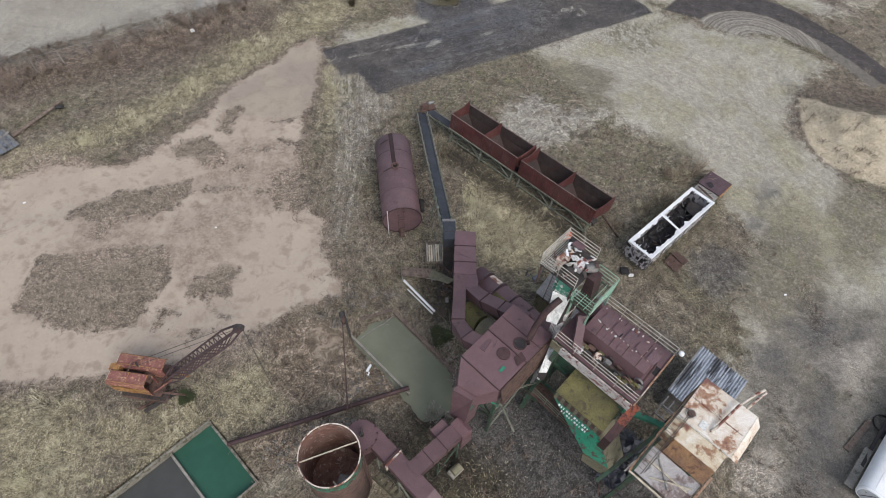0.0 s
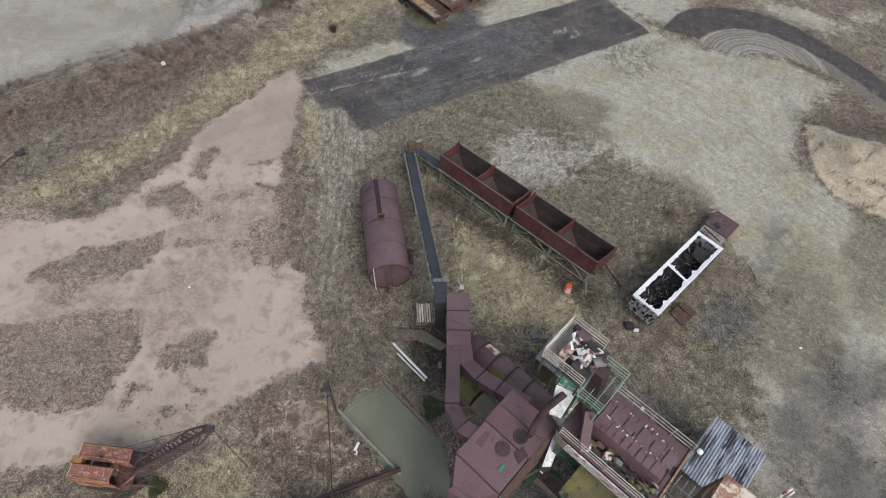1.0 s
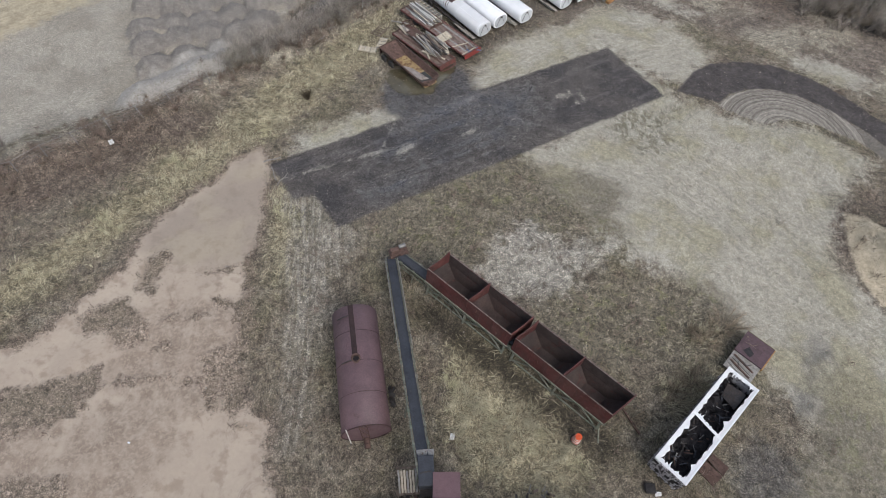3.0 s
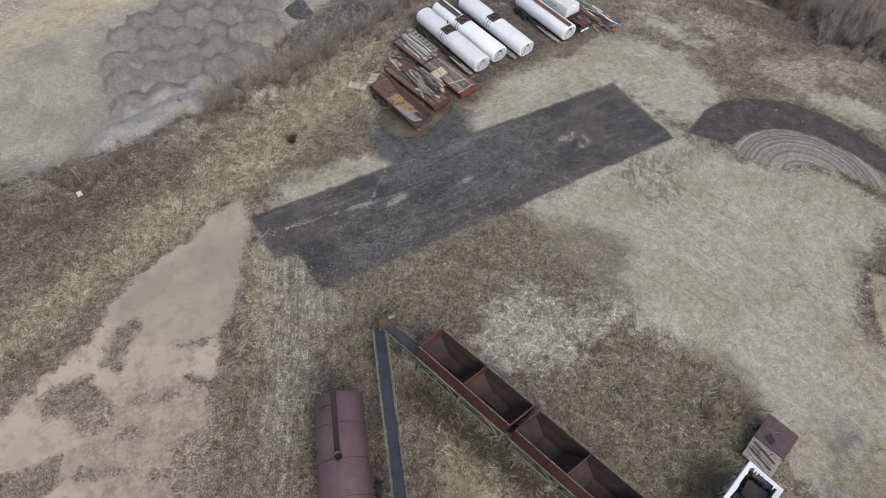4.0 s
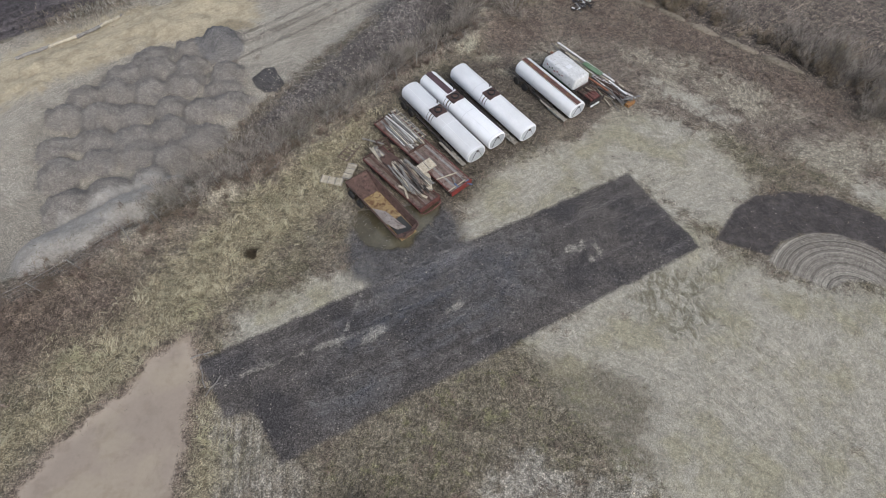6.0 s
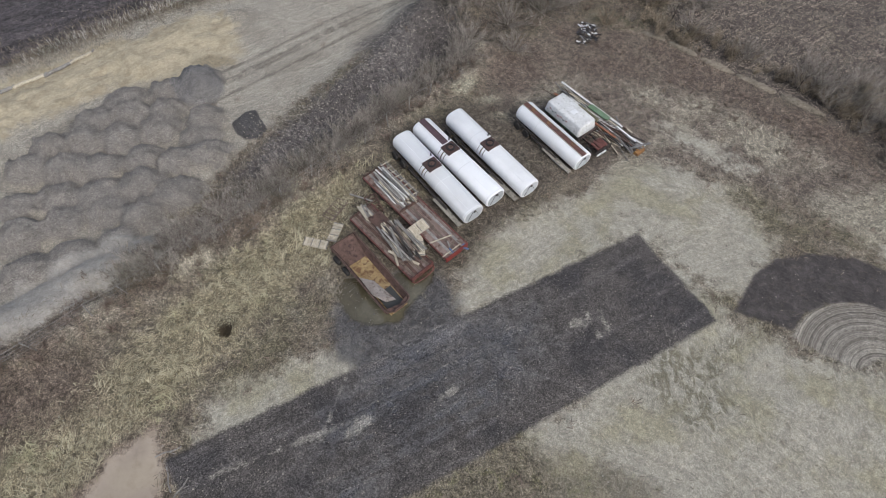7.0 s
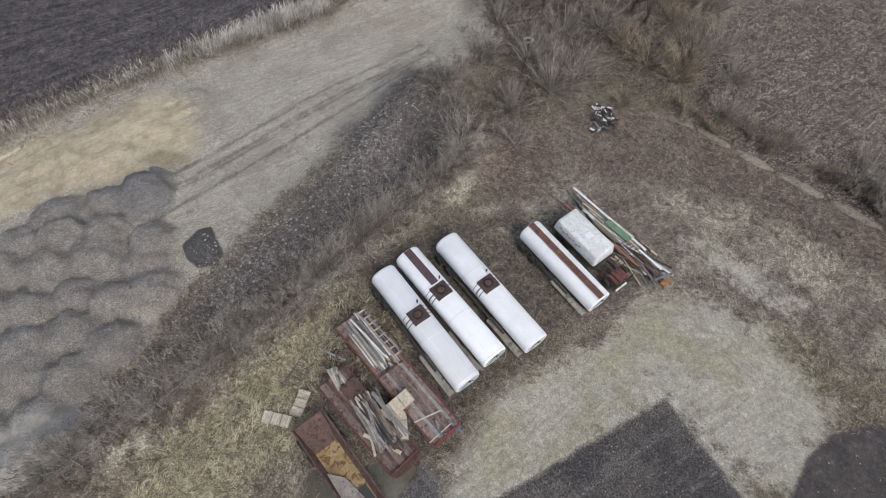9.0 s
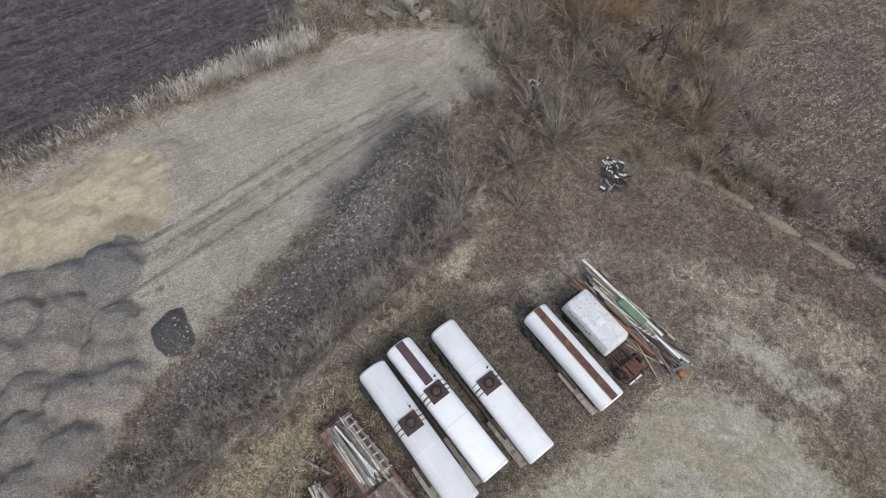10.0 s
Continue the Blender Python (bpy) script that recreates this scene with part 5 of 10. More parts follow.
def feed_bin(u0, label):
    """A double hopper bin: upright front, sloped sides within, a cross wall in the middle."""
    p = bin_base @ Vector((u0, 0, 0))
    t = thing("feed_bin", p.x, p.y, 1.42, BIN_TURN, label, "feed bin", "aggregate feed bins")
    L, W, h = 8.38, 1.9, 1.85
    part("front_wall", prism(bmesh.new(), [(0, -0.3, 0.1), (L, -0.3, 0.1), (L, -0.12, h), (0, -0.12, h)], (0, 0.05, 0)), bin_red, t)
    part("back_wall", prism(bmesh.new(), [(0, W, 0.55), (L, W, 0.55), (L, W + 0.12, h + 0.15), (0, W + 0.12, h + 0.15)], (0, -0.05, 0)), bin_inside, t)
    for u, k in ((0, "end_wall"), (L / 2 - 0.03, "cross_wall"), (L - 0.06, "end_wall")):
        part(k, prism(bmesh.new(), [(u, 0.0, 0.55), (u, W, 0.55), (u, W + 0.05, h + 0.6), (u, 1.0, h + 0.15), (u, -0.05, h + 0.02)], (0.06, 0, 0)), bin_red, t)
    part("front_rim", beam(bmesh.new(), (0, -0.12, h), (L, -0.12, h), 0.08, 0.07), bin_rim, t)
    part("back_rim", beam(bmesh.new(), (0, W + 0.12, h + 0.16), (L, W + 0.12, h + 0.16), 0.1, 0.08), bin_rim, t)
    part("sill", beam(bmesh.new(), (-0.05, -0.32, 0.05), (L + 0.05, -0.32, 0.05), 0.14, 0.14), frame_green, t, "pale green sill beam")
    part("sill", beam(bmesh.new(), (-0.05, W + 0.05, 0.5), (L + 0.05, W + 0.05, 0.5), 0.14, 0.14), frame_green, t)
    for c0, c1 in ((0.06, L / 2 - 0.03), (L / 2 + 0.03, L - 0.06)):
        mid = (c0 + c1) / 2
        lip = [(mid - 0.5, 0.7, -0.3), (mid + 0.5, 0.7, -0.3), (mid + 0.5, 1.35, -0.3), (mid - 0.5, 1.35, -0.3)]
        top = [(c0, 0.06, 0.95), (c1, 0.06, 0.95), (c1, W - 0.06, 0.95), (c0, W - 0.06, 0.95)]
        for i, kind in enumerate((bin_inside, bin_inside, bin_inside, rust)):
            j = (i + 1) % 4
            part("slope_plate", prism(bmesh.new(), [top[i], top[j], lip[j], lip[i]], (0, 0, 0.03)), bin_inside, t)
        part("outlet_gate", box(bmesh.new(), mid - 0.55, mid + 0.55, 0.65, 1.4, -0.42, -0.3), dark_steel, t)
        part("residue", rough_up(box(bmesh.new(), mid - 0.9, mid + 0.9, 0.6, 1.45, -0.22, 0.02), 0.05, random.Random(int(u0))), bin_inside, t, "dark leftover gravel")
    for k in range(7):
        u = 0.3 + k * (L - 0.6) / 6
        part("stiffener", beam(bmesh.new(), (u, -0.29, 0.15), (u, -0.15, h - 0.06), 0.06, 0.05), bin_red, t)
        part("stiffener", beam(bmesh.new(), (u, W + 0.05, 0.6), (u, W + 0.16, h), 0.06, 0.05), bin_red, t)
    lean = Matrix(((1, 0.22, 0, 0), (0, 1, 0, 0), (0, 0, 1, 0), (0, 0, 0, 1)))
    for ob in t.children:
        ob.data.transform(lean)
    return t


feed_bin(0.0, "long dark red steel feed bin with two empty pockets")
feed_bin(8.8, "dark red rusty feed bin with a cross wall")
stand = thing("bin_stand", 0.32, 41.81, 0, BIN_TURN, "braced pale green steel stand under the feed bins", "steel stand")
legs = (0.25, 4.2, 8.15, 9.05, 13.0, 16.9)
for u in legs:
    for v in (-0.25, 2.35):
        bar("leg", (u, v * 1.5 - 0.15, -0.1), (u, v * 0.95 + 0.05, 1.46), 0.16, frame_green, stand)
    bar("tie", (u, -0.25, 0.45), (u, 2.35, 0.45), 0.08, frame_green, stand)
for a, b in zip(legs, legs[1:]):
    if b - a < 1:
        continue
    for v in (-0.25, 2.35):
        bar("brace_rail", (a, v * 1.35 - 0.1, 0.35), (b, v * 1.35 - 0.1, 0.35), 0.1, frame_green, stand)
        bar("diagonal", (a, v * 1.35 - 0.1, 0.35), ((a + b) / 2, v, 1.42), 0.09, frame_green, stand)
        bar("diagonal", ((a + b) / 2, v, 1.42), (b, v * 1.35 - 0.1, 0.35), 0.09, frame_green, stand)
for v in (-0.2, 2.3):
    bar("long_beam", (-0.1, v, 1.36), (17.2, v, 1.36), 0.16, frame_green, stand, 0.2)
bar("prop", (16.9, -0.25, 0.7), (17.6, -1.1, 0.0), 0.09, frame_green, stand)
bar("prop", (17.1, 2.3, 0.4), (19.5, 1.4, 0.2), 0.12, rust, stand)


def conveyor(name, a, b, width, label, side_kind, legs_at=(), idlers=12):
    """A belt on a truss: two stringers, the belt, idler rollers, end pulleys, legs."""
    a, b = Vector(a), Vector(b)
    turn = math.degrees(math.atan2(b.y - a.y, b.x - a.x))
    t = thing(name, a.x, a.y, 0, turn, label, "conveyor")
    L = math.hypot(b.x - a.x, b.y - a.y)

    def at(u):
        return a.z + (b.z - a.z) * u / L
    for s in (-1, 1):
        v = s * (width / 2 + 0.1)
        part("stringer", beam(bmesh.new(), (0, v, at(0) - 0.08), (L, v, at(L) - 0.08), 0.08, 0.2), side_kind, t)
        part("lower_chord", beam(bmesh.new(), (0, v, at(0) - 0.75), (L, v, at(L) - 0.75), 0.07, 0.08), side_kind, t)
        n = int(L / 1.4)
        for i in range(n):
            u0, u1 = L * i / n, L * (i + 1) / n
            bar("lacing", (u0, v, at(u0) - 0.75 if i % 2 else at(u0) - 0.1), (u1, v, at(u1) - 0.1 if i % 2 else at(u1) - 0.75), 0.045, side_kind, t)
        for i in range(idlers):
            u = L * (i + 0.5) / idlers
            bar("idler_bracket", (u - 0.12, s * (width / 2 + 0.1), at(u) + 0.06), (u + 0.12, s * (width / 2 + 0.1), at(u) + 0.06), 0.16, side_kind, t, 0.1)
    bm = bmesh.new()
    rings = []
    for i in range(13):
        u = L * i / 12
        z = at(u)
        w = width / 2
        rings.append([(u, -w, z + 0.1), (u, -w * 0.55, z + 0.02), (u, w * 0.55, z + 0.02), (u, w, z + 0.1), (u, w, z + 0.07), (u, w * 0.55, z - 0.01), (u, -w * 0.55, z - 0.01), (u, -w, z + 0.07)])
    part("belt", loft(bm, rings), belt, t, "blue-black rubber belt")
    part("return_belt", beam(bmesh.new(), (0, 0, at(0) - 0.42), (L, 0, at(L) - 0.42), width, 0.02), belt, t)
    for u in (0.0, L):
        part("pulley", tube(bmesh.new(), (u, -width / 2, at(u) - 0.18), (u, width / 2, at(u) - 0.18), 0.24, 16), dark_steel, t)
    for u in legs_at:
        for s in (-1, 1):
            bar("leg", (u, s * (width / 2 + 0.35), -0.1), (u, s * (width / 2 + 0.1), at(u) - 0.7), 0.1, side_kind, t)
        bar("leg_tie", (u, -width / 2 - 0.25, at(u) * 0.45), (u, width / 2 + 0.25, at(u) * 0.45), 0.07, side_kind, t)
    return t


incline = conveyor("inclined_conveyor", (-2.85, 43.9, 1.3), (0.3, 26.2, 4.8), 0.72, "long inclined conveyor with a blue-black belt", frame_green, (7.0, 13.0, 18.0), 15)
for s in (-1, 1):
    bar("side_board", (0.3, s * 0.52, 1.62), (9.0, s * 0.52, 3.05), 0.05, wood_grey, incline, 0.12)
conveyor("gathering_conveyor", (13.6, 31.3, 0.6), (-2.25, 44.15, 1.45), 0.7, "short gathering conveyor under the feed bins", frame_green, (15.8, 18.4), 15)
drive = thing("conveyor_drive", -2.3, 44.3, 1.75, 20, "rusty drive motor and guard at the belt transfer", "conveyor drive")
part("guard", soften(box(bmesh.new(), -0.6, 0.1, -0.2, 0.2, -0.1, 0.4), 0.03), rust, drive)
part("motor", tube(bmesh.new(), (0.2, 0.2, 0.25), (0.75, 0.25, 0.25), 0.17, 12), grey_steel, drive)
part("plate", box(bmesh.new(), -0.7, 0.85, -0.35, 0.45, -0.45, -0.1), rust, drive)
head_box = thing("gearbox_housing", 0.35, 26.3, 3.9, -86, "dark gearbox housing at the conveyor's upper end", "gearbox")
part("hood", soften(box(bmesh.new(), -0.9, 0.9, -0.5, 0.5, -0.2, 0.95), 0.06), belt, head_box)
part("collar", box(bmesh.new(), -1.3, -0.9, -0.55, 0.55, 0.1, 0.75), grey_steel, head_box)
part("chute", box(bmesh.new(), 0.0, 0.9, -0.45, 0.45, -3.9, -0.2), dark_steel, head_box)
crib_box = thing("plank_bin", -0.75, 26.4, 0, 4, "broken bin of upright weathered planks by the conveyor", "plank bin")
for k in range(9):
    r = random.Random(k + 40)
    v = -0.7 + 0.19 * k
    part("plank", beam(bmesh.new(), (v, 0.55 + r.uniform(-0.1, 0.1), 1.9 + r.uniform(-0.15, 0.15)), (v + 0.05, -0.75, 1.2), 0.13, 0.05), wood_pale if k % 3 else wood_grey, crib_box)
for v in (-0.8, 0.85):
    for w in (-0.8, 0.7):
        bar("post", (v, w, -0.1), (v, w, 2.2), 0.12, wood_brown, crib_box)
bar("rail", (-0.8, 0.7, 1.8), (0.85, 0.7, 1.8), 0.12, wood_brown, crib_box)
bar("rail", (-0.8, -0.8, 1.1), (0.85, -0.8, 1.1), 0.12, wood_brown, crib_box)
bar("prop", (-0.8, -0.8, 0.0), (-1.2, -2.4, 0.4), 0.08, wood_brown, crib_box)
bar("prop", (0.3, -0.9, 1.0), (1.2, -2.1, 1.6), 0.1, rust, crib_box)
for k in range(7):
    bar("grate_bar", (0.6 + 0.13 * k, -1.0, 1.5), (0.8 + 0.13 * k, -2.2, 0.9), 0.05, dark_steel, crib_box)
landing = thing("walkway_landing", -2.1, 24.7, 0, -2, "low weathered plank landing with pipe railing", "walkway")
part("deck", box(bmesh.new(), -1.4, 1.3, -0.45, 0.45, 0.78, 0.84), wood_brown, landing)
railing(landing, [(-1.4, -0.45, 0.84), (-1.4, 0.45, 0.84), (1.3, 0.45, 0.84)], 0.95, olive_tan, 2)
for u in (-1.3, 1.2):
    for v in (-0.4, 0.4):
        bar("leg", (u, v, -0.1), (u, v, 0.78), 0.08, wood_grey, landing)
part("ramp", prism(bmesh.new(), [(1.2, 0.45, 0.8), (3.1, -1.6, 2.6), (2.6, -2.0, 2.6), (0.9, -0.4, 0.8)], (0, 0, 0.06)), olive_tan, landing, "dirty plank ramp")


# ---------------------------------------------------------------- ducts, drum and dust hood
def duct_run(bm, pts, w, h):
    """A rectangular duct along pts with mitred bends."""
    pts = [Vector(p) for p in pts]
    rings = []
    for i, p in enumerate(pts):
        d0 = (pts[i] - pts[i - 1]).normalized() if i else (pts[1] - pts[0]).normalized()
        d1 = (pts[i + 1] - pts[i]).normalized() if i < len(pts) - 1 else d0
        d = (d0 + d1).normalized()
        flat = Vector((d.x, d.y, 0))
        side = Vector((d.y, -d.x, 0)).normalized() if flat.length > 0.05 else Vector((1, 0, 0))
        up = side.cross(d).normalized()
        k = 1 / max(0.6, d.dot(d1))
        ww, hh = (w[i] if isinstance(w, tuple) else w), (h[i] if isinstance(h, tuple) else h)
        bend = abs(d0.cross(d1).dot(up))
        rings.append([p + side * (sx * ww / 2 * (k if bend > 0.1 else 1)) + up * (sz * hh / 2) for sx, sz in ((-1, -1), (1, -1), (1, 1), (-1, 1))])
    return loft(bm, rings)


P_TURN = -42.7
plant = pose(6.9, 14.5, 0, 0, 0, P_TURN)


def pw(u, v, z=0.0):
    return plant @ Vector((u, v, z))


duct = thing("exhaust_duct", 1.6, 25.6, 0, 0, "maroon rectangular exhaust duct that forks in two", "duct")


def dl(x, y, z):
    return (x - 1.6, y - 25.6, z)


part("riser", box(bmesh.new(), -0.82, 0.82, -0.6, 0.55, 0.0, 4.35), maroon, duct)
part("head_section", duct_run(bmesh.new(), [dl(1.6, 26.15, 4.45), dl(1.6, 24.6, 4.6), dl(1.6, 21.6, 5.2)], 1.66, 0.95), maroon, duct)
part("left_branch", duct_run(bmesh.new(), [dl(1.2, 21.6, 5.2), dl(1.2, 20.2, 5.55), dl(1.1, 16.7, 7.0), dl(1.75, 15.2, 8.1), dl(3.0, 14.4, 8.5)], 0.88, 0.85), maroon, duct)
part("right_branch", duct_run(bmesh.new(), [dl(2.05, 21.6, 5.2), dl(2.15, 20.2, 5.6), dl(3.0, 19.0, 6.4), dl(5.6, 16.6, 8.2)], 0.9, 0.9), maroon, duct)
for p, q in (((1.6, 24.62, 4.6), (1.6, 24.56, 4.61)), ((1.6, 22.9, 4.95), (1.6, 22.84, 4.96))):
    part("flange", duct_run(bmesh.new(), [dl(*p), dl(*q)], 1.72, 1.02), maroon_dark, duct)
for p, q in (((1.09, 16.95, 6.9), (1.09, 16.87, 6.93)), ((1.7, 15.3, 8.02), (1.76, 15.23, 8.06))):
    part("flange", duct_run(bmesh.new(), [dl(*p), dl(*q)], 0.98, 0.93), maroon_dark, duct)
for p, q in (((3.0, 19.0, 6.4), (3.06, 18.94, 6.44)), ((4.1, 17.98, 7.16), (4.16, 17.93, 7.2))):
    part("flange", duct_run(bmesh.new(), [dl(*p), dl(*q)], 1.0, 0.98), maroon_dark, duct)

drum_a, drum_b = Vector((2.35, 22.35, 3.9)), Vector((7.35, 17.65, 4.2))
drum = thing("dryer_drum", drum_a.x, drum_a.y, 0, math.degrees(math.atan2(drum_b.y - drum_a.y, drum_b.x - drum_a.x)), "big maroon dryer drum with bolted rings", "dryer drum")
DL = 6.86
dm = Matrix.Translation((0, 0, 3.95))
shell = part("shell", lathe(bmesh.new(), [(0, 0.9), (0.02, 1.25), (DL, 1.25), (DL + 0.02, 0.9)], dm, 36), maroon, drum, "maroon riveted shell", True)
for p in shell.data.polygons:
    p.use_smooth = len(p.vertices) == 4
for u in (0.9, 2.2, 3.6, 5.0):
    part("tyre_ring", tube(bmesh.new(), (u, 0, 3.95), (u + 0.14, 0, 3.95), 1.33, 36, wall=0.1), maroon_dark, shell)
    for k in range(14):
        a = -0.4 + k * 0.26
        part("bolt", box(bmesh.new(), u - 0.05, u - 0.005, 1.29 * math.cos(a) - 0.03, 1.29 * math.cos(a) + 0.03, 3.95 + 1.29 * math.sin(a) - 0.03, 3.95 + 1.29 * math.sin(a) + 0.03), grey_steel, shell)
jacket = [[(u, 1.275 * math.cos(a), 3.95 + 1.275 * math.sin(a)) for a in np.linspace(1.75, 3.6, 12)] for u in (2.35, 3.55)]
part("jacket", loft(bmesh.new(), jacket, False), olive, drum, "olive sheet jacket")
jacket = [[(u, 1.275 * math.cos(a), 3.95 + 1.275 * math.sin(a)) for a in np.linspace(1.75, 3.6, 12)] for u in (3.8, 4.95)]
part("jacket", loft(bmesh.new(), jacket, False), olive_tan, drum, "tan sheet jacket")
patch = [[(u, 1.27 * math.cos(a), 3.95 + 1.27 * math.sin(a)) for a in np.linspace(0.75, 1.25, 6)] for u in (1.15, 2.1)]
part("bare_patch", loft(bmesh.new(), patch, False), white_rust, drum, "blistered white and blue patch")
for u in (1.0, 5.6):
    for s in (-1, 1):
        bar("cradle_leg", (u, s * 1.1, -0.1), (u, s * 0.9, 3.1), 0.16, green_steel, drum)
    bar("cradle_beam", (u, -1.2, 2.62), (u, 1.2, 2.62), 0.2, green_steel, drum)
part("burner", tube(bmesh.new(), (-0.9, 0, 3.9), (-0.02, 0, 3.9), 0.6, 20), dark_steel, drum, "dark burner can")

for k, (a, b, kind) in enumerate((((1.75, 19.75), (2.85, 18.6), olive), ((2.98, 18.47), (4.2, 17.2), olive_tan))):
    jm = drum.matrix_world.inverted()
    part("dust_auger", tube(bmesh.new(), jm @ Vector((*a, 3.9)), jm @ Vector((*b, 3.95)), 0.72, 24), kind, drum, "olive round casing below the fork")
hood = thing("dust_hood", 6.9, 14.5, 0, P_TURN, "big maroon sheet-steel dust hood on braced green legs", "dust hood")
part("box", loft(bmesh.new(), [[(-3.65, -4.4, 6.6), (-0.55, -4.4, 6.6), (-0.55, 0.55, 6.6), (-3.65, 0.55, 6.6)], [(-3.65, -4.4, 8.75), (-0.55, -4.4, 8.75), (-0.55, 0.55, 8.95), (-3.65, 0.55, 8.95)]]), maroon, hood)
part("ridge_plate", prism(bmesh.new(), [(-3.7, -1.9, 8.87), (-0.5, -1.9, 8.87), (-0.5, 0.6, 8.97), (-3.7, 0.6, 8.97)], (0, 0, 0.03)), maroon, hood)
part("side_apron", prism(bmesh.new(), [(-0.5, -4.3, 8.7), (-0.5, 0.5, 8.9), (-0.15, 0.5, 7.6), (-0.15, -4.3, 7.3)], (0.04, 0, 0)), rust, hood, "dark rusty side apron")
part("taper", loft(bmesh.new(), [[(-3.65, -4.4, 6.9), (-0.55, -4.4, 6.9), (-0.55, -4.4, 8.75), (-3.65, -4.4, 8.75)], [(-2.75, -5.95, 6.7), (-1.45, -5.6, 6.7), (-1.45, -5.3, 7.9), (-2.75, -5.6, 7.9)]]), maroon, hood)
part("down_leg", loft(bmesh.new(), [[(-2.75, -6.0, 3.2), (-1.5, -6.0, 3.2), (-1.5, -4.9, 3.2), (-2.75, -4.9, 3.2)], [(-2.75, -6.0, 7.75), (-1.45, -5.65, 7.75), (-1.45, -4.6, 7.75), (-2.75, -4.6, 7.75)]]), maroon, hood)
for v in (-4.4, -1.9, -0.6):
    part("seam", beam(bmesh.new(), (-3.68, v, 8.88 + 0.04 * (v + 1.9)), (-0.52, v, 8.88 + 0.04 * (v + 1.9)), 0.06, 0.08), maroon_dark, hood)
part("hatch_frame", tube(bmesh.new(), (-1.6, -1.25, 8.9), (-1.6, -1.25, 8.99), 0.43, 20, wall=0.1), maroon_dark, hood)
# solid black disc as the shade inside the hole
part("hatch_hole", tube(bmesh.new(), (-1.6, -1.25, 8.9), (-1.6, -1.25, 8.96), 0.325, 20), char_hole_black, hood, "dark disc painted as a rusted-through round hole")
part("patch_plate", tube(bmesh.new(), (-1.9, -2.45, 8.87), (-1.9, -2.45, 8.91), 0.42, 16), maroon_dark, hood)
part("patch_plate", prism(bmesh.new(), [(-1.3, -2.2, 8.88), (-0.75, -2.5, 8.88), (-0.65, -1.75, 8.9), (-1.2, -1.6, 8.9)], (0, 0, 0.02)), maroon_dark, hood)
part("green_patch", box(bmesh.new(), -1.4, -1.2, -3.5, -3.05, 8.82, 8.85), green, hood)
part("green_patch", prism(bmesh.new(), [(-1.44, -5.68, 6.2), (-1.44, -5.4, 6.5), (-1.44, -5.4, 6.9), (-1.44, -5.68, 6.6)], (0.02, 0, 0)), green, hood)
part("stack_elbow", hose(bmesh.new(), [(-1.3, -0.85, 8.85), (-1.3, -0.84, 9.6), (-1.38, -0.4, 10.4), (-1.34, 0.15, 11.4), (-1.16, 0.65, 12.15), (-1.05, 1.0, 12.5)], 0.2, 14), maroon_dark, hood, "dark bent vent pipe", True)
for u in (-3.4, -0.7):
    for v in (-4.1, 0.3):
        bar("leg", (u, v, -0.1), (u, v, 6.65), 0.2, green_steel, hood)
for v in (-4.1, 0.3):
    bar("tie", (-3.4, v, 3.3), (-0.7, v, 3.3), 0.12, green_steel, hood)
    bar("diagonal", (-3.4, v, 0.2), (-0.7, v, 3.3), 0.1, green_steel, hood)
    bar("diagonal", (-0.7, v, 3.3), (-3.4, v, 6.5), 0.1, green_steel, hood)
for u in (-3.4, -0.7):
    bar("tie", (u, -4.1, 3.3), (u, 0.3, 3.3), 0.12, green_steel, hood)
    bar("diagonal", (u, -4.1, 0.2), (u, 0.3, 3.3), 0.1, frame_green, hood)
    bar("diagonal", (u, 0.3, 3.3), (u, -4.1, 6.5), 0.1, frame_green, hood)
part("gutter", beam(bmesh.new(), (-0.2, -4.3, 7.2), (-0.2, 0.3, 7.4), 0.3, 0.4), rust, hood)

# ---------------------------------------------------------------- batch tower
tower = thing("batch_tower", 6.9, 14.5, 0, P_TURN, "derelict asphalt batch tower with green legs and railed decks", "batch tower")
DECK = 10.3
for u, v in ((0.3, 0.2), (5.2, 0.2), (0.3, 3.8), (5.2, 3.8)):
    bar("leg", (u, v, -0.1), (u, v, DECK - 0.1), 0.34, green_steel, tower)
for z in (3.4, 6.9, 9.4):
    for a, b in (((0.3, 0.2), (5.2, 0.2)), ((0.3, 3.8), (5.2, 3.8)), ((0.3, 0.2), (0.3, 3.8)), ((5.2, 0.2), (5.2, 3.8))):
        bar("girder", (*a, z), (*b, z), 0.2, green_steel, tower, 0.28)
for a, b in (((0.3, 0.2, 0.3), (5.2, 0.2, 3.3)), ((0.3, 3.8, 0.3), (5.2, 3.8, 3.3)), ((0.3, 0.2, 3.4), (0.3, 3.8, 6.8)), ((5.2, 3.8, 0.3), (5.2, 0.2, 3.3))):
    bar("diagonal", a, b, 0.14, green_steel, tower)
part("main_deck", box(bmesh.new(), -0.15, 5.65, -0.15, 4.05, DECK - 0.06, DECK), maroon, tower, "maroon checker-plate deck")
# thin black plate on the deck, painted as a dark opening
part("deck_hole", box(bmesh.new(), 5.15, 5.55, 2.15, 2.75, DECK + 0.004, DECK + 0.012), char_hole_black, tower)
part("deck_kerb", beam(bmesh.new(), (5.62, -0.2, DECK), (5.62, 4.05, DECK), 0.1, 0.2), rust_tan, tower, "tan rusty edge plank")
railing(tower, [(-0.1, -0.1, DECK), (5.6, -0.1, DECK)], 1.05, white_rail, 3)
railing(tower, [(0.7, 4.0, DECK), (5.6, 4.0, DECK)], 1.05, white_rail, 3)
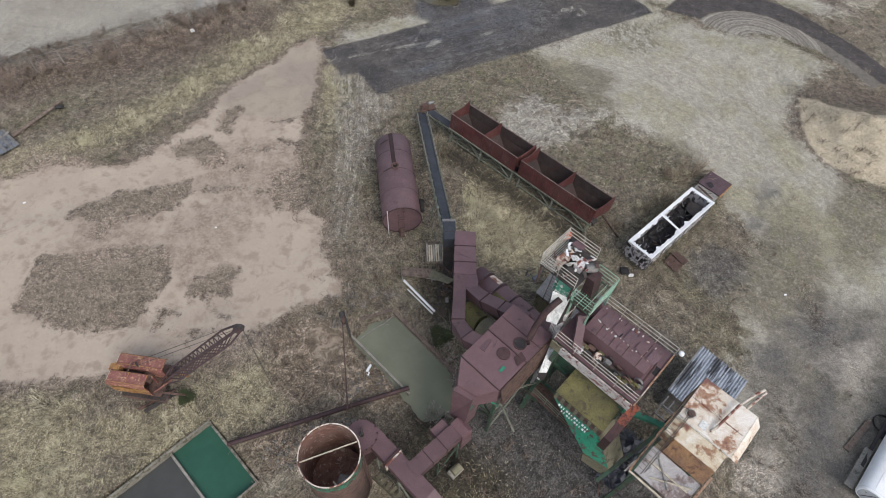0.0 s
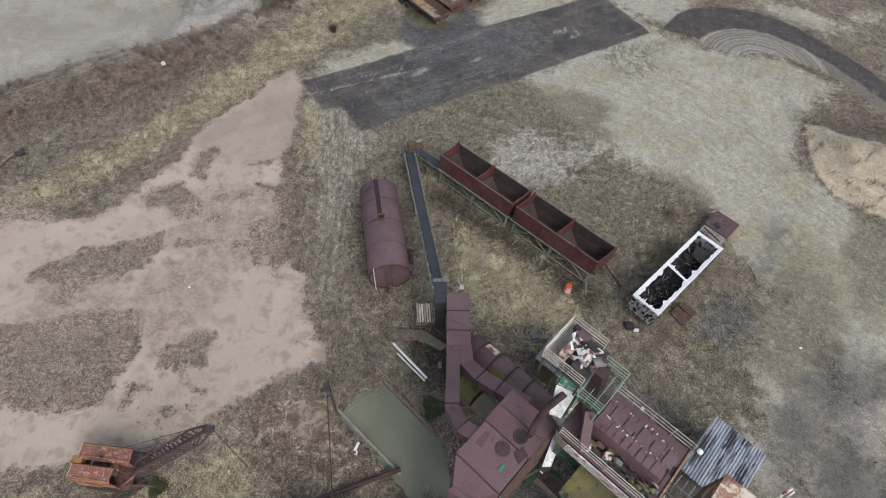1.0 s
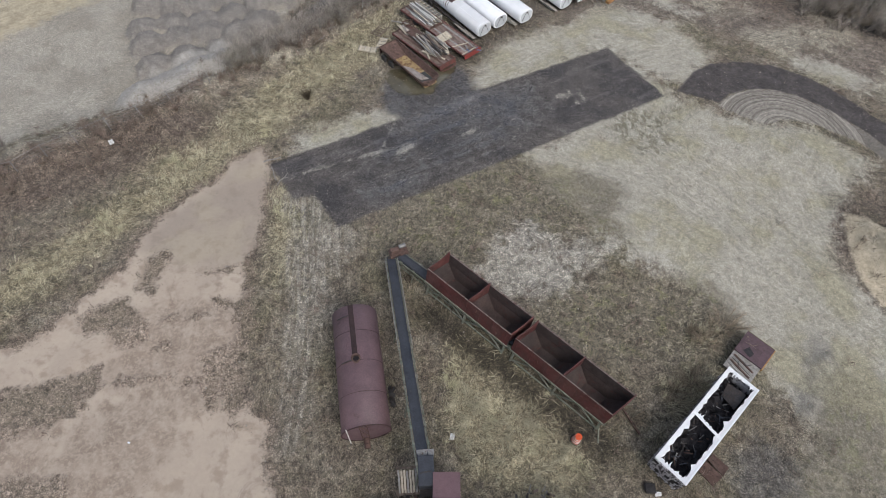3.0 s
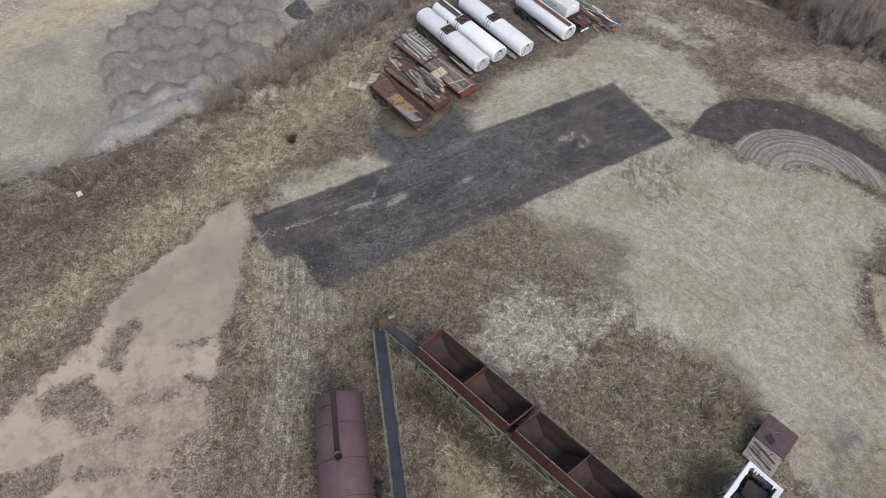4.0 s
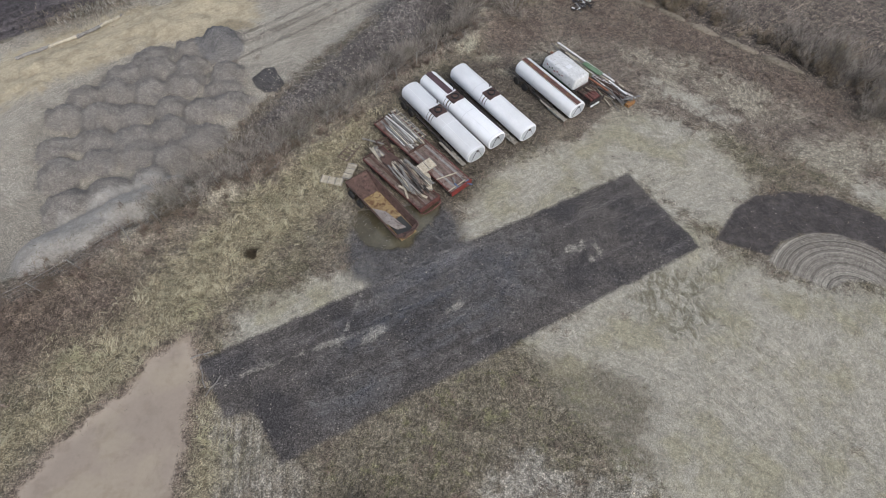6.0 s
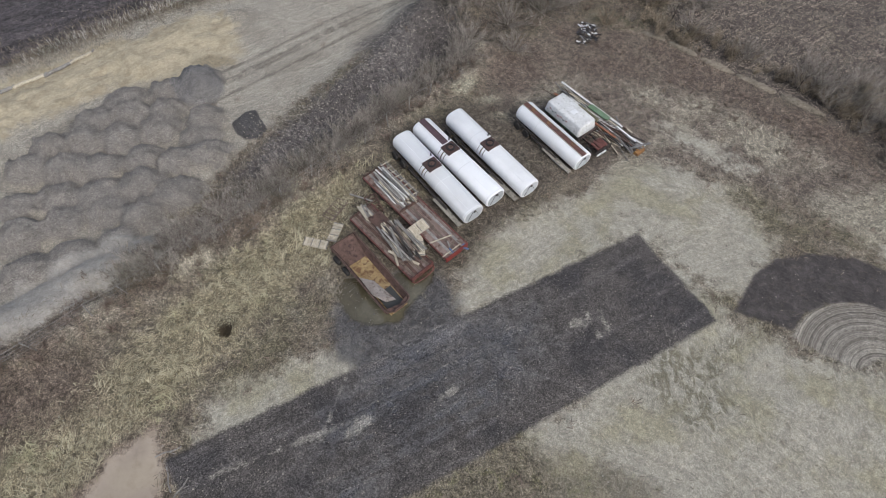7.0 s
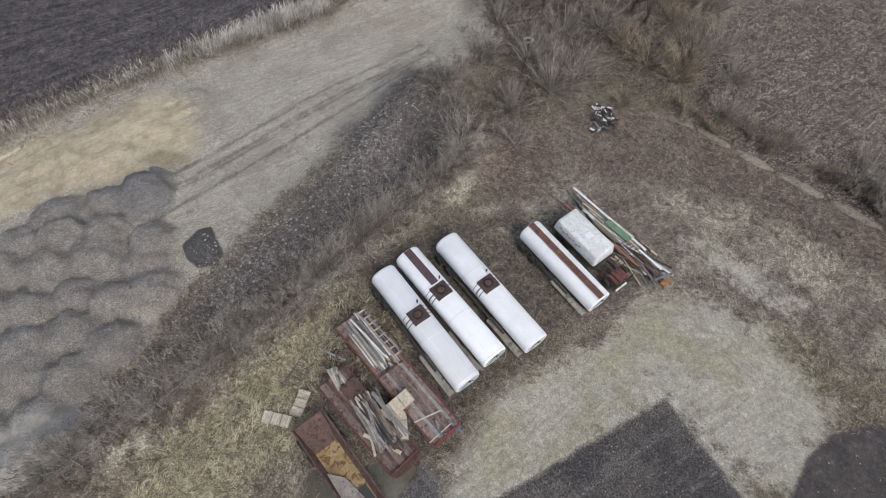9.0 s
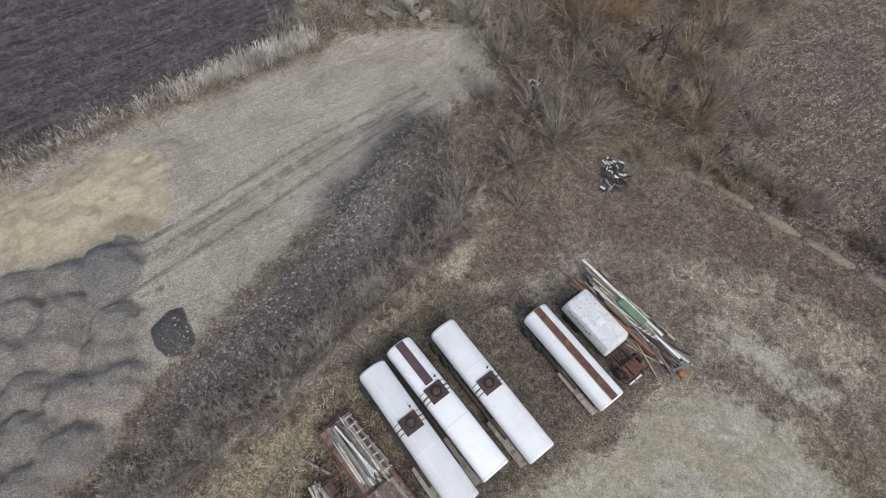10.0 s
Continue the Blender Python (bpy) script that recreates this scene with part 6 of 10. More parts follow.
railing(tower, [(5.6, -0.1, DECK), (5.6, 0.7, DECK)], 1.05, white_rail, 2)
cover = part("screen_cover", loft(bmesh.new(), [[(0.9, 0.95, DECK), (5.0, 0.95, DECK), (5.0, 3.1, DECK), (0.9, 3.1, DECK)], [(0.9, 1.15, DECK + 1.1), (5.0, 1.15, DECK + 1.1), (5.0, 2.95, DECK + 1.1), (0.9, 2.95, DECK + 1.1)], [(0.95, 1.7, DECK + 1.75), (4.9, 1.7, DECK + 1.45), (4.9, 2.85, DECK + 1.4), (0.95, 2.85, DECK + 1.7)]]), maroon, tower, "ribbed maroon screen cover")
for k in range(9):
    u = 1.2 + 0.45 * k
    z = DECK + 1.76 - 0.075 * (u - 0.95)
    part("rib", prism(bmesh.new(), [(u, 1.14, DECK + 1.12), (u, 1.7, z), (u, 2.86, z - 0.04), (u, 2.96, DECK + 1.12)], (0.05, 0, 0)), maroon_dark if k % 2 else maroon, cover)
# black block as the hatch's dark inside
part("open_hatch", box(bmesh.new(), 2.55, 2.8, 1.75, 2.05, DECK + 1.58, DECK + 1.66), char_hole_black, cover)
rr = random.Random(3)
for k in range(34):
    u, v = rr.uniform(1.1, 4.8), rr.choice((1.62, 1.72, 2.7, 2.8, 1.7, 2.2))
    w = rr.uniform(0.04, 0.13)
    part("bare_fleck", rough_up(box(bmesh.new(), u, u + w, v, v + rr.uniform(0.03, 0.09), DECK + 1.6 - 0.075 * (u - 0.95), DECK + 1.78 - 0.075 * (u - 0.95)), 0.015, rr), white_stained if k % 2 else white_rust, cover)
for k in range(5):
    u = 1.35 + 0.8 * k
    part("lid_plate", prism(bmesh.new(), [(u, 1.75 + 0.1 * (k % 2), DECK + 1.8 - 0.075 * (u - 0.95)), (u + 0.55, 1.72, DECK + 1.8 - 0.075 * (u - 0.4)), (u + 0.6, 2.5, DECK + 1.8 - 0.075 * (u - 0.35)), (u + 0.05, 2.62 - 0.15 * (k % 2), DECK + 1.79 - 0.075 * (u - 0.9))], (0, 0, 0.02)), maroon if k % 2 else maroon_tank, cover)
part("cover_flange", hose(bmesh.new(), [(5.05, 1.0, DECK + 0.1), (5.2, 1.2, DECK + 0.5), (5.2, 2.0, DECK + 0.75), (5.15, 2.6, DECK + 0.5), (5.05, 2.95, DECK + 0.1)], 0.06), maroon_dark, tower)
part("deck_grime", box(bmesh.new(), 0.75, 5.0, 0.12, 1.0, DECK + 0.003, DECK + 0.02), dark_steel, tower, "oily dark deck strip")
for k in range(46):
    u, v = rr.uniform(0.8, 5.1), rr.uniform(0.15, 1.0)
    s = rr.uniform(0.12, 0.3)
    kind = (dark_steel, rust, grey_steel, olive, dark_steel)[k % 5]
    if k % 3 == 0:
        part("wheel_hub", tube(bmesh.new(), (u, v, DECK + 0.3), (u, v + 0.12, DECK + 0.3), s, 14, wall=0.06), kind, tower)
    else:
        part("gear_box", soften(box(bmesh.new(), u, u + s * 1.6, v, v + s, DECK, DECK + s * 1.3), 0.02, 1), kind, tower)
part("white_drum", tube(bmesh.new(), (2.5, 0.55, DECK), (2.5, 0.55, DECK + 0.5), 0.24, 14), white_rust, tower, "rust-white round housing")
part("white_cap", tube(bmesh.new(), (1.5, 0.25, DECK), (1.5, 0.25, DECK + 0.35), 0.14, 12), white_tank, tower)
bar("cross_chute", (0.4, 1.4, DECK + 1.6), (1.3, 0.1, DECK + 0.2), 0.5, maroon, tower, 0.4)
bar("cross_chute", (1.0, 2.7, DECK + 1.6), (0.2, 1.6, DECK + 0.5), 0.55, maroon, tower, 0.35)
part("lamp_globe", lathe(bmesh.new(), [(-0.16, 0.04), (-0.12, 0.13), (0, 0.17), (0.12, 0.13), (0.16, 0.04)], Matrix.Translation((5.85, 3.9, DECK + 0.9)), 14), white_tank, tower, "white round lamp globe", True)
rod("lamp_arm", (5.6, 3.95, DECK + 0.4), (5.8, 3.92, DECK + 0.85), 0.03, grey_steel, tower)
part("front_fascia", box(bmesh.new(), 0.55, 5.55, -0.28, -0.2, DECK - 0.95, DECK - 0.1), white_peel, tower, "white fascia peeling to red")
part("fascia_end", box(bmesh.new(), -0.15, 0.55, -0.28, -0.2, DECK - 0.95, DECK - 0.1), olive_tan, tower)
part("upper_wall", box(bmesh.new(), 0.4, 5.1, 0.3, 0.36, 7.0, DECK - 0.3), green_steel, tower)
part("mid_roof", prism(bmesh.new(), [(1.8, 0.3, 8.35), (5.2, 0.3, 8.35), (5.3, -1.45, 7.45), (1.75, -1.45, 7.45)], (0, 0, 0.05)), olive, tower, "mossy olive roof sheet")
for k in range(14):
    u = 1.8 + 0.25 * k
    part("skirt_strip", box(bmesh.new(), u, u + 0.21, -1.53, -1.48, 6.75, 7.46), rust if k % 2 else olive_tan, tower)
part("hopper_face", prism(bmesh.new(), [(1.75, -1.5, 6.75), (5.25, -1.5, 6.75), (6.9, -1.75, 4.4), (5.2, -2.2, 4.75)], (0, 0.04, 0.02)), green, tower, "green hopper side with worn white lettering")
for row, (z, n, u0) in enumerate(((6.5, 12, 2.3), (6.22, 10, 2.65))):
    for k in range(n):
        v = -1.53 - 0.35 * (6.75 - z)
        w, h = 0.13 - 0.04 * ((k * 7 + row) % 3), 0.13 + 0.05 * ((k * 5 + row) % 3 == 0)
        part("lettering_bar", prism(bmesh.new(), [(u0 + 0.2 * k, v, z), (u0 + 0.2 * k + w, v, z), (u0 + 0.2 * k + w, v + 0.05, z + h), (u0 + 0.2 * k, v + 0.05, z + h)], (0, -0.03, 0.012)), white_tank, tower)
part("hopper_end", prism(bmesh.new(), [(5.25, -1.5, 6.75), (5.3, 0.2, 6.75), (7.1, -0.4, 4.4), (6.9, -1.75, 4.4)], (0.04, 0, 0)), olive_tan, tower)
part("hopper_back", prism(bmesh.new(), [(1.75, 0.2, 6.75), (5.3, 0.2, 6.75), (6.7, -0.2, 4.4), (6.2, -0.2, 4.4)], (0, 0.04, 0)), green_steel, tower)
part("hopper_chute", loft(bmesh.new(), [[(5.4, -2.1, 3.2), (6.9, -1.9, 3.2), (7.1, -0.6, 3.2), (5.6, -0.6, 3.2)], [(5.2, -2.2, 4.6), (6.9, -1.75, 4.4), (7.1, -0.4, 4.4), (5.4, -0.4, 4.6)]]), olive_tan, tower)
part("mixer_body", box(bmesh.new(), 1.5, 5.0, 0.5, 3.4, 4.0, 6.7), green_steel, tower)
part("red_panel", prism(bmesh.new(), [(5.5, 0.25, 9.6), (6.0, 0.25, 9.6), (6.0, -0.75, 8.4), (5.5, -0.75, 8.4)], (0, 0.03, 0.04)), rust_scarlet, tower, "red-rusted sloping panel")
part("dark_panel", prism(bmesh.new(), [(5.5, -0.78, 8.38), (6.0, -0.78, 8.38), (6.0, -1.6, 7.4), (5.5, -1.6, 7.4)], (0, 0.03, 0.04)), maroon_dark, tower)
part("red_panel_low", prism(bmesh.new(), [(5.5, -1.6, 7.4), (6.0, -1.6, 7.4), (6.0, -1.7, 5.9), (5.5, -1.7, 5.9)], (0, 0.04, 0)), maroon_dark, tower)
railing(tower, [(0.4, -1.4, 4.5), (2.6, -1.5, 4.5), (4.6, -1.5, 4.5)], 1.0, frame_green, 3)
part("low_walk", box(bmesh.new(), 0.3, 4.7, -1.5, -0.4, 4.4, 4.5), rust, tower)
bar("strut", (0.0, -1.0, 0.0), (0.35, -0.1, 9.2), 0.3, green_steel, tower)
bar("out_beam", (5.3, 0.6, 7.4), (7.9, 1.6, 7.4), 0.3, green, tower, 0.3)
bar("out_beam", (6.9, -2.3, 3.0), (7.7, 1.0, 7.6), 0.22, green_steel, tower)
part("elevator_leg", loft(bmesh.new(), [[(-1.0, 0.9, 0), (-0.3, 0.9, 0), (-0.3, 1.9, 0), (-1.0, 1.9, 0)], [(-1.0, 0.9, 11.4), (-0.3, 0.9, 11.4), (-0.3, 1.9, 11.4), (-1.0, 1.9, 11.4)]]), white_peel, tower, "white bucket-elevator casing")
part("white_chute", prism(bmesh.new(), [(-1.1, 0.2, 10.7), (-0.5, 0.48, 10.7), (-0.6, 1.17, 12.75), (-1.62, 0.87, 12.75)], (0, 0.08, 0.02)), white_stained, tower, "dirty white sloping chute")
part("chute_side", prism(bmesh.new(), [(-0.5, 0.48, 10.7), (-0.3, 1.5, 10.7), (-0.45, 1.9, 12.6), (-0.6, 1.17, 12.75)], (0.05, 0, 0)), dark_steel, tower)
part("green_head", prism(bmesh.new(), [(-1.75, 1.0, 12.7), (-0.45, 1.25, 12.75), (-0.55, 1.3, 13.95), (-1.8, 1.05, 13.95)], (0, 0.06, 0)), green_peel, tower, "green and white peeling head panel")
part("hanging_panel", prism(bmesh.new(), [(-0.45, 0.7, 8.3), (0.15, 0.5, 8.3), (0.62, -1.0, 7.7), (0.25, -1.35, 7.7)], (0, 0, 0.06)), white_stained, tower, "dirty pale panel hanging below the hood")
part("panel_front", prism(bmesh.new(), [(0.62, -1.0, 7.7), (0.25, -1.35, 7.7), (0.25, -1.4, 6.6), (0.62, -1.05, 6.6)], (0.03, 0.03, 0)), dark_steel, tower)
part("sight_window", box(bmesh.new(), 0.3, 0.5, -1.44, -1.41, 7.0, 7.2), white_tank, tower)
UP = 14.0
part("upper_deck", box(bmesh.new(), -3.0, -0.55, 1.05, 3.65, UP - 0.05, UP), dark_steel, tower, "dark worn grating deck")
for k in range(9):
    bar("deck_slat", (-2.95 + 0.11 * k, 1.1, UP + 0.02), (-2.95 + 0.11 * k, 3.6, UP + 0.02), 0.05, white_rail, tower, 0.03)
railing(tower, [(-0.6, 1.1, UP), (-3.0, 1.1, UP), (-3.0, 3.65, UP), (-0.9, 3.65, UP)], 1.1, white_rail, 4)
for u, v in ((-2.9, 1.15), (-0.7, 1.15), (-2.9, 3.55), (-0.7, 3.55)):
    bar("column", (u, v, 12.2), (u, v, UP - 0.05), 0.1, rust, tower)
part("head_motor", soften(box(bmesh.new(), -1.5, -0.95, 2.1, 2.9, UP, UP + 0.55), 0.1, 2), white_peel, tower, "rust-white motor housing")
part("motor_top", prism(bmesh.new(), [(-2.4, 3.0, UP + 0.7), (-1.7, 2.9, UP + 0.8), (-1.6, 3.4, UP + 0.8), (-2.3, 3.5, UP + 0.7)], (0, 0, 0.04)), maroon, tower)
part("belt_guard", rough_up(box(bmesh.new(), -2.35, -1.95, 1.6, 2.7, UP, UP + 0.7), 0.06, random.Random(4)), white_rust, tower, "bent rusty white belt guard")
part("gear_case", soften(box(bmesh.new(), -1.6, -1.2, 1.5, 1.9, UP, UP + 0.5), 0.05), dark_steel, tower)
part("motor", tube(bmesh.new(), (-0.85, 2.4, UP + 0.45), (-0.45, 2.9, UP + 0.45), 0.26, 14), grey_steel, tower, "grey motor drum")
for k in range(52):
    a = Vector((rr.uniform(-2.5, -0.6), rr.uniform(1.4, 3.4), UP + rr.uniform(0.1, 0.95)))
    b = a + Vector((rr.uniform(-0.4, 0.4), rr.uniform(-0.4, 0.4), rr.uniform(-0.25, 0.25)))
    bar("loose_sheet", a, b, rr.uniform(0.05, 0.24), (white_stained, dark_steel, white_peel, white_tank, char_hole_black, rust, dark_steel, white_stained)[k % 8], tower, 0.03)
GREEN_UP = 13.0
for k in range(10):
    bar("deck_bar", (-0.5 + 0.15 * k, 1.05, GREEN_UP - 0.02), (-0.5 + 0.15 * k, 3.4, GREEN_UP - 0.02), 0.04, green_steel if k % 3 else green_rail, tower, 0.04)
for v in (1.05, 2.2, 3.4):
    bar("deck_joist", (-0.5, v, GREEN_UP - 0.1), (0.85, v, GREEN_UP - 0.1), 0.08, green_steel, tower)
railing(tower, [(-0.5, 1.05, GREEN_UP), (0.85, 1.05, GREEN_UP), (0.85, 3.4, GREEN_UP), (-0.5, 3.4, GREEN_UP)], 1.2, green_rail, 4)
part("side_chute", loft(bmesh.new(), [[(-0.4, 1.9, 11.2), (0.5, 1.9, 11.2), (0.5, 2.7, 11.2), (-0.4, 2.7, 11.2)], [(-0.5, 2.1, 14.3), (0.0, 2.1, 14.3), (0.0, 2.9, 14.3), (-0.5, 2.9, 14.3)]]), maroon_dark, tower)
for u, v in ((-0.4, 1.1), (0.8, 1.1), (0.8, 3.35)):
    bar("column", (u, v, DECK), (u, v, GREEN_UP), 0.1, green_rail, tower)
ladder(tower, (-1.9, 1.0, 11.0), (-1.75, 1.0, 15.0), 0.4, dark_steel, (1, 0, 0), 0.3)

for a, b in (((-3.4, -4.1, 3.3), (-0.7, 0.3, 6.5)), ((-0.7, -4.1, 3.3), (-0.7, -1.9, 6.5)), ((-0.7, -1.9, 6.5), (-0.7, 0.3, 3.3)), ((-3.4, -4.1, 6.5), (-0.7, -4.1, 3.3)), ((-0.4, -4.2, 6.9), (1.2, -4.2, 4.4)), ((-0.5, -3.2, 6.6), (0.2, -0.6, 4.6)), ((-0.5, -4.2, 5.2), (-0.5, 0.2, 5.2))):
    bar("lattice_bar", a, b, 0.1, green_steel if a[0] < -0.6 else frame_green, hood)
bar("green_stay", (-1.5, -4.5, 6.3), (-0.4, -4.2, 5.9), 0.12, green, hood)
tarps = thing("tarp_heap", *(pw(7.3, 0.7)[:2]), gz(*(pw(7.3, 0.7)[:2])), P_TURN, "crumpled blue-black tarps and broken boards under the tower", "tarp heap")
for k in range(9):
    r = random.Random(k + 300)
    bm = bmesh.new()
    bmesh.ops.create_grid(bm, x_segments=6, y_segments=6, size=0.75)
    for v in bm.verts:
        v.co = Vector((v.co.x + r.uniform(-0.12, 0.12), v.co.y + r.uniform(-0.12, 0.12), 0.35 + 0.12 * k + r.uniform(-0.28, 0.28)))
    bmesh.ops.translate(bm, verts=bm.verts[:], vec=(r.uniform(-0.5, 0.4), r.uniform(-1.5, 1.5), 0))
    bmesh.ops.solidify(bm, geom=bm.faces[:], thickness=0.02)
    part("tarp", bm, tarp_black, tarps)
for k in range(14):
    r = random.Random(k + 330)
    a = Vector((r.uniform(-0.9, 0.9), r.uniform(-2.4, 2.4), r.uniform(0.1, 1.4)))
    bar("board", a, a + Vector((r.uniform(-0.8, 0.8), r.uniform(-1.2, 1.2), r.uniform(-0.3, 0.3))), r.uniform(0.06, 0.2), (wood_grey, dark_steel, rust, wood_brown)[k % 4], tarps, 0.05)
scrap = thing("steel_scrap", 0.2, 23.6, gz(0.2, 23.6), 30, "dark rusty steel scrap and boards beside the duct", "scrap heap")
for k in range(26):
    r = random.Random(k + 360)
    a = Vector((r.gauss(-0.4, 0.7), r.gauss(0.4, 1.1), r.uniform(0.05, 0.7)))
    bar("scrap_piece", a, a + Vector((r.uniform(-0.9, 0.9), r.uniform(-0.9, 0.9), r.uniform(-0.2, 0.3))), r.uniform(0.05, 0.25), (rust, dark_steel, wood_grey, maroon_dark, dark_steel)[k % 5], scrap, 0.06)

# ---------------------------------------------------------------- blower, lower ducts, open tank
blower = thing("blower", -4.9, 10.1, 0, -42, "maroon blower casing with a long square duct", "blower")
part("scroll", lathe(bmesh.new(), [(-0.02, 0.5), (0, 1.0), (1.1, 1.0), (1.12, 0.5)], Matrix.Translation((0, 0, 2.9)) @ Matrix.Rotation(radians(-90), 4, "Y"), 32), maroon, blower)
part("outlet_duct", duct_run(bmesh.new(), [(0.0, 0.5, 3.4), (3.0, 0.45, 3.45), (5.6, 0.4, 3.5), (6.6, 0.4, 3.1), (7.2, 0.4, 2.2)], 1.15, 1.0), maroon, blower)
part("flange", duct_run(bmesh.new(), [(2.5, 0.45, 3.44), (2.6, 0.45, 3.44)], 1.4, 1.2), white_rust, blower, "chipped pale flange")
part("flange", duct_run(bmesh.new(), [(2.3, 0.45, 3.44), (2.38, 0.45, 3.44)], 1.4, 1.2), maroon_dark, blower)
part("hub", tube(bmesh.new(), (0, 0, 4.02), (0, 0, 4.3), 0.16, 12), dark_steel, blower)
part("lever", hose(bmesh.new(), [(-0.3, 0.3, 4.0), (-0.2, 0.2, 4.5), (0.1, 0.0, 4.4)], 0.05), dark_steel, blower)
for k in range(14):
    a = k * 0.45
    part("stud", box(bmesh.new(), 1.0 * math.cos(a) - 0.03, 1.0 * math.cos(a) + 0.05, 1.0 * math.sin(a) - 0.03, 1.0 * math.sin(a) + 0.05, 3.9, 4.08), maroon_dark, blower)
part("pedestal", box(bmesh.new(), -0.8, 0.8, -0.8, 0.8, 0, 2.9), maroon_dark, blower)
for u in (1.6, 3.6, 5.4):
    for v in (-0.2, 1.0):
        bar("leg", (u, v, -0.1), (u, v, 2.95), 0.12, frame_green, blower)
    bar("tie", (u, -0.2, 1.5), (u, 1.0, 1.5), 0.1, frame_green, blower)
bar("brace", (1.6, -0.2, 0.4), (3.6, -0.2, 2.8), 0.09, frame_green, blower)
bar("brace", (3.6, -0.2, 2.8), (5.4, -0.2, 0.4), 0.09, frame_green, blower)
for k in range(5):
    bar("stair_tread", (2.0 + 0.5 * k, -0.9, 0.5 + 0.35 * k), (2.0 + 0.5 * k, -0.3, 0.5 + 0.35 * k), 0.2, olive_tan, blower, 0.04)
bar("stair_side", (1.7, -0.92, 0.3), (4.4, -0.92, 2.2), 0.06, olive_tan, blower, 0.18)

cross = thing("cross_duct", -1.3, 8.2, 0, 44, "maroon square cross duct on a green stand", "duct")
part("run", duct_run(bmesh.new(), [(-0.3, 0, 3.55), (1.2, 0, 3.55), (3.6, 0, 3.55)], 1.05, 0.95), maroon, cross)
part("end_drop", loft(bmesh.new(), [[(3.5, -0.62, 1.2), (4.5, -0.62, 1.2), (4.5, 0.62, 1.2), (3.5, 0.62, 1.2)], [(3.5, -0.62, 3.9), (4.4, -0.62, 3.9), (4.4, 0.62, 3.9), (3.5, 0.62, 3.9)], [(3.5, -0.55, 4.1), (4.1, -0.55, 4.1), (4.1, 0.55, 4.1), (3.5, 0.55, 4.1)]]), maroon, cross)
part("side_box", box(bmesh.new(), 2.3, 3.4, 0.55, 1.2, 2.9, 3.8), maroon, cross)
for u in (1.0, 2.2):
    part("seam", duct_run(bmesh.new(), [(u, 0, 3.55), (u + 0.07, 0, 3.55)], 1.12, 1.02), maroon_dark, cross)
for u in (1.4, 3.2):
    for v in (-0.6, 0.6):
        bar("leg", (u, v, -0.1), (u, v, 3.1), 0.1, green_steel, cross)
bar("brace", (1.4, -0.6, 0.4), (3.2, -0.6, 2.9), 0.08, green_steel, cross)
part("motor", tube(bmesh.new(), (2.2, -1.3, 0.6), (2.9, -1.3, 0.6), 0.3, 12), olive_tan, cross)
part("motor_base", box(bmesh.new(), 2.0, 3.0, -1.6, -1.0, 0, 0.32), concrete, cross)

silo = thing("open_tank", -6.1, 7.75, 0, 0, "tall open rusty tank with a peeling green band", "open tank")
up = Matrix.Rotation(radians(-90), 4, "Y")
part("wall", tube(bmesh.new(), (0, 0, 0), (0, 0, 8.0), 1.76, 56, wall=0.05), rust, silo, "rust-brown plate wall", True)
part("band", tube(bmesh.new(), (0, 0, 6.9), (0, 0, 7.85), 1.775, 56, wall=0.012), green_band, silo, "peeling green band")
part("rim", tube(bmesh.new(), (0, 0, 7.94), (0, 0, 8.04), 1.79, 56, wall=0.07), white_rust, silo, "pale rusted rim")
part("liner", tube(bmesh.new(), (0, 0, 3.1), (0, 0, 7.9), 1.708, 56, wall=0.012), rust_flake, silo, "flaking rust-brown lining")
part("floor", tube(bmesh.new(), (0, 0, 3.0), (0, 0, 3.1), 1.7, 40), rust_flake, silo, "flaked rust on the tank floor")
bar("cross_bar", (-1.7, -0.45, 7.75), (1.5, 0.85, 7.85), 0.07, wood_pale, silo)
part("grating", prism(bmesh.new(), [(0.3, -1.5, 6.2), (1.2, -1.2, 6.2), (1.35, -0.7, 6.2), (0.5, -0.6, 6.2)], (0, 0, 0.05)), wood_grey, silo)
bar("stay", (0.2, -1.1, 6.4), (0.7, -1.6, 7.2), 0.1, wood_pale, silo)
ladder(silo, (1.85, 0.1, 0), (1.85, 0.1, 7.6), 0.4, rust, (0, 1, 0))


# ---------------------------------------------------------------- rusted silo, sheds
mix = thing("storage_silo", *(pw(7.8, 4.7)[:2]), 0, P_TURN, "square storage silo with rust-eaten white roof and ladder", "silo")
part("body", loft(bmesh.new(), [[(0.5, -2.6, 3.2), (2.6, -2.6, 3.2), (2.6, -0.6, 3.2), (0.5, -0.6, 3.2)], [(0, -3.2, 6.2), (3.2, -3.2, 6.2), (3.2, 0, 6.2), (0, 0, 6.2)], [(0, -3.2, 9.4), (3.2, -3.2, 9.4), (3.2, 0, 9.4), (0, 0, 9.4)]]), silo_rust_low, mix)
part("roof", soften(box(bmesh.new(), -0.05, 3.3, -3.2, 0.05, 9.41, 9.5), 0.02, 1), silo_rust, mix, "white roof plate eaten by rust")
part("roof_edge", prism(bmesh.new(), [(3.3, -3.2, 9.48), (3.3, 0.05, 9.48), (3.75, -0.15, 9.0), (3.75, -3.0, 9.0)], (0, 0, 0.04)), silo_rust, mix)
part("low_roof", prism(bmesh.new(), [(-0.05, -3.2, 9.44), (3.1, -3.2, 9.44), (3.1, -4.3, 9.1), (-0.05, -4.3, 9.1)], (0, 0, 0.05)), silo_rust_low, mix)
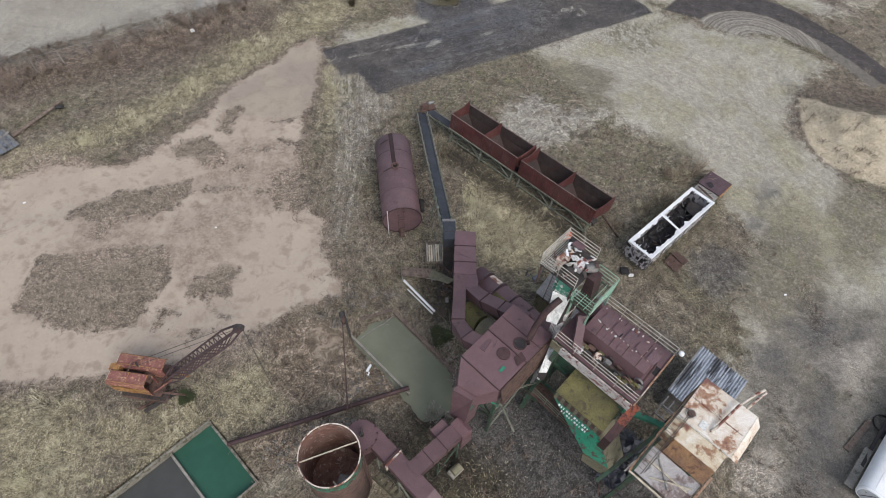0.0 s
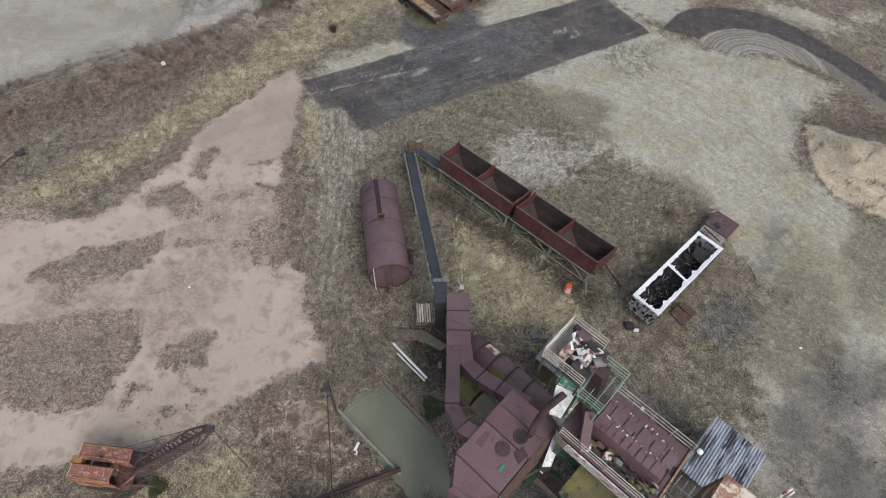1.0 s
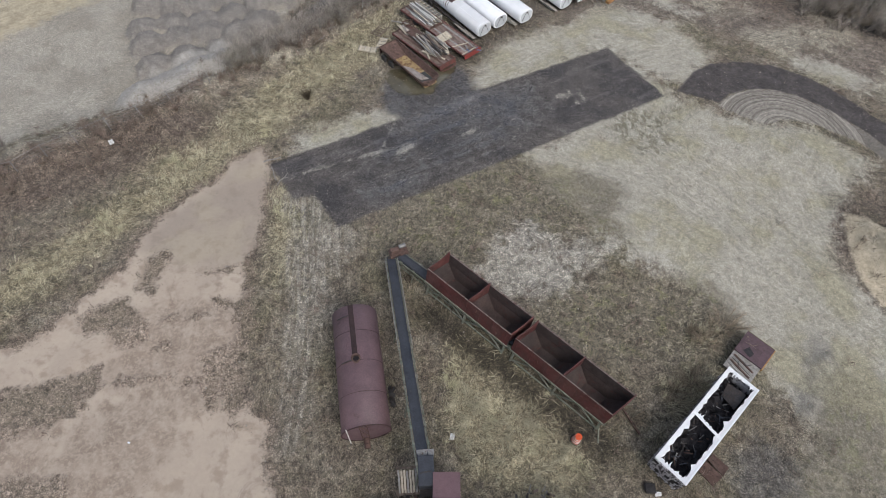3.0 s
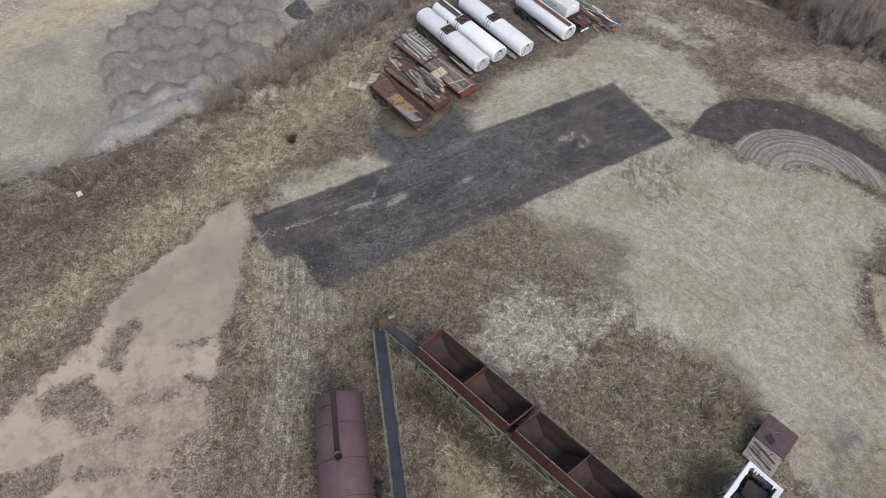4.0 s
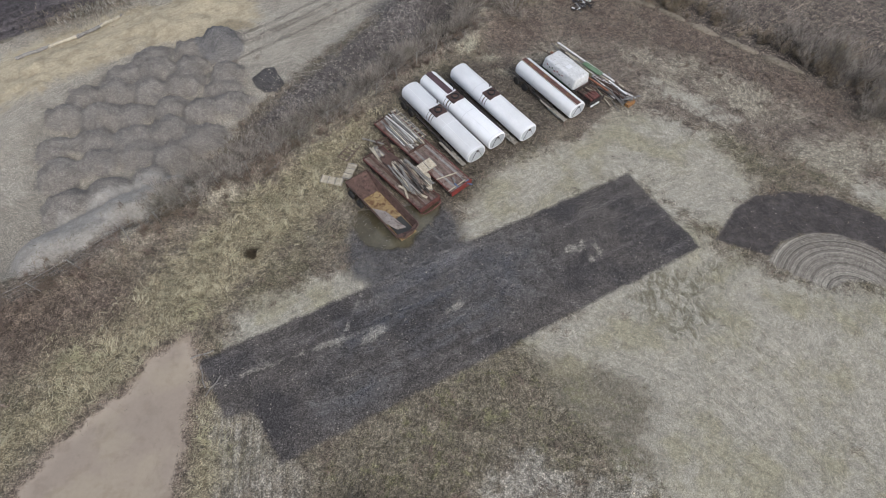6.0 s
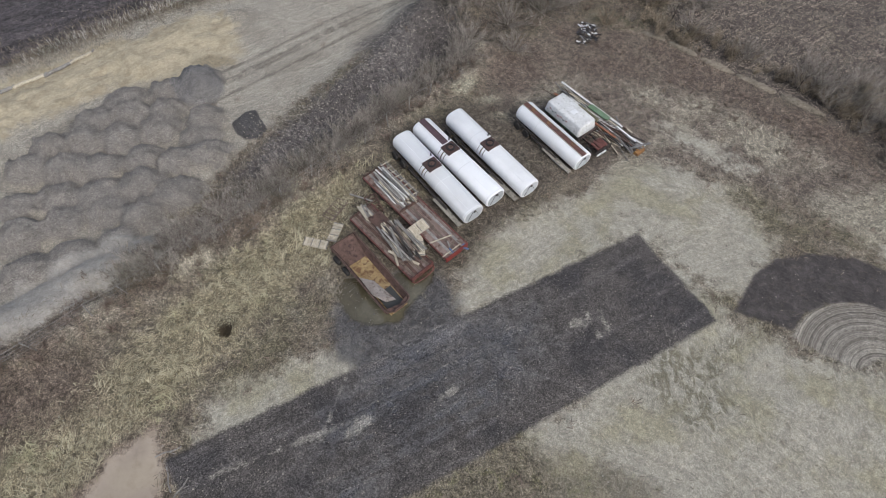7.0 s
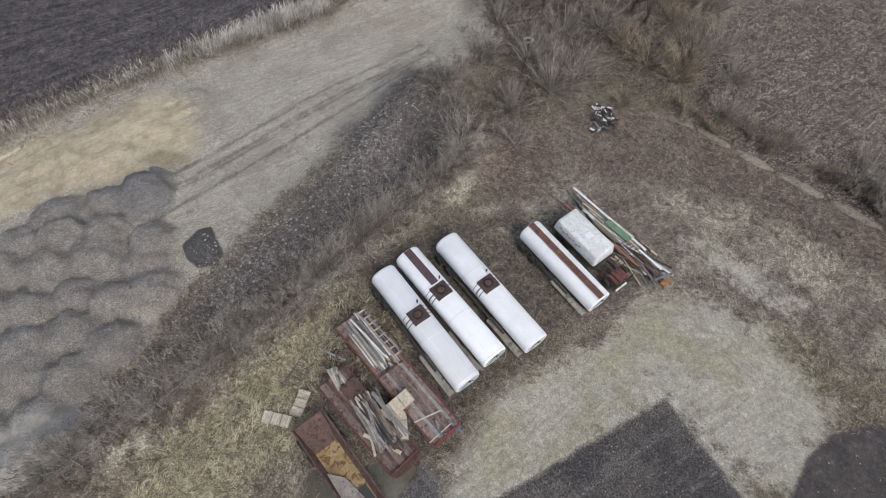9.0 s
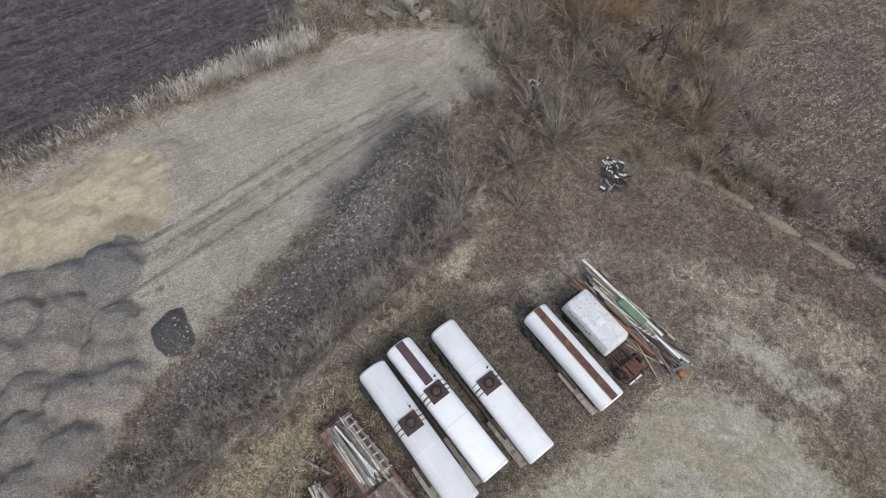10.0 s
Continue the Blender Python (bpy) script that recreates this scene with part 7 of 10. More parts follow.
part("orange_strip", prism(bmesh.new(), [(0.6, -4.3, 9.1), (3.1, -4.3, 9.1), (3.0, -5.2, 8.75), (0.5, -5.2, 8.75)], (0, 0, 0.05)), rust_orange, mix, "orange rusted strip")
part("low_deck", prism(bmesh.new(), [(0.0, -5.2, 8.5), (3.0, -5.2, 8.5), (2.9, -6.9, 8.0), (0.0, -6.9, 8.0)], (0, 0, 0.05)), dusty_sheet, mix, "dusty pale broken deck sheet")
part("seam", beam(bmesh.new(), (0, -3.2, 9.53), (3.2, -3.2, 9.53), 0.08, 0.08), white_rail, mix)
part("seam", beam(bmesh.new(), (0, -1.6, 9.52), (3.2, -1.6, 9.52), 0.05, 0.06), white_rust, mix)
part("manway", tube(bmesh.new(), (0.45, -2.6, 9.48), (0.45, -2.6, 9.7), 0.2, 18), rust, mix)
part("manway_ring", tube(bmesh.new(), (0.45, -2.6, 9.5), (0.45, -2.6, 9.62), 0.3, 18, wall=0.05), white_rail, mix)
part("lift_plate", box(bmesh.new(), 1.1, 1.5, -2.9, -2.4, 9.5, 9.56), white_stained, mix)
ladder(mix, (0.1, -6.9, 8.2), (0.1, -2.9, 9.75), 0.5, dark_steel, (1, 0, 0), 0.28)
for s in (-1, 1):
    rod("ladder_rail", (0.1 + 0.3 * s, -6.9, 8.75), (0.1 + 0.3 * s, -2.9, 10.2), 0.025, dark_steel, mix, 6)
for k in range(6):
    v = -6.5 + 0.7 * k
    part("cage_hoop", hose(bmesh.new(), [(-0.25, v, 8.45 + 0.39 * (v + 6.5) / 1.0 * 0.95), (-0.3, v, 8.95 + 0.37 * (v + 6.5)), (0.1, v, 9.2 + 0.37 * (v + 6.5)), (0.5, v, 8.95 + 0.37 * (v + 6.5)), (0.45, v, 8.45 + 0.37 * (v + 6.5))], 0.02), dark_steel, mix)
part("edge_plank", beam(bmesh.new(), (-0.2, -7.1, 8.1), (-0.2, -3.0, 9.3), 0.12, 0.1), rust_tan, mix)
part("edge_plank", beam(bmesh.new(), (3.1, -7.1, 8.0), (3.15, -4.6, 9.0), 0.12, 0.1), rust_tan, mix)
part("edge_plank", beam(bmesh.new(), (-0.2, -7.1, 8.0), (3.1, -7.1, 8.0), 0.1, 0.1), wood_pale, mix)
bar("deck_strut", (0.6, -5.6, 8.55), (1.9, -6.6, 8.3), 0.08, wood_grey, mix)
bar("deck_strut", (0.8, -6.7, 8.25), (2.8, -5.7, 8.5), 0.08, wood_pale, mix)
bar("deck_strut", (0.2, -6.0, 8.4), (2.7, -6.0, 8.4), 0.1, wood_pale, mix)
part("gooseneck", hose(bmesh.new(), [(1.75, -2.7, 9.55), (1.85, -2.4, 9.75), (2.15, -0.3, 9.85), (2.5, 0.9, 10.0), (2.75, 1.5, 10.0), (2.9, 1.45, 9.9), (2.75, 0.8, 9.7), (2.6, 0.0, 9.55)], 0.075, 10), white_rust, mix, "rusty pale gooseneck pipe", True)
for u in (0.3, 2.9):
    for v in (-6.6, -3.0, -0.3):
        bar("leg", (u, v, -0.1), (u, v, 6.3 if v > -6 else 8.0), 0.22, green_steel, mix)
for v in (-6.6, -0.3):
    bar("diagonal", (0.3, v, 0.3), (2.9, v, 5.8), 0.12, green_steel, mix)
bar("tie", (0.3, -6.6, 4.0), (0.3, -0.3, 4.0), 0.14, green_steel, mix)
bar("tie", (2.9, -6.6, 4.0), (2.9, -0.3, 4.0), 0.14, green_steel, mix)

shed = thing("shed", *(pw(7.0, 6.3)[:2]), 0, P_TURN, "low shed with a tarnished blue-grey corrugated roof", "shed")
part("wall_block", box(bmesh.new(), 0.15, 3.45, 0.15, 4.75, -0.1, 2.6), wood_grey, shed)
for k in range(19):
    u0 = -0.1 + 0.2 * k
    z0 = 2.9 - 0.066 * (u0 + 0.1)
    part("roof_sheet", loft(bmesh.new(), [[(u0, v, z0), (u0 + 0.08, v, z0 + 0.05), (u0 + 0.195, v, z0 - 0.01), (u0 + 0.195, v, z0 - 0.04), (u0 + 0.08, v, z0 + 0.02), (u0, v, z0 - 0.03)] for v in (-0.05 + 0.03 * (k % 3), 4.9 - 0.05 * (k % 2))]), roof_streak, shed)
bar("ridge_strip", (-0.1, -0.05, 2.97), (-0.1, 4.9, 2.97), 0.08, grey_steel, shed)
for k in range(5):
    bar("bare_rafter", (0.2 + 0.5 * k, -1.7, 2.2), (0.2 + 0.5 * k, -0.1, 2.5), 0.09, grey_steel, shed)
bar("bare_purlin", (0.1, -0.9, 2.4), (2.4, -0.9, 2.4), 0.09, grey_steel, shed)
bar("bare_purlin", (0.1, -1.7, 2.25), (2.4, -1.7, 2.25), 0.09, grey_steel, shed)
bar("prop", (0.15, -1.7, -0.1), (0.15, -1.7, 2.2), 0.1, wood_grey, shed)
bar("prop", (2.35, -1.7, -0.1), (2.35, -1.7, 2.2), 0.1, wood_grey, shed)

hut = thing("control_hut", 7.35, 22.15, 0.5, -41.5, "small derelict hut with grey shingles torn off one side", "hut")
part("wall_block", box(bmesh.new(), 0.1, 4.6, 0.1, 3.0, -0.6, 2.35), olive_tan, hut, "stained pale walls")
part("gable", prism(bmesh.new(), [(0.1, 0.1, 2.35), (0.1, 3.0, 2.35), (0.1, 1.85, 3.0)], (0.08, 0, 0)), olive_tan, hut)
part("gable", prism(bmesh.new(), [(4.52, 0.1, 2.35), (4.52, 3.0, 2.35), (4.52, 1.85, 3.0)], (0.08, 0, 0)), olive_tan, hut)
part("roof_deck", prism(bmesh.new(), [(0, -0.1, 2.3), (4.7, -0.1, 2.3), (4.7, 1.85, 3.05), (0, 1.85, 3.05)], (0, 0, 0.04)), shingle, hut)
hut_rng = random.Random(9)
for r in range(10):
    v0 = -0.1 + 0.195 * r
    z0 = 2.345 + 0.75 * (v0 + 0.1) / 1.95
    for k in range(12):
        u0 = 0.01 + 0.39 * k + (0.19 if r % 2 else 0)
        if u0 > 4.5 or (r > 6 and hut_rng.random() < 0.12):
            continue
        lift = hut_rng.uniform(0.0, 0.012)
        part("shingle", prism(bmesh.new(), [(u0, v0, z0 + 0.012), (u0 + 0.36, v0, z0 + 0.012 + lift), (u0 + 0.36, v0 + 0.2, z0 + 0.08), (u0, v0 + 0.2, z0 + 0.08)], (0, 0, 0.014)), shingle, hut)
for k in range(14):
    u = 0.12 + 0.345 * k
    bar("rafter", (u, 1.85, 3.05), (u, 3.15, 2.4), 0.07, wood_grey, hut)
bar("ridge", (-0.02, 1.86, 3.1), (4.72, 1.86, 3.1), 0.1, wood_grey, hut)
bar("eave", (-0.02, 3.12, 2.42), (4.72, 3.12, 2.42), 0.08, wood_grey, hut)
part("leftover_sheathing", prism(bmesh.new(), [(3.1, 1.9, 3.08), (4.68, 1.9, 3.08), (4.68, 3.1, 2.49), (3.9, 3.1, 2.49)], (0, 0, 0.03)), shingle, hut)
part("dark_floor", box(bmesh.new(), 0.2, 4.5, 1.7, 2.9, 0.5, 0.55), char_hole_black, hut)
junk = thing("debris_pile", 8.0, 25.2, gz(8, 25.2), 20, "small pile of grey scraps and a blue box", "debris pile")
for k in range(24):
    r = random.Random(k + 70)
    a = Vector((r.gauss(0, 0.7), r.gauss(0, 0.6), 0.05 + abs(r.gauss(0, 0.12))))
    bar("scrap_piece", a, a + Vector((r.uniform(-0.6, 0.6), r.uniform(-0.5, 0.5), r.uniform(-0.02, 0.15))), r.uniform(0.04, 0.16), (wood_grey, grey_steel, dark_steel, wood_brown)[k % 4], junk, 0.05)
part("blue_box", soften(box(bmesh.new(), -0.35, 0.1, -0.3, 0.1, 0.1, 0.4), 0.03), roof_blue, junk)


# ---------------------------------------------------------------- burnt trailer and cart
burnt = thing("burnt_trailer", 15.66, 27.62, gz(16, 28), 43.2, "burnt-out white box trailer full of charred debris", "box trailer")
BL, BW, BH = 9.4, 2.25, 3.2
burn_rng = random.Random(31)
part("floor", box(bmesh.new(), 0, BL, -BW, 0, 0.85, 1.0), char_hole_black, burnt)
for v, n in ((0.0, "side_wall"), (-BW, "side_wall")):
    part(n, box(bmesh.new(), 0, BL, v - 0.04, v + 0.04, 1.0, BH - 0.15), soot_white, burnt, "sooty grey-white panel")
    for k in range(15):
        u = 0.2 + k * (BL - 0.4) / 14
        s = -1 if v < -1 else 1
        part("rib", box(bmesh.new(), u - 0.03, u + 0.03, v + s * 0.04, v + s * 0.085, 1.0, BH - 0.1), soot_white if burn_rng.random() < 0.6 else dark_steel, burnt)
for u in (0.0, BL):
    part("end_wall", box(bmesh.new(), u - 0.04, u + 0.04, -BW + 0.05, -0.05, 1.0, BH - 0.15), soot_white, burnt)
for v in (-2.05, -1.5, -0.95, -0.4):
    part("door_rib", box(bmesh.new(), -0.1, -0.042, v - 0.05, v + 0.05, 0.9, BH - 0.15), soot_white, burnt)
# black plates on the end wall, painted as dark holes
for k in range(8):
    z, v = burn_rng.uniform(1.2, 2.6), burn_rng.uniform(-2.2, -0.3)
    part("burn_hole", box(bmesh.new(), -0.05, -0.043, v, v + burn_rng.uniform(0.15, 0.4), z, z + burn_rng.uniform(0.2, 0.5)), char_hole_black, burnt)


def ragged_rim(a, b, inward, width):
    """The torn edge of the roof: a strip whose inner edge is jagged."""
    a, b, inward = Vector(a), Vector(b), Vector(inward)
    n = 34
    outer, inner = [], []
    for i in range(n + 1):
        p = a.lerp(b, i / n)
        w = width * burn_rng.uniform(0.55, 1.0) + (burn_rng.uniform(0.1, 0.35) if burn_rng.random() < 0.12 else 0)
        outer.append(p)
        inner.append(p + inward * w + Vector((0, 0, burn_rng.uniform(-0.06, 0.0))))
    bm = bmesh.new()
    rings = [[o, q, q - Vector((0, 0, 0.04)), o - Vector((0, 0, 0.04))] for o, q in zip(outer, inner)]
    return loft(bm, rings)


for a, b, d in (((0, 0.05, BH), (BL, 0.05, BH), (0, -1, 0)), ((0, -BW - 0.05, BH), (BL, -BW - 0.05, BH), (0, 1, 0)), ((0, -BW, BH + 0.005), (0, 0, BH + 0.005), (1, 0, 0)), ((BL, -BW, BH + 0.005), (BL, 0, BH + 0.005), (-1, 0, 0))):
    part("roof_rim", ragged_rim(a, b, d, 0.34), white_tank, burnt, "torn white roof edge")
for a, b in (((0, 0.05, BH - 0.06), (BL, 0.05, BH - 0.06)), ((0, -BW - 0.05, BH - 0.06), (BL, -BW - 0.05, BH - 0.06))):
    part("top_rail", beam(bmesh.new(), a, b, 0.1, 0.2), white_tank, burnt)
part("roof_bridge", ragged_rim((4.2, -BW, BH), (4.5, 0, BH), (1, 0, 0), 0.32), white_tank, burnt)
part("fallen_panel", prism(bmesh.new(), [(7.2, -BW + 0.3, 2.3), (8.7, -BW + 0.3, 2.6), (8.7, -0.6, 2.2), (7.7, -0.8, 1.9)], (0, 0, 0.04)), dark_steel, burnt)
bm = bmesh.new()
for i in range(37):
    for j in range(10):
        bm.verts.new((0.08 + i * (BL - 0.16) / 36, -BW + 0.06 + j * (BW - 0.12) / 9, 1.45 + burn_rng.uniform(-0.28, 0.35)))
bm.verts.ensure_lookup_table()
for i in range(36):
    for j in range(9):
        bm.faces.new([bm.verts[k] for k in (i * 10 + j, i * 10 + 10 + j, i * 10 + 11 + j, i * 10 + 1 + j)])
part("ash_mound", bm, char_hole_black, burnt, "black charred heap")
for k in range(150):
    a = Vector((burn_rng.uniform(0.3, BL - 0.4), burn_rng.uniform(-BW + 0.25, -0.25), burn_rng.uniform(1.5, 2.1)))
    d = Vector((burn_rng.uniform(-0.6, 0.6), burn_rng.uniform(-0.5, 0.5), burn_rng.uniform(-0.2, 0.4)))
    bar("charred_scrap", a, a + d, burn_rng.uniform(0.02, 0.1), (char_hole_black, dark_steel, char_hole_black, grey_steel, rust, char_hole_black, tarp_black)[k % 7], burnt, 0.04)
for u in (6.7, 7.9):
    for s in (-0.25, -BW + 0.25):
        wheel_at(burnt, u, s, 0.42, 0.26)
    bar("axle", (u, -BW + 0.3, 0.48), (u, -0.3, 0.48), 0.12, dark_steel, burnt)
for v in (-0.5, -BW + 0.5):
    rod("landing_leg", (1.6, v, 0.9), (1.6, v, 0.0), 0.08, dark_steel, burnt)
    bar("underbeam", (0.2, v, 0.75), (BL - 0.1, v, 0.75), 0.12, dark_steel, burnt, 0.2)
for ob in burnt.children:
    if not ob.name.startswith("tyre"):
        ob.data.transform(Matrix.Diagonal((1, 1, 0.8, 1)))

cart = thing("utility_cart", 24.03, 34.5, gz(24, 35.5), 45, "low cart with a torn purple-brown deck and yellow corner", "cart")
part("bed", box(bmesh.new(), -0.4, 3.4, -1.15, 1.05, 0.75, 0.85), wood_grey, cart)
part("deck_sheet", box(bmesh.new(), 1.3, 3.5, -1.2, 1.1, 0.95, 1.02), purple_deck, cart, "purple-brown sheet with a rusted hole")
# black plate on the sheet as the dark of the tear
part("torn_hole", prism(bmesh.new(), [(1.5, -0.1, 1.022), (2.0, -0.2, 1.022), (2.3, 0.35, 1.022), (1.7, 0.6, 1.022)], (0, 0, 0.008)), char_hole_black, cart)
part("yellow_edge", box(bmesh.new(), 1.28, 3.5, -1.28, -1.205, 0.7, 1.0), crane_yellow, cart)
part("yellow_edge", box(bmesh.new(), 3.505, 3.56, -1.2, 1.1, 0.75, 1.0), olive, cart)
for k in range(4):
    bar("loose_board", (-0.3 + 0.3 * k, -0.9, 0.9), (0.1 + 0.3 * k, 0.9, 0.92), 0.14, (wood_grey, rust)[k % 2], cart, 0.05)
part("cable_loop", hose(bmesh.new(), [(0.2, 0.1, 0.92), (0.6, 0.4, 1.0), (0.9, 0.1, 1.0), (0.7, -0.2, 0.95), (1.1, -0.5, 0.95)], 0.03), dark_steel, cart)
for u in (0.3, 2.6):
    for v in (-1.0, 0.9):
        wheel_at(cart, u, v, 0.36, 0.22)
plates = thing("rusty_plates", 20.5, 27.5, gz(20.5, 27.5), 40, "two ribbed rusty steel plates lying in the grass", "steel plates")
for s, lean in ((-1, 0.12), (1, 0.2)):
    part("plate", prism(bmesh.new(), [(s * 0.05, -0.75, 0.25), (s * 0.95, -0.7, 0.05), (s * 0.9, 0.6, 0.05), (s * 0.05, 0.65, 0.25 + lean)], (0, 0, 0.04)), rust, plates)
    for k in range(6):
        bar("plate_rib", (s * 0.06, -0.65 + 0.22 * k, 0.32), (s * 0.92, -0.6 + 0.22 * k, 0.11), 0.03, rust, plates)
tip = thing("trash_bag", 15.8, 26.2, gz(15.8, 26.2), 0, "black torn trash bag with a white rag", "trash bag")
part("bag", rough_up(soften(box(bmesh.new(), -0.4, 0.35, -0.35, 0.3, 0, 0.35), 0.12, 2), 0.05, random.Random(6)), char_hole_black, tip)
part("rag", rough_up(box(bmesh.new(), 0.3, 0.7, -0.5, -0.25, 0.02, 0.12), 0.04, random.Random(7)), white_tank, tip)


def traffic_barrel():
    t = thing("traffic_barrel", 11.1, 29.45, gz(11.1, 29.45), 15, "orange traffic barrel with white bands, tilted in the grass", "traffic barrel")
    t.matrix_world = pose(11.1, 29.45, gz(11.1, 29.45), 1, 1, 15)
    up = Matrix.Rotation(radians(-90), 4, "Y")
    part("foot_ring", lathe(bmesh.new(), [(0, 0.42), (0.08, 0.42), (0.1, 0.3)], up, 24), rubber, t)
    z, r = 0.08, 0.31
    for k in range(7):
        part("band", lathe(bmesh.new(), [(z, r), (z + 0.01, r + 0.008), (z + 0.125, r + 0.004), (z + 0.135, r - 0.012)], up, 24), barrel_white if k % 2 else barrel_orange, t)
        z, r = z + 0.135, r - 0.012
    part("handle", box(bmesh.new(), -0.12, 0.12, -0.03, 0.03, z, z + 0.1), barrel_orange, t)


traffic_barrel()


# ---------------------------------------------------------------- old crane
def old_crane():
    t = thing("crawler_crane", -21.2, 14.3, gz(-21.2, 14.3), -6, "old crawler crane in faded red and yellow with a lattice boom", "crane")
    for s in (-1, 1):
        bm = bmesh.new()
        prof = [(-1.7, 0.4), (-1.5, 0.78), (1.5, 0.78), (1.7, 0.4), (1.4, 0.05), (-1.4, 0.05)]
        prism(bm, [(u, s * 1.05 - 0.25, z) for u, z in prof], (0, 0.5, 0))
        tr = part("track", bm, rust, t, "rusty crawler track")
        for k in range(14):
            u = -1.55 + 0.24 * k
            part("track_shoe", box(bmesh.new(), u, u + 0.17, s * 1.05 - 0.29, s * 1.05 + 0.29, 0.78, 0.83), dark_steel, tr)
    part("turntable", tube(bmesh.new(), (0, 0, 0.6), (0, 0, 1.05), 0.95, 24), dark_steel, t)
    part("bed", box(bmesh.new(), -2.2, 1.5, -1.15, 1.15, 1.05, 1.2), rust, t)

    def shell(name, v0, v1, u0, u1, kind, top_kind):
        part(name + "_wall", box(bmesh.new(), u0, u1, v0, v0 + 0.05, 1.2, 2.45), kind, t)
        part(name + "_wall", box(bmesh.new(), u0, u0 + 0.05, v0 + 0.05, v1, 1.2, 2.4), kind, t)
        rings = []
        for u in (u0 - 0.05, u1):
            rings.append([(u, v0 - 0.05, 2.35), (u, v0 + 0.12, 2.6), (u, v1 - 0.15, 2.68), (u, v1, 2.5), (u, v1, 2.44), (u, v1 - 0.15, 2.62), (u, v0 + 0.12, 2.54), (u, v0 - 0.05, 2.29)])
        part(name + "_roof", loft(bmesh.new(), rings), top_kind, t, "faded red roof sheet")
        for q in (v0 + 0.1, v1 - 0.12):
            bar(name + "_edge", (u0 - 0.05, q, 2.66), (u1, q, 2.66), 0.04, crane_yellow, t, 0.03)
        for q in (u0, (u0 + u1) / 2, u1 - 0.05):
            bar(name + "_edge", (q, v0 + 0.1, 2.62), (q, v1 - 0.1, 2.7), 0.035, crane_yellow if q != u0 else white_rust, t, 0.03)
    shell("left_house", 0.2, 1.15, -1.9, 1.5, crane_red, crane_red)
    shell("cab", -1.15, -0.15, -2.0, 0.75, crane_yellow, crane_red)
    part("cab_post", box(bmesh.new(), 0.85, 0.92, -1.2, -1.13, 1.2, 2.4), crane_red, t)
    part("cab_post", box(bmesh.new(), 0.85, 0.92, -0.28, -0.2, 1.2, 2.4), crane_red, t)
    part("side_panel", box(bmesh.new(), -1.6, -0.2, -1.24, -1.205, 1.35, 2.1), crane_yellow, t, "yellow side panel")
    part("rear_yellow", box(bmesh.new(), -2.3, -1.6, -0.2, 0.3, 1.9, 2.5), crane_yellow, t)
    part("counterweight", soften(box(bmesh.new(), -2.25, -2.0, -1.05, 1.05, 1.0, 1.9), 0.08), crane_red, t)
    part("engine", soften(box(bmesh.new(), -1.5, -0.2, -0.2, 0.15, 1.2, 1.95), 0.05), dark_steel, t)
    part("winch_drum", tube(bmesh.new(), (0.2, -0.5, 1.6), (0.2, 0.5, 1.6), 0.38, 18), rust, t)
    part("winch_flange", tube(bmesh.new(), (0.2, 0.5, 1.6), (0.2, 0.56, 1.6), 0.55, 18), rust, t)
    part("fairlead", hose(bmesh.new(), [(0.9, -0.9, 1.2), (1.4, -0.8, 1.7), (1.7, -0.3, 1.6), (1.8, 0.2, 1.2)], 0.06), crane_red, t)
    part("exhaust", tube(bmesh.new(), (-0.3, 0.3, 2.4), (-0.25, 0.35, 3.1), 0.07, 10), dark_steel, t)
    part("gantry", hose(bmesh.new(), [(-1.4, -0.4, 1.2), (-0.6, -0.1, 3.0), (-0.6, 0.3, 3.0), (-1.4, 0.6, 1.2)], 0.05), rust, t)
    foot = Vector((1.45, -0.1, 1.4))
    tip = t.matrix_world.inverted() @ Vector((-12.5, 14.65, 9.4))
    m, L = frame_of(foot, tip)
    chords = []
    for sy, sz in ((-1, -1), (1, -1), (1, 1), (-1, 1)):
        pts = []
        for q in (0.0, 0.14, 0.85, 1.0):
            k = 0.36 if 0.1 < q < 0.9 else 0.16
            pts.append(m @ Vector((q * L, sy * k, sz * k)))
        chords.append(pts)
        part("boom_chord", hose(bmesh.new(), pts, 0.065, 6), lattice_steel, t)
    n = 13
    for a, b in ((0, 1), (1, 2), (2, 3), (3, 0)):
        for i in range(n):
            q0, q1 = 0.14 + 0.71 * i / n, 0.14 + 0.71 * (i + 1) / n
            pa = chords[a][1].lerp(chords[a][2], (q0 - 0.14) / 0.71)
            pb = chords[b][1].lerp(chords[b][2], (q1 - 0.14) / 0.71)
            bar("boom_lacing", pa, pb, 0.055, lattice_steel, t)
    part("boom_head", soften(box(bmesh.new(), L - 0.35, L + 0.2, -0.2, 0.2, -0.22, 0.22, m), 0.04), lattice_steel, t)
    part("head_sheave", tube(bmesh.new(), m @ Vector((L + 0.1, -0.12, 0)), m @ Vector((L + 0.1, 0.12, 0)), 0.3, 18), dark_steel, t)
    for s in (-0.2, 0.2):
        rod("pendant_line", (-0.6, s + 0.1, 3.0), tip + Vector((-0.1, s, 0.2)), 0.018, dark_steel, t, 5)
    low = t.matrix_world.inverted() @ Vector((-12.4, 14.5, 0.2))
    rod("hoist_line", tip + Vector((0.25, 0, -0.2)), low, 0.022, dark_steel, t, 5)
    part("sheave_wheel", tube(bmesh.new(), (2.55, 0.5, 1.2), (2.55, 0.65, 1.25), 0.34, 18), crane_yellow, t, "orange sheave wheel")
    bar("boom_stop", (1.2, -0.9, 1.2), (3.0, -0.7, 0.9), 0.12, rust, t)
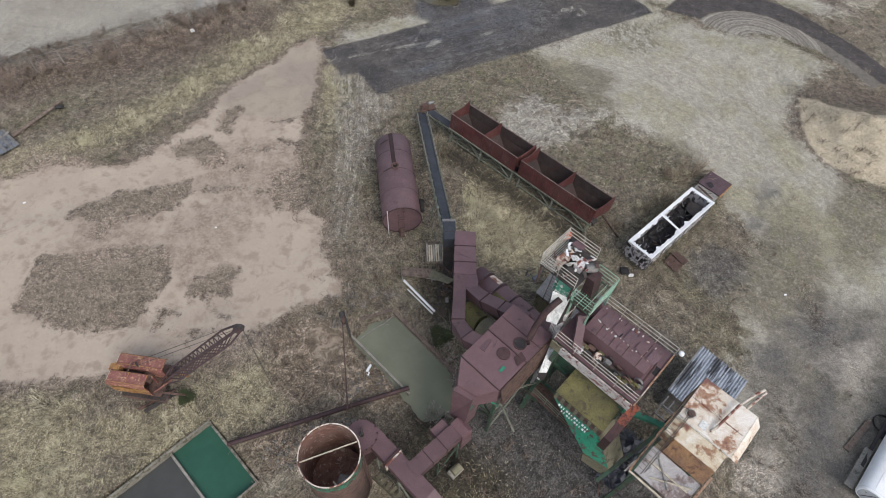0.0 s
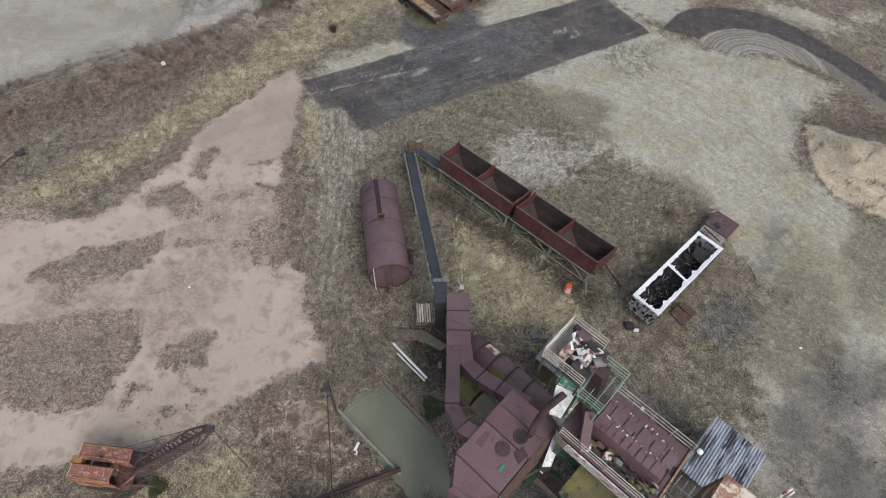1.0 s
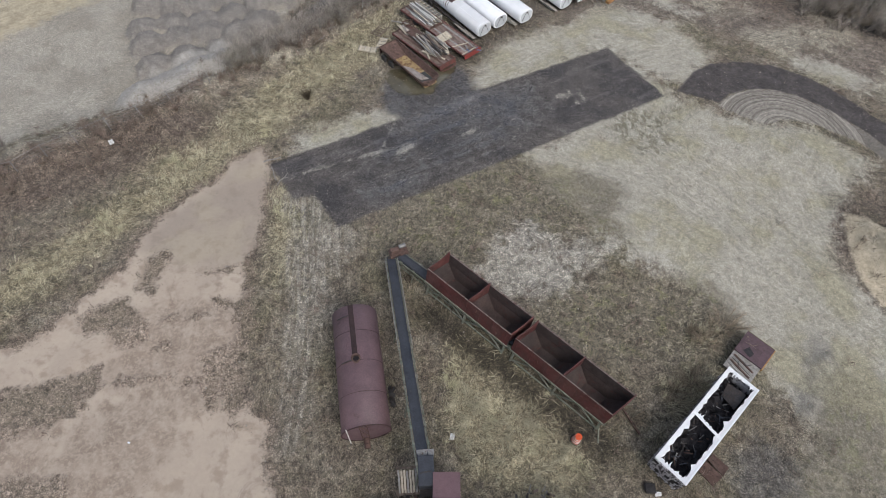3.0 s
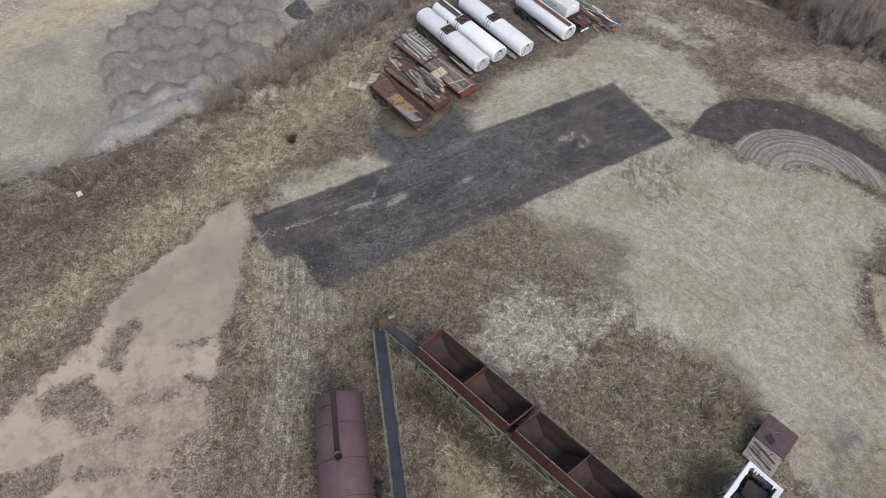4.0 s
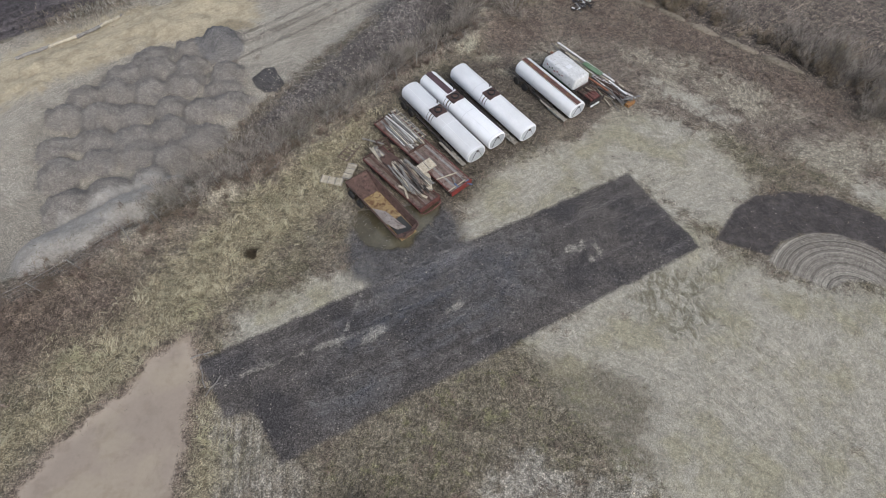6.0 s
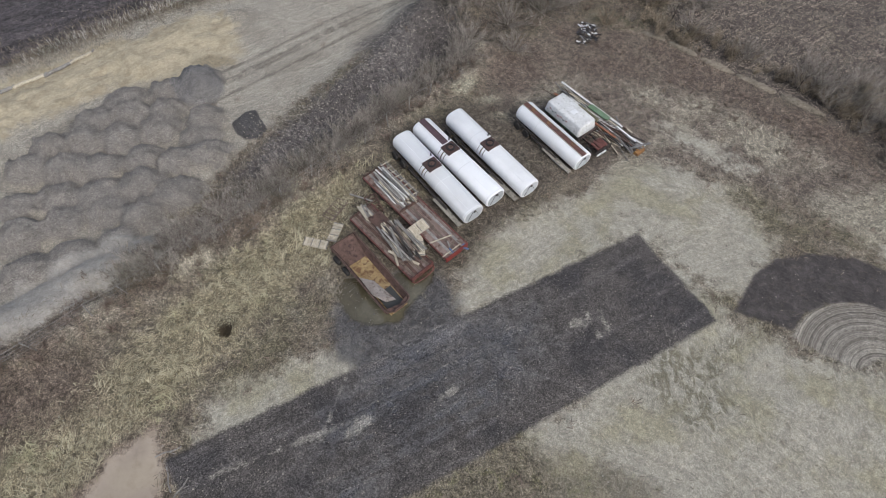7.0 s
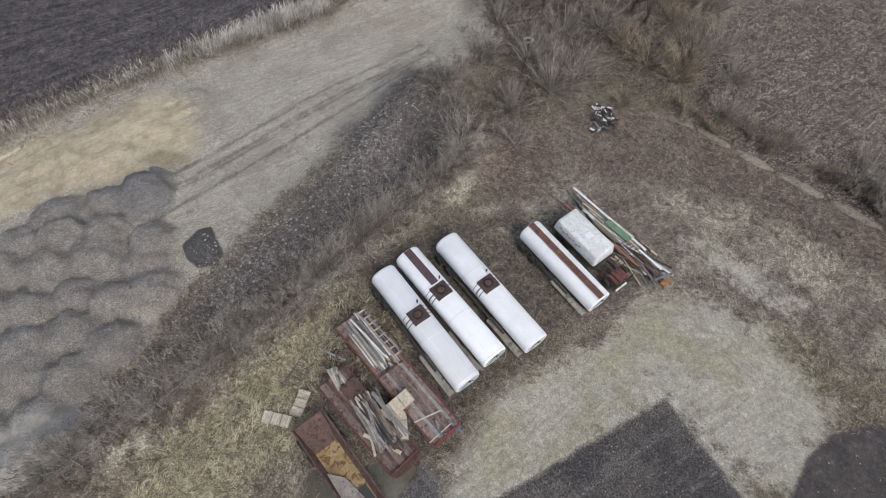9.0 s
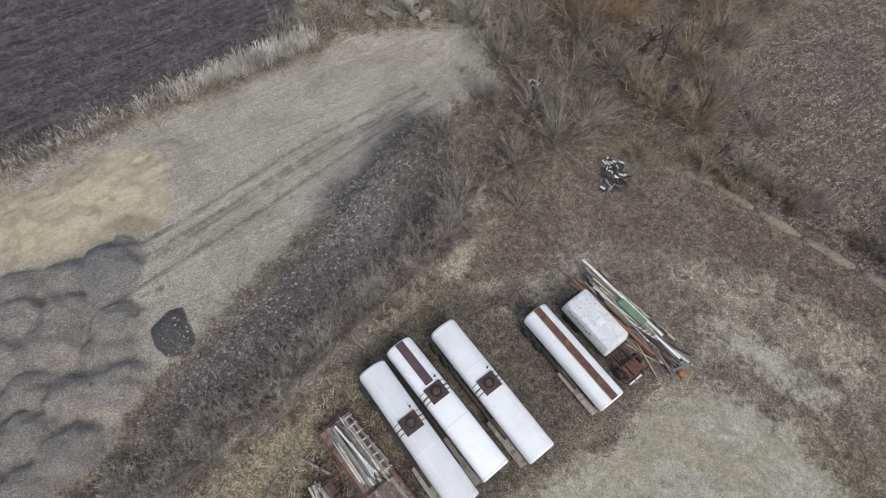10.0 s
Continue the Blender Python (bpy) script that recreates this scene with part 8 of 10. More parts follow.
    bar("outrigger", (0.3, -2.1, 0.2), (2.1, -0.5, 0.4), 0.2, dark_steel, t)
    bar("outrigger", (-0.2, -2.0, 0.15), (1.9, -0.3, 0.45), 0.14, rust, t)


old_crane()

# ---------------------------------------------------------------- things at the edges
planks = thing("loose_planks", 30.9, 12.7, gz(31, 12.7) + 0.05, 40, "weathered plank and dark drum lids on the soil", "planks")
part("plank", box(bmesh.new(), -1.7, 1.7, -0.2, 0.2, 0, 0.08), wood_brown, planks)
part("lid", tube(bmesh.new(), (1.5, -1.2, 0.02), (1.5, -1.2, 0.12), 0.4, 20), dark_steel, planks)
hoop = thing("wire_coil", 33.2, 13.6, gz(33, 13.6), 0, "coil of dark wire rope", "wire coil")
part("coil", tube(bmesh.new(), (0, 0, 0.02), (0, 0, 0.14), 0.75, 24, wall=0.06), dark_steel, hoop)
left_sheet = thing("corrugated_sheet", -43.8, 37.6, gz(-43.8, 37.6), -38, "grey corrugated roofing panel lying in the weeds", "roofing sheet")
for k in range(9):
    part("corrugation", prism(bmesh.new(), [(-1.8, -1.3 + 0.29 * k, 0.25), (1.6, -1.3 + 0.29 * k, 0.35), (1.6, -1.14 + 0.29 * k, 0.41), (-1.8, -1.14 + 0.29 * k, 0.31)], (0, 0.1, 0.03)), roof_blue if k % 2 else grey_steel, left_sheet)
left_pole = thing("fallen_pole", -42.9, 39.3, gz(-43, 41) + 0.25, 63, "fallen dark timber pole with an old tyre on it", "timber pole")
rod("timber", (-0.5, 0, 0), (5.4, 0, 0.15), 0.16, wood_brown, left_pole, 10)
part("old_tyre", tube(bmesh.new(), (4.6, -0.6, 0.0), (4.75, -0.45, 0.2), 0.42, 18, wall=0.18), rubber, left_pole)
bar("stub", (-1.8, 0.6, 0.1), (-0.4, 0.5, 0.3), 0.12, wood_grey, left_pole)


# ---------------------------------------------------------------- the row of trailers
def rounded_ring(w, h, x, z, power=2.6, seg=28, flat=0.0):
    """A cross-section between a circle and a square."""
    out = []
    for i in range(seg):
        a = 2 * math.pi * i / seg
        c, s = math.cos(a), math.sin(a)
        out.append((x, w / 2 * math.copysign(abs(c) ** (2 / power), c), z + h / 2 * math.copysign(abs(s) ** (2 / power), s)))
    return out


def tanker(x, y, turn, length, label, walkway, plate):
    """A parked tank trailer; local x runs from its rear axles to its nose."""
    z = gz(x, y)
    t = thing("tank_trailer", x, y, z, turn, label, "tank trailer", "parked tank trailers")
    w, h, mid = 2.1, 1.62, 1.42
    bm = bmesh.new()
    rings = []
    for u, k in ((0, 0.86), (0.06, 0.95), (0.2, 1.0), (length - 0.15, 1.0), (length - 0.04, 0.97), (length, 0.93)):
        rings.append(rounded_ring(w * k, h * k, u, mid))
    loft(bm, rings)
    body = part("tank", bm, white_tank, t, "white-painted steel tank", True)
    for p in body.data.polygons:
        p.use_smooth = len(p.vertices) == 4
    for u in (0.24, length * 0.33, length * 0.62, length - 0.2):
        part("band", loft(bmesh.new(), [rounded_ring(w + 0.02, h + 0.02, u, mid), rounded_ring(w + 0.02, h + 0.02, u + 0.06, mid)]), white_tank, body)
    part("head_plate", loft(bmesh.new(), [rounded_ring(w * 0.86, h * 0.86, length + 0.003, mid), rounded_ring(w * 0.82, h * 0.82, length + 0.02, mid)]), tank_end, body)
    for s in (-1, 1):
        part("end_brace", beam(bmesh.new(), (length + 0.03, s * 0.62, mid - 0.5), (length + 0.03, s * 0.12, mid + 0.55), 0.035, 0.03), dark_steel, body)
    for v in (-0.45, 0.5):
        part("plate_seam", box(bmesh.new(), 0.25, length - 0.25, v - 0.012, v + 0.012, mid + h * 0.42, mid + h * 0.489), white_tank, body)
    part("vent_box", box(bmesh.new(), length + 0.02, length + 0.12, -0.06, 0.08, mid + 0.45, mid + 0.62), dark_steel, t)
    if plate:
        part("dome_plate", box(bmesh.new(), plate - 0.6, plate + 0.6, -0.66, 0.66, mid + h / 2 - 0.2, mid + h / 2 + 0.06), dome_brown, t, "tarred brown plate round the manhole")
        top = mid + h / 2 + 0.06
        lid = part("manhole", tube(bmesh.new(), (plate, 0, top - 0.02), (plate, 0, top + 0.16), 0.38, 24, wall=0.1), char_hole_black, t, "round black manhole collar")
        part("lid", lathe(bmesh.new(), [(top - 0.02, 0.27), (top + 0.07, 0.27), (top + 0.1, 0.18), (top + 0.11, 0.02)], Matrix.Translation((plate, 0, 0)) @ Matrix.Rotation(radians(-90), 4, "Y"), 20), rust, lid, "rust-brown domed lid")
        part("hinge", box(bmesh.new(), plate - 0.04, plate + 0.04, 0.3, 0.62, top, top + 0.1), dark_steel, t)
        rod("vent_pipe", (plate - 0.9, 0.55, mid + h / 2 - 0.15), (plate - 0.9, 0.55, mid + h / 2 + 0.35), 0.06, dark_steel, t)
        for k in range(3):
            u, wide = plate - 0.5 + 0.36 * k, (0.05, 0.12, 0.07)[k]
            part("tar_run", loft(bmesh.new(), [rounded_ring(w + 0.012, h + 0.012, u, mid)[0:15], rounded_ring(w + 0.012, h + 0.012, u + wide, mid)[0:15]], False), tar_run if k % 2 else dome_brown, t)
    if walkway:
        a, b = walkway
        part("walkway", box(bmesh.new(), a, b, -0.28, 0.28, mid + h / 2 - 0.1, mid + h / 2 + 0.035), purple_deck if plate else walk_brown, t, "rust-red walkway along the top")
        for s in (-1, 1):
            part("kerb", box(bmesh.new(), a, b, s * 0.29 - 0.02, s * 0.29 + 0.02, mid + h / 2 - 0.1, mid + h / 2 + 0.08), white_rail if not plate else purple_deck, t)
        if not plate:
            for u in (a + 1.2, a + 3.3, a + 6.6):
                ringm = Matrix.Translation((u, 0.05, mid + h / 2 + 0.035)) @ Matrix.Rotation(radians(-90), 4, "Y")
                part("manhole", lathe(bmesh.new(), [(0, 0.2), (0.07, 0.2), (0.09, 0.14), (0.05, 0.02)], ringm, 14), rust_orange, t, "rusty round hatch")
            part("hose", hose(bmesh.new(), [(a + 4.2, -0.2, mid + h / 2 + 0.06), (a + 4.6, 0.15, mid + h / 2 + 0.08), (a + 4.9, -0.1, mid + h / 2 + 0.06)], 0.03), dark_steel, t)
    for s in (-1, 1):
        part("chassis_rail", beam(bmesh.new(), (0.2, s * 0.42, 0.6), (length - 0.6, s * 0.42, 0.6), 0.1, 0.16), dark_steel, t)
        part("hose_tray", beam(bmesh.new(), (2.8, s * 1.16, 0.62), (length - 2.2, s * 1.16, 0.62), 0.22, 0.14), dark_steel, t)
        part("side_rail", beam(bmesh.new(), (-0.1, s * 1.14, 0.9), (3.4, s * 1.14, 0.9), 0.07, 0.09), dark_steel, t)
        for u in (0.05, 1.32, 2.6):
            part("mudguard_stay", beam(bmesh.new(), (u, s * 0.8, 0.86), (u, s * 1.3, 0.9), 0.08, 0.05), dark_steel, t)
    for u in (0.7, 1.95):
        bar("axle", (u, -1.15, 0.42), (u, 1.15, 0.42), 0.12, dark_steel, t)
        for s in (-1, 1):
            wheel_at(t, u, s * 1.2, 0.42, 0.26)
    for s in (-1, 1):
        rod("landing_leg", (length - 2.6, s * 0.5, 0.65), (length - 2.6, s * 0.5, 0.02), 0.07, dark_steel, t)
    part("step_board", box(bmesh.new(), length - 2.6, length - 0.9, -1.4, -1.08, 0.42, 0.47), white_stained, t, "stained white skirt board")
    part("catwalk", rough_up(box(bmesh.new(), length - 3.8, length - 0.2, -1.5, -1.02, 0.62, 0.67), 0.04, random.Random(int(x * 7))), concrete, t, "dirty grey catwalk")
    part("kingpin_plate", box(bmesh.new(), length - 1.6, length - 0.1, -0.55, 0.55, 0.55, 0.63), dark_steel, t)
    return t


tanker(-0.25, 83.43, -52.6, 10.7, "long white tank trailer with a tarred manhole plate", None, 4.74)
tanker(1.52, 85.21, -51.2, 10.72, "white tank trailer with purple-brown walkway and manhole plate", (0.1, 3.65), 4.4)
tanker(4.63, 86.65, -52.3, 10.95, "white tank trailer with a brown rust-stained manhole plate", None, 5.3)
tanker(11.54, 88.15, -52.6, 8.3, "white tank trailer with a full-length rust-red walkway", (0.05, 8.2), None)

tanker(36.9, 15.9, -134, 11.0, "white tank trailer parked at the plant's edge", None, 4.6)


def loose_boards(name, x, y, z, turn, count, length, spread, material, label, rng, category="lumber pile", lift=0.35, wide=0.16, rise=0.0, skew=0.13):
    """A heap of boards, each a part, crossing one another at small angles."""
    t = thing(name, x, y, z, turn, label, category)
    for i in range(count):
        L = length * rng.uniform(0.55, 1.0)
        a = rng.gauss(0, skew)
        c = Vector((rng.uniform(-0.25, 0.25) * length * 0.5, rng.uniform(-spread, spread), 0.05 + lift * i / count))
        d = Vector((math.cos(a), math.sin(a), rng.uniform(-0.03, 0.03) + rise)) * (L / 2)
        kind = material[i % len(material)]
        part("board", beam(bmesh.new(), c - d, c + d, wide * rng.uniform(0.6, 1.2), rng.uniform(0.05, 0.1)), kind, t)
    return t


def slatted_panel(x, y, z, turn, length, width, material, label, tilt=0.0, solid=False):
    """A wooden pallet panel: stringers with slats across, or a boarded crate lid."""
    t = thing("pallet", x, y, z, turn, label, "pallet", "wooden pallets by the trailers")
    m = Matrix.Rotation(radians(tilt), 4, "X")
    for s in (-1, 0, 1):
        part("stringer", box(bmesh.new(), -length / 2, length / 2, s * (width / 2 - 0.05) - 0.045, s * (width / 2 - 0.05) + 0.045, 0.0, 0.09, m), material, t)
    if solid:
        part("core", box(bmesh.new(), -length / 2 + 0.02, length / 2 - 0.02, -width / 2 + 0.02, width / 2 - 0.02, 0.005, 0.092, m), material, t)
    n = 7 if solid else 6
    w = length / n * (0.94 if solid else 0.42)
    for i in range(n):
        c = -length / 2 + length * (i + 0.5) / n
        part("slat", box(bmesh.new(), c - w / 2, c + w / 2, -width / 2, width / 2, 0.094, 0.125, m), material, t)
    if solid:
        for c in (-0.48, -0.16, 0.16, 0.48):
            part("rib", box(bmesh.new(), c * length - 0.03, c * length + 0.03, -width / 2, width / 2, 0.128, 0.175, m), wood_grey, t)
    return t


def gate_frame(x, y, z, turn, length, width, material, label, tilt=0.0):
    t = thing("ladder_frame", x, y, z, turn, label, "frame", "wooden pallets by the trailers")
    m = Matrix.Rotation(radians(tilt), 4, "Y")
    for s in (-1, 1):
        part("side_rail", box(bmesh.new(), -length / 2, length / 2, s * width / 2 - 0.05, s * width / 2 + 0.05, 0.0, 0.1, m), material, t)
    for i in range(6):
        c = -length / 2 + 0.06 + (length - 0.12) * i / 5
        part("cross_slat", box(bmesh.new(), c - 0.045, c + 0.045, -width / 2 + 0.05, width / 2 - 0.05, 0.02, 0.08, m), material, t)
    return t


def flatbed(x, y, turn, length, label, deck_kind, tail_kind):
    """A flatbed trailer with planked deck, stake frame and rear axles; x runs to its front."""
    t = thing("flatbed_trailer", x, y, gz(x, y), turn, label, "flatbed trailer", "parked flatbed trailers")
    w = 2.35
    for s in (-1, 1):
        part("side_rail", beam(bmesh.new(), (0, s * w / 2, 0.72), (length, s * w / 2, 0.72), 0.1, 0.2), rust_red, t)
        part("chassis_beam", beam(bmesh.new(), (0.1, s * 0.45, 0.58), (length - 0.2, s * 0.45, 0.58), 0.14, 0.24), rust, t)
    n = 9
    for i in range(n):
        a = -w / 2 + 0.06 + (w - 0.12) * i / n
        part("deck_plank", box(bmesh.new(), 0.05, length - 0.05, a + 0.008, a + (w - 0.12) / n - 0.008, 0.74, 0.795), deck_kind[i % len(deck_kind)], t)
    for u in np.linspace(0.4, length - 0.4, 7):
        bar("cross_member", (u, -w / 2, 0.68), (u, w / 2, 0.68), 0.08, rust, t, 0.1)
    part("tail_board", box(bmesh.new(), length + 0.003, length + 0.1, -w / 2, w / 2, 0.35, 0.95), tail_kind, t, "red bumper board")
    part("rear_board", box(bmesh.new(), -0.1, -0.003, -w / 2, w / 2, 0.5, 0.85), rust, t)
    for u in (1.3, 2.5):
        bar("axle", (u, -0.95, 0.4), (u, 0.95, 0.4), 0.12, rust, t)
        for s in (-1, 1):
            wheel_at(t, u, s * 1.02, 0.4, 0.26)
    for s in (-1, 1):
        rod("landing_leg", (length - 1.2, s * 0.6, 0.55), (length - 1.2, s * 0.6, 0.02), 0.07, rust, t)
    return t


yard_rng = random.Random(11)
deck_brown = weathered("red_brown_deck_planks", (0.185, 0.128, 0.112), (0.25, 0.195, 0.172), (0.11, 0.068, 0.056), 0.4, 1.3, 0.85)
ochre_silt = weathered("ochre_rust_silt", (0.27, 0.185, 0.085), (0.34, 0.25, 0.13), (0.15, 0.085, 0.045), 0.45, 1.1, 0.85)
grey_silt = weathered("dried_grey_silt", (0.3, 0.265, 0.245), (0.38, 0.345, 0.32), (0.17, 0.135, 0.115), 0.4, 1.6, 0.85)
flat_a = flatbed(-3.4, 75.5, -46.8, 7.85, "rusty red flatbed trailer loaded with old boards", [deck_brown, wood_brown, rust], rust_red)
flat_b = flatbed(-2.6, 79.87, -48.2, 11.1, "long rusty flatbed trailer with board decking and red tail", [deck_brown, deck_brown, wood_grey, deck_brown, wood_brown], red_tail)
for v in (0.62, 1.12):
    part("stake_rail", beam(bmesh.new(), (0.3, v, 1.62), (4.9, v, 1.5), 0.08, 0.07), wood_grey, flat_b)
for k in range(8):
    u = 0.5 + 0.6 * k
    part("stake_bar", beam(bmesh.new(), (u, 0.5, 1.63 - 0.025 * u), (u + 0.05, 1.24, 1.63 - 0.025 * u), 0.09, 0.05), wood_pale, flat_b)
for u in (0.6, 2.6, 4.6):
    part("stake_post", beam(bmesh.new(), (u, 1.12, 0.78), (u, 1.12, 1.56), 0.08, 0.08), wood_grey, flat_b)
for s in (-1, 1):
    rod("tail_rail", (7.2, s * 1.1, 0.8), (7.9, s * 1.1, 1.2), 0.03, rust, flat_a)
for k in range(9):
    v = -1.1 + 0.275 * k
    rod("tail_bar", (7.97, v, 0.7), (8.3 - 0.12 * abs(v), v, 0.42), 0.022, rust_red, flat_a, 6)
part("front_hoop", hose(bmesh.new(), [(7.95, -1.15, 0.42), (8.25, -0.9, 0.4), (8.35, 0, 0.4), (8.25, 0.9, 0.4), (7.95, 1.15, 0.42)], 0.05), rust_red, flat_a)
part("loose_sheet", rough_up(box(bmesh.new(), 1.2, 3.0, -0.2, 1.15, 1.09, 1.13), 0.03, yard_rng), rust, flat_a, "dented rust-brown steel sheet")
part("stay", beam(bmesh.new(), (4.7, -0.9, 1.0), (7.3, 0.2, 0.86), 0.24, 0.05), wood_pale, flat_a)
loose_boards("board_heap", 0.15, 72.4, gz(0, 72) + 0.81, -52, 46, 4.2, 0.95, [wood_grey, wood_grey, wood_brown, wood_grey, wood_pale, dark_steel], "heap of silvered boards on the rusty flatbed", yard_rng, lift=0.65)
loose_boards("board_heap", -2.95, 75.2, gz(-3, 75.7) + 0.81, -56, 8, 2.0, 0.45, [wood_grey, wood_pale], "short grey boards at the flatbed's end", yard_rng, lift=0.3)
loose_boards("board_stack", -0.67, 78.0, gz(-1, 77) + 0.81, -49, 34, 4.4, 1.0, [wood_grey, grey_steel, wood_pale, white_stained, wood_grey], "stack of long grey boards and poles on the flatbed", yard_rng, lift=0.7, wide=0.13, skew=0.045)
crib = thing("wooden_crate", 0.45, 76.4, gz(0.9, 75) + 0.8, -51, "broken crate of pale scraps on the flatbed", "crate")
for k in range(14):
    a = Vector((yard_rng.uniform(-0.4, 0.4), yard_rng.uniform(-0.9, 0.9), 0.06 + 0.02 * k))
    b = a + Vector((yard_rng.uniform(-0.35, 0.35), yard_rng.uniform(-0.35, 0.35), yard_rng.uniform(-0.05, 0.05)))
    part("scrap_piece", beam(bmesh.new(), a, b, 0.14, 0.04), (wood_pale, white_stained, wood_grey, olive_tan)[k % 4], crib)
part("crate_side", box(bmesh.new(), 0.5, 0.56, -1.0, 1.0, 0.0, 0.5), rust, crib)
part("crate_floor", box(bmesh.new(), -0.55, 0.5, -1.0, 1.0, 0.0, 0.04), wood_brown, crib)
tray = thing("plywood_sheet", 2.95, 73.4, gz(2.6, 73.3) + 0.8, -51, "grey weathered plywood sheets on the flatbed deck", "plywood sheet")
part("sheet", rough_up(box(bmesh.new(), -1.4, 1.3, -0.95, -0.15, 0.02, 0.06), 0.015, yard_rng), wood_grey, tray)
part("sheet_edge", beam(bmesh.new(), (-1.6, 0.3, 0.05), (2.6, 0.2, 0.05), 0.14, 0.08), wood_brown, tray)
part("cross_pole", beam(bmesh.new(), (0.6, -1.0, 0.1), (1.1, 1.0, 0.12), 0.1, 0.08), wood_pale, tray)
part("cross_pole", beam(bmesh.new(), (2.3, -1.0, 0.1), (2.2, 1.1, 0.12), 0.09, 0.08), wood_pale, tray)
tarp = thing("scrap_bundle", 4.75, 71.9, gz(4.5, 71.7) + 0.8, -51, "small bundle of blue and brown scraps by the tail", "scrap")
for k in range(9):
    a = Vector((yard_rng.uniform(-0.5, 0.5), yard_rng.uniform(-0.8, 0.8), 0.06 + 0.02 * k))
    part("scrap_piece", beam(bmesh.new(), a, a + Vector((yard_rng.uniform(-0.6, 0.6), yard_rng.uniform(-0.3, 0.3), 0.06)), 0.12, 0.05), (blue_scrap, wood_brown, wood_grey)[k % 3], tarp)


def dump_trailer():
    """An open rusty tub with sloped sides, ribs, and a torn sheet in it."""
    t = thing("dump_trailer", -4.65, 72.3, gz(-4.5, 72) - 0.05, -50.1, "rust-brown open dump trailer with a stained orange floor", "dump trailer")
    L, w, lo, hi = 7.75, 2.25, 0.62, 1.3

    def side(u0, u1, v, inner):
        return [(u0, v, hi), (u1, v, hi), (u1, v * inner, lo), (u0, v * inner, lo)]
    part("floor", box(bmesh.new(), 0.05, L - 0.05, -w * 0.36, w * 0.36, lo - 0.05, lo), ochre_silt, t, "ochre-rusted floor")
    for s in (-1, 1):
        part("side_wall", prism(bmesh.new(), side(0, L - 0.5, s * w / 2, 0.72), (0, s * 0.05, 0)), rust, t)
        part("top_rail", beam(bmesh.new(), (-0.03, s * (w / 2 + 0.03), hi), (L - 0.45, s * (w / 2 + 0.03), hi), 0.12, 0.12), rust, t)
        for k in range(7):
            u = 0.5 + 1.15 * k
            part("rib", beam(bmesh.new(), (u, s * (w * 0.36 + 0.08), lo - 0.1), (u, s * (w / 2 + 0.08), hi - 0.06), 0.09, 0.07), rust, t)
    part("front_wall", box(bmesh.new(), -0.06, 0.0, -w / 2, w / 2, lo - 0.2, hi + 0.02), rust, t)
    part("head_slope", prism(bmesh.new(), [(0.02, -w * 0.47, hi - 0.05), (0.02, w * 0.47, hi - 0.05), (2.1, w * 0.37, lo + 0.03), (2.1, -w * 0.37, lo + 0.03)], (0, 0, 0.03)), rust, t)
    part("nose_hoop", hose(bmesh.new(), [(L - 0.5, -w / 2 - 0.03, hi), (L - 0.12, -w / 2 + 0.1, hi), (L + 0.05, -w / 2 + 0.5, hi - 0.02), (L + 0.05, w / 2 - 0.5, hi - 0.02), (L - 0.12, w / 2 - 0.1, hi), (L - 0.5, w / 2 + 0.03, hi)], 0.07, 8), rust, t)
    part("tailgate", prism(bmesh.new(), [(L - 0.5, -w / 2, hi - 0.05), (L, -w / 2 + 0.45, hi - 0.08), (L, w / 2 - 0.45, hi - 0.08), (L - 0.5, w / 2, hi - 0.05), (L - 0.5, w * 0.36, lo), (L - 0.1, w * 0.2, lo), (L - 0.1, -w * 0.2, lo), (L - 0.5, -w * 0.36, lo)], (0.04, 0, 0)), rust, t)
    part("fallen_sheet", prism(bmesh.new(), [(3.6, -0.9, 0.98), (4.5, -0.1, 0.8), (6.9, 0.3, 0.74), (6.6, -0.45, 0.72), (5.6, -1.0, 1.05)], (0, 0, 0.03)), grey_silt, t, "bent sheet caked with grey silt")
    part("silt", rough_up(box(bmesh.new(), 5.6, L - 0.3, -0.7, 0.7, lo + 0.01, lo + 0.08), 0.02, yard_rng), basin_grey, t, "dark puddle in the tub")
    for s in (-1, 1):
        part("chassis_beam", beam(bmesh.new(), (0.2, s * 0.4, 0.5), (L - 0.3, s * 0.4, 0.5), 0.14, 0.2), rust, t)
    for u in (0.9, 2.2):
        bar("axle", (u, -1.05, 0.42), (u, 1.05, 0.42), 0.12, rust, t)
        for s in (-1, 1):
            wheel_at(t, u, s * 1.24, 0.42, 0.28)
    rod("landing_leg", (L - 1.0, -0.5, 0.5), (L - 1.0, -0.5, 0.0), 0.07, rust, t)
    rod("landing_leg", (L - 1.0, 0.5, 0.5), (L - 1.0, 0.5, 0.0), 0.07, rust, t)


dump_trailer()
slatted_panel(-7.0, 72.6, gz(-7.0, 72.6) + 0.12, -12, 2.1, 0.8, wood_pale, "pale boarded crate lid lying on the grass", 3, True)
slatted_panel(-5.5, 73.72, gz(-5.5, 73.7) + 0.12, 75, 1.9, 0.85, wood_pale, "stained pale crate lid lying in the grass", -4, True)
gate_frame(-5.75, 76.1, gz(-5.75, 76.1) + 0.12, 62, 2.4, 1.0, wood_brown, "slatted brown wooden frame on the grass", 4)
gate_frame(-2.4, 76.6, gz(-2.4, 76.6) + 0.3, -60, 1.8, 1.0, rust, "brown slatted frame leaning by the flatbed", 20)
slatted_panel(1.3, 73.35, gz(1.3, 73.3) + 1.15, 42, 2.5, 1.0, wood_pale, "pale boarded panel laid across two flatbeds", 12, True)
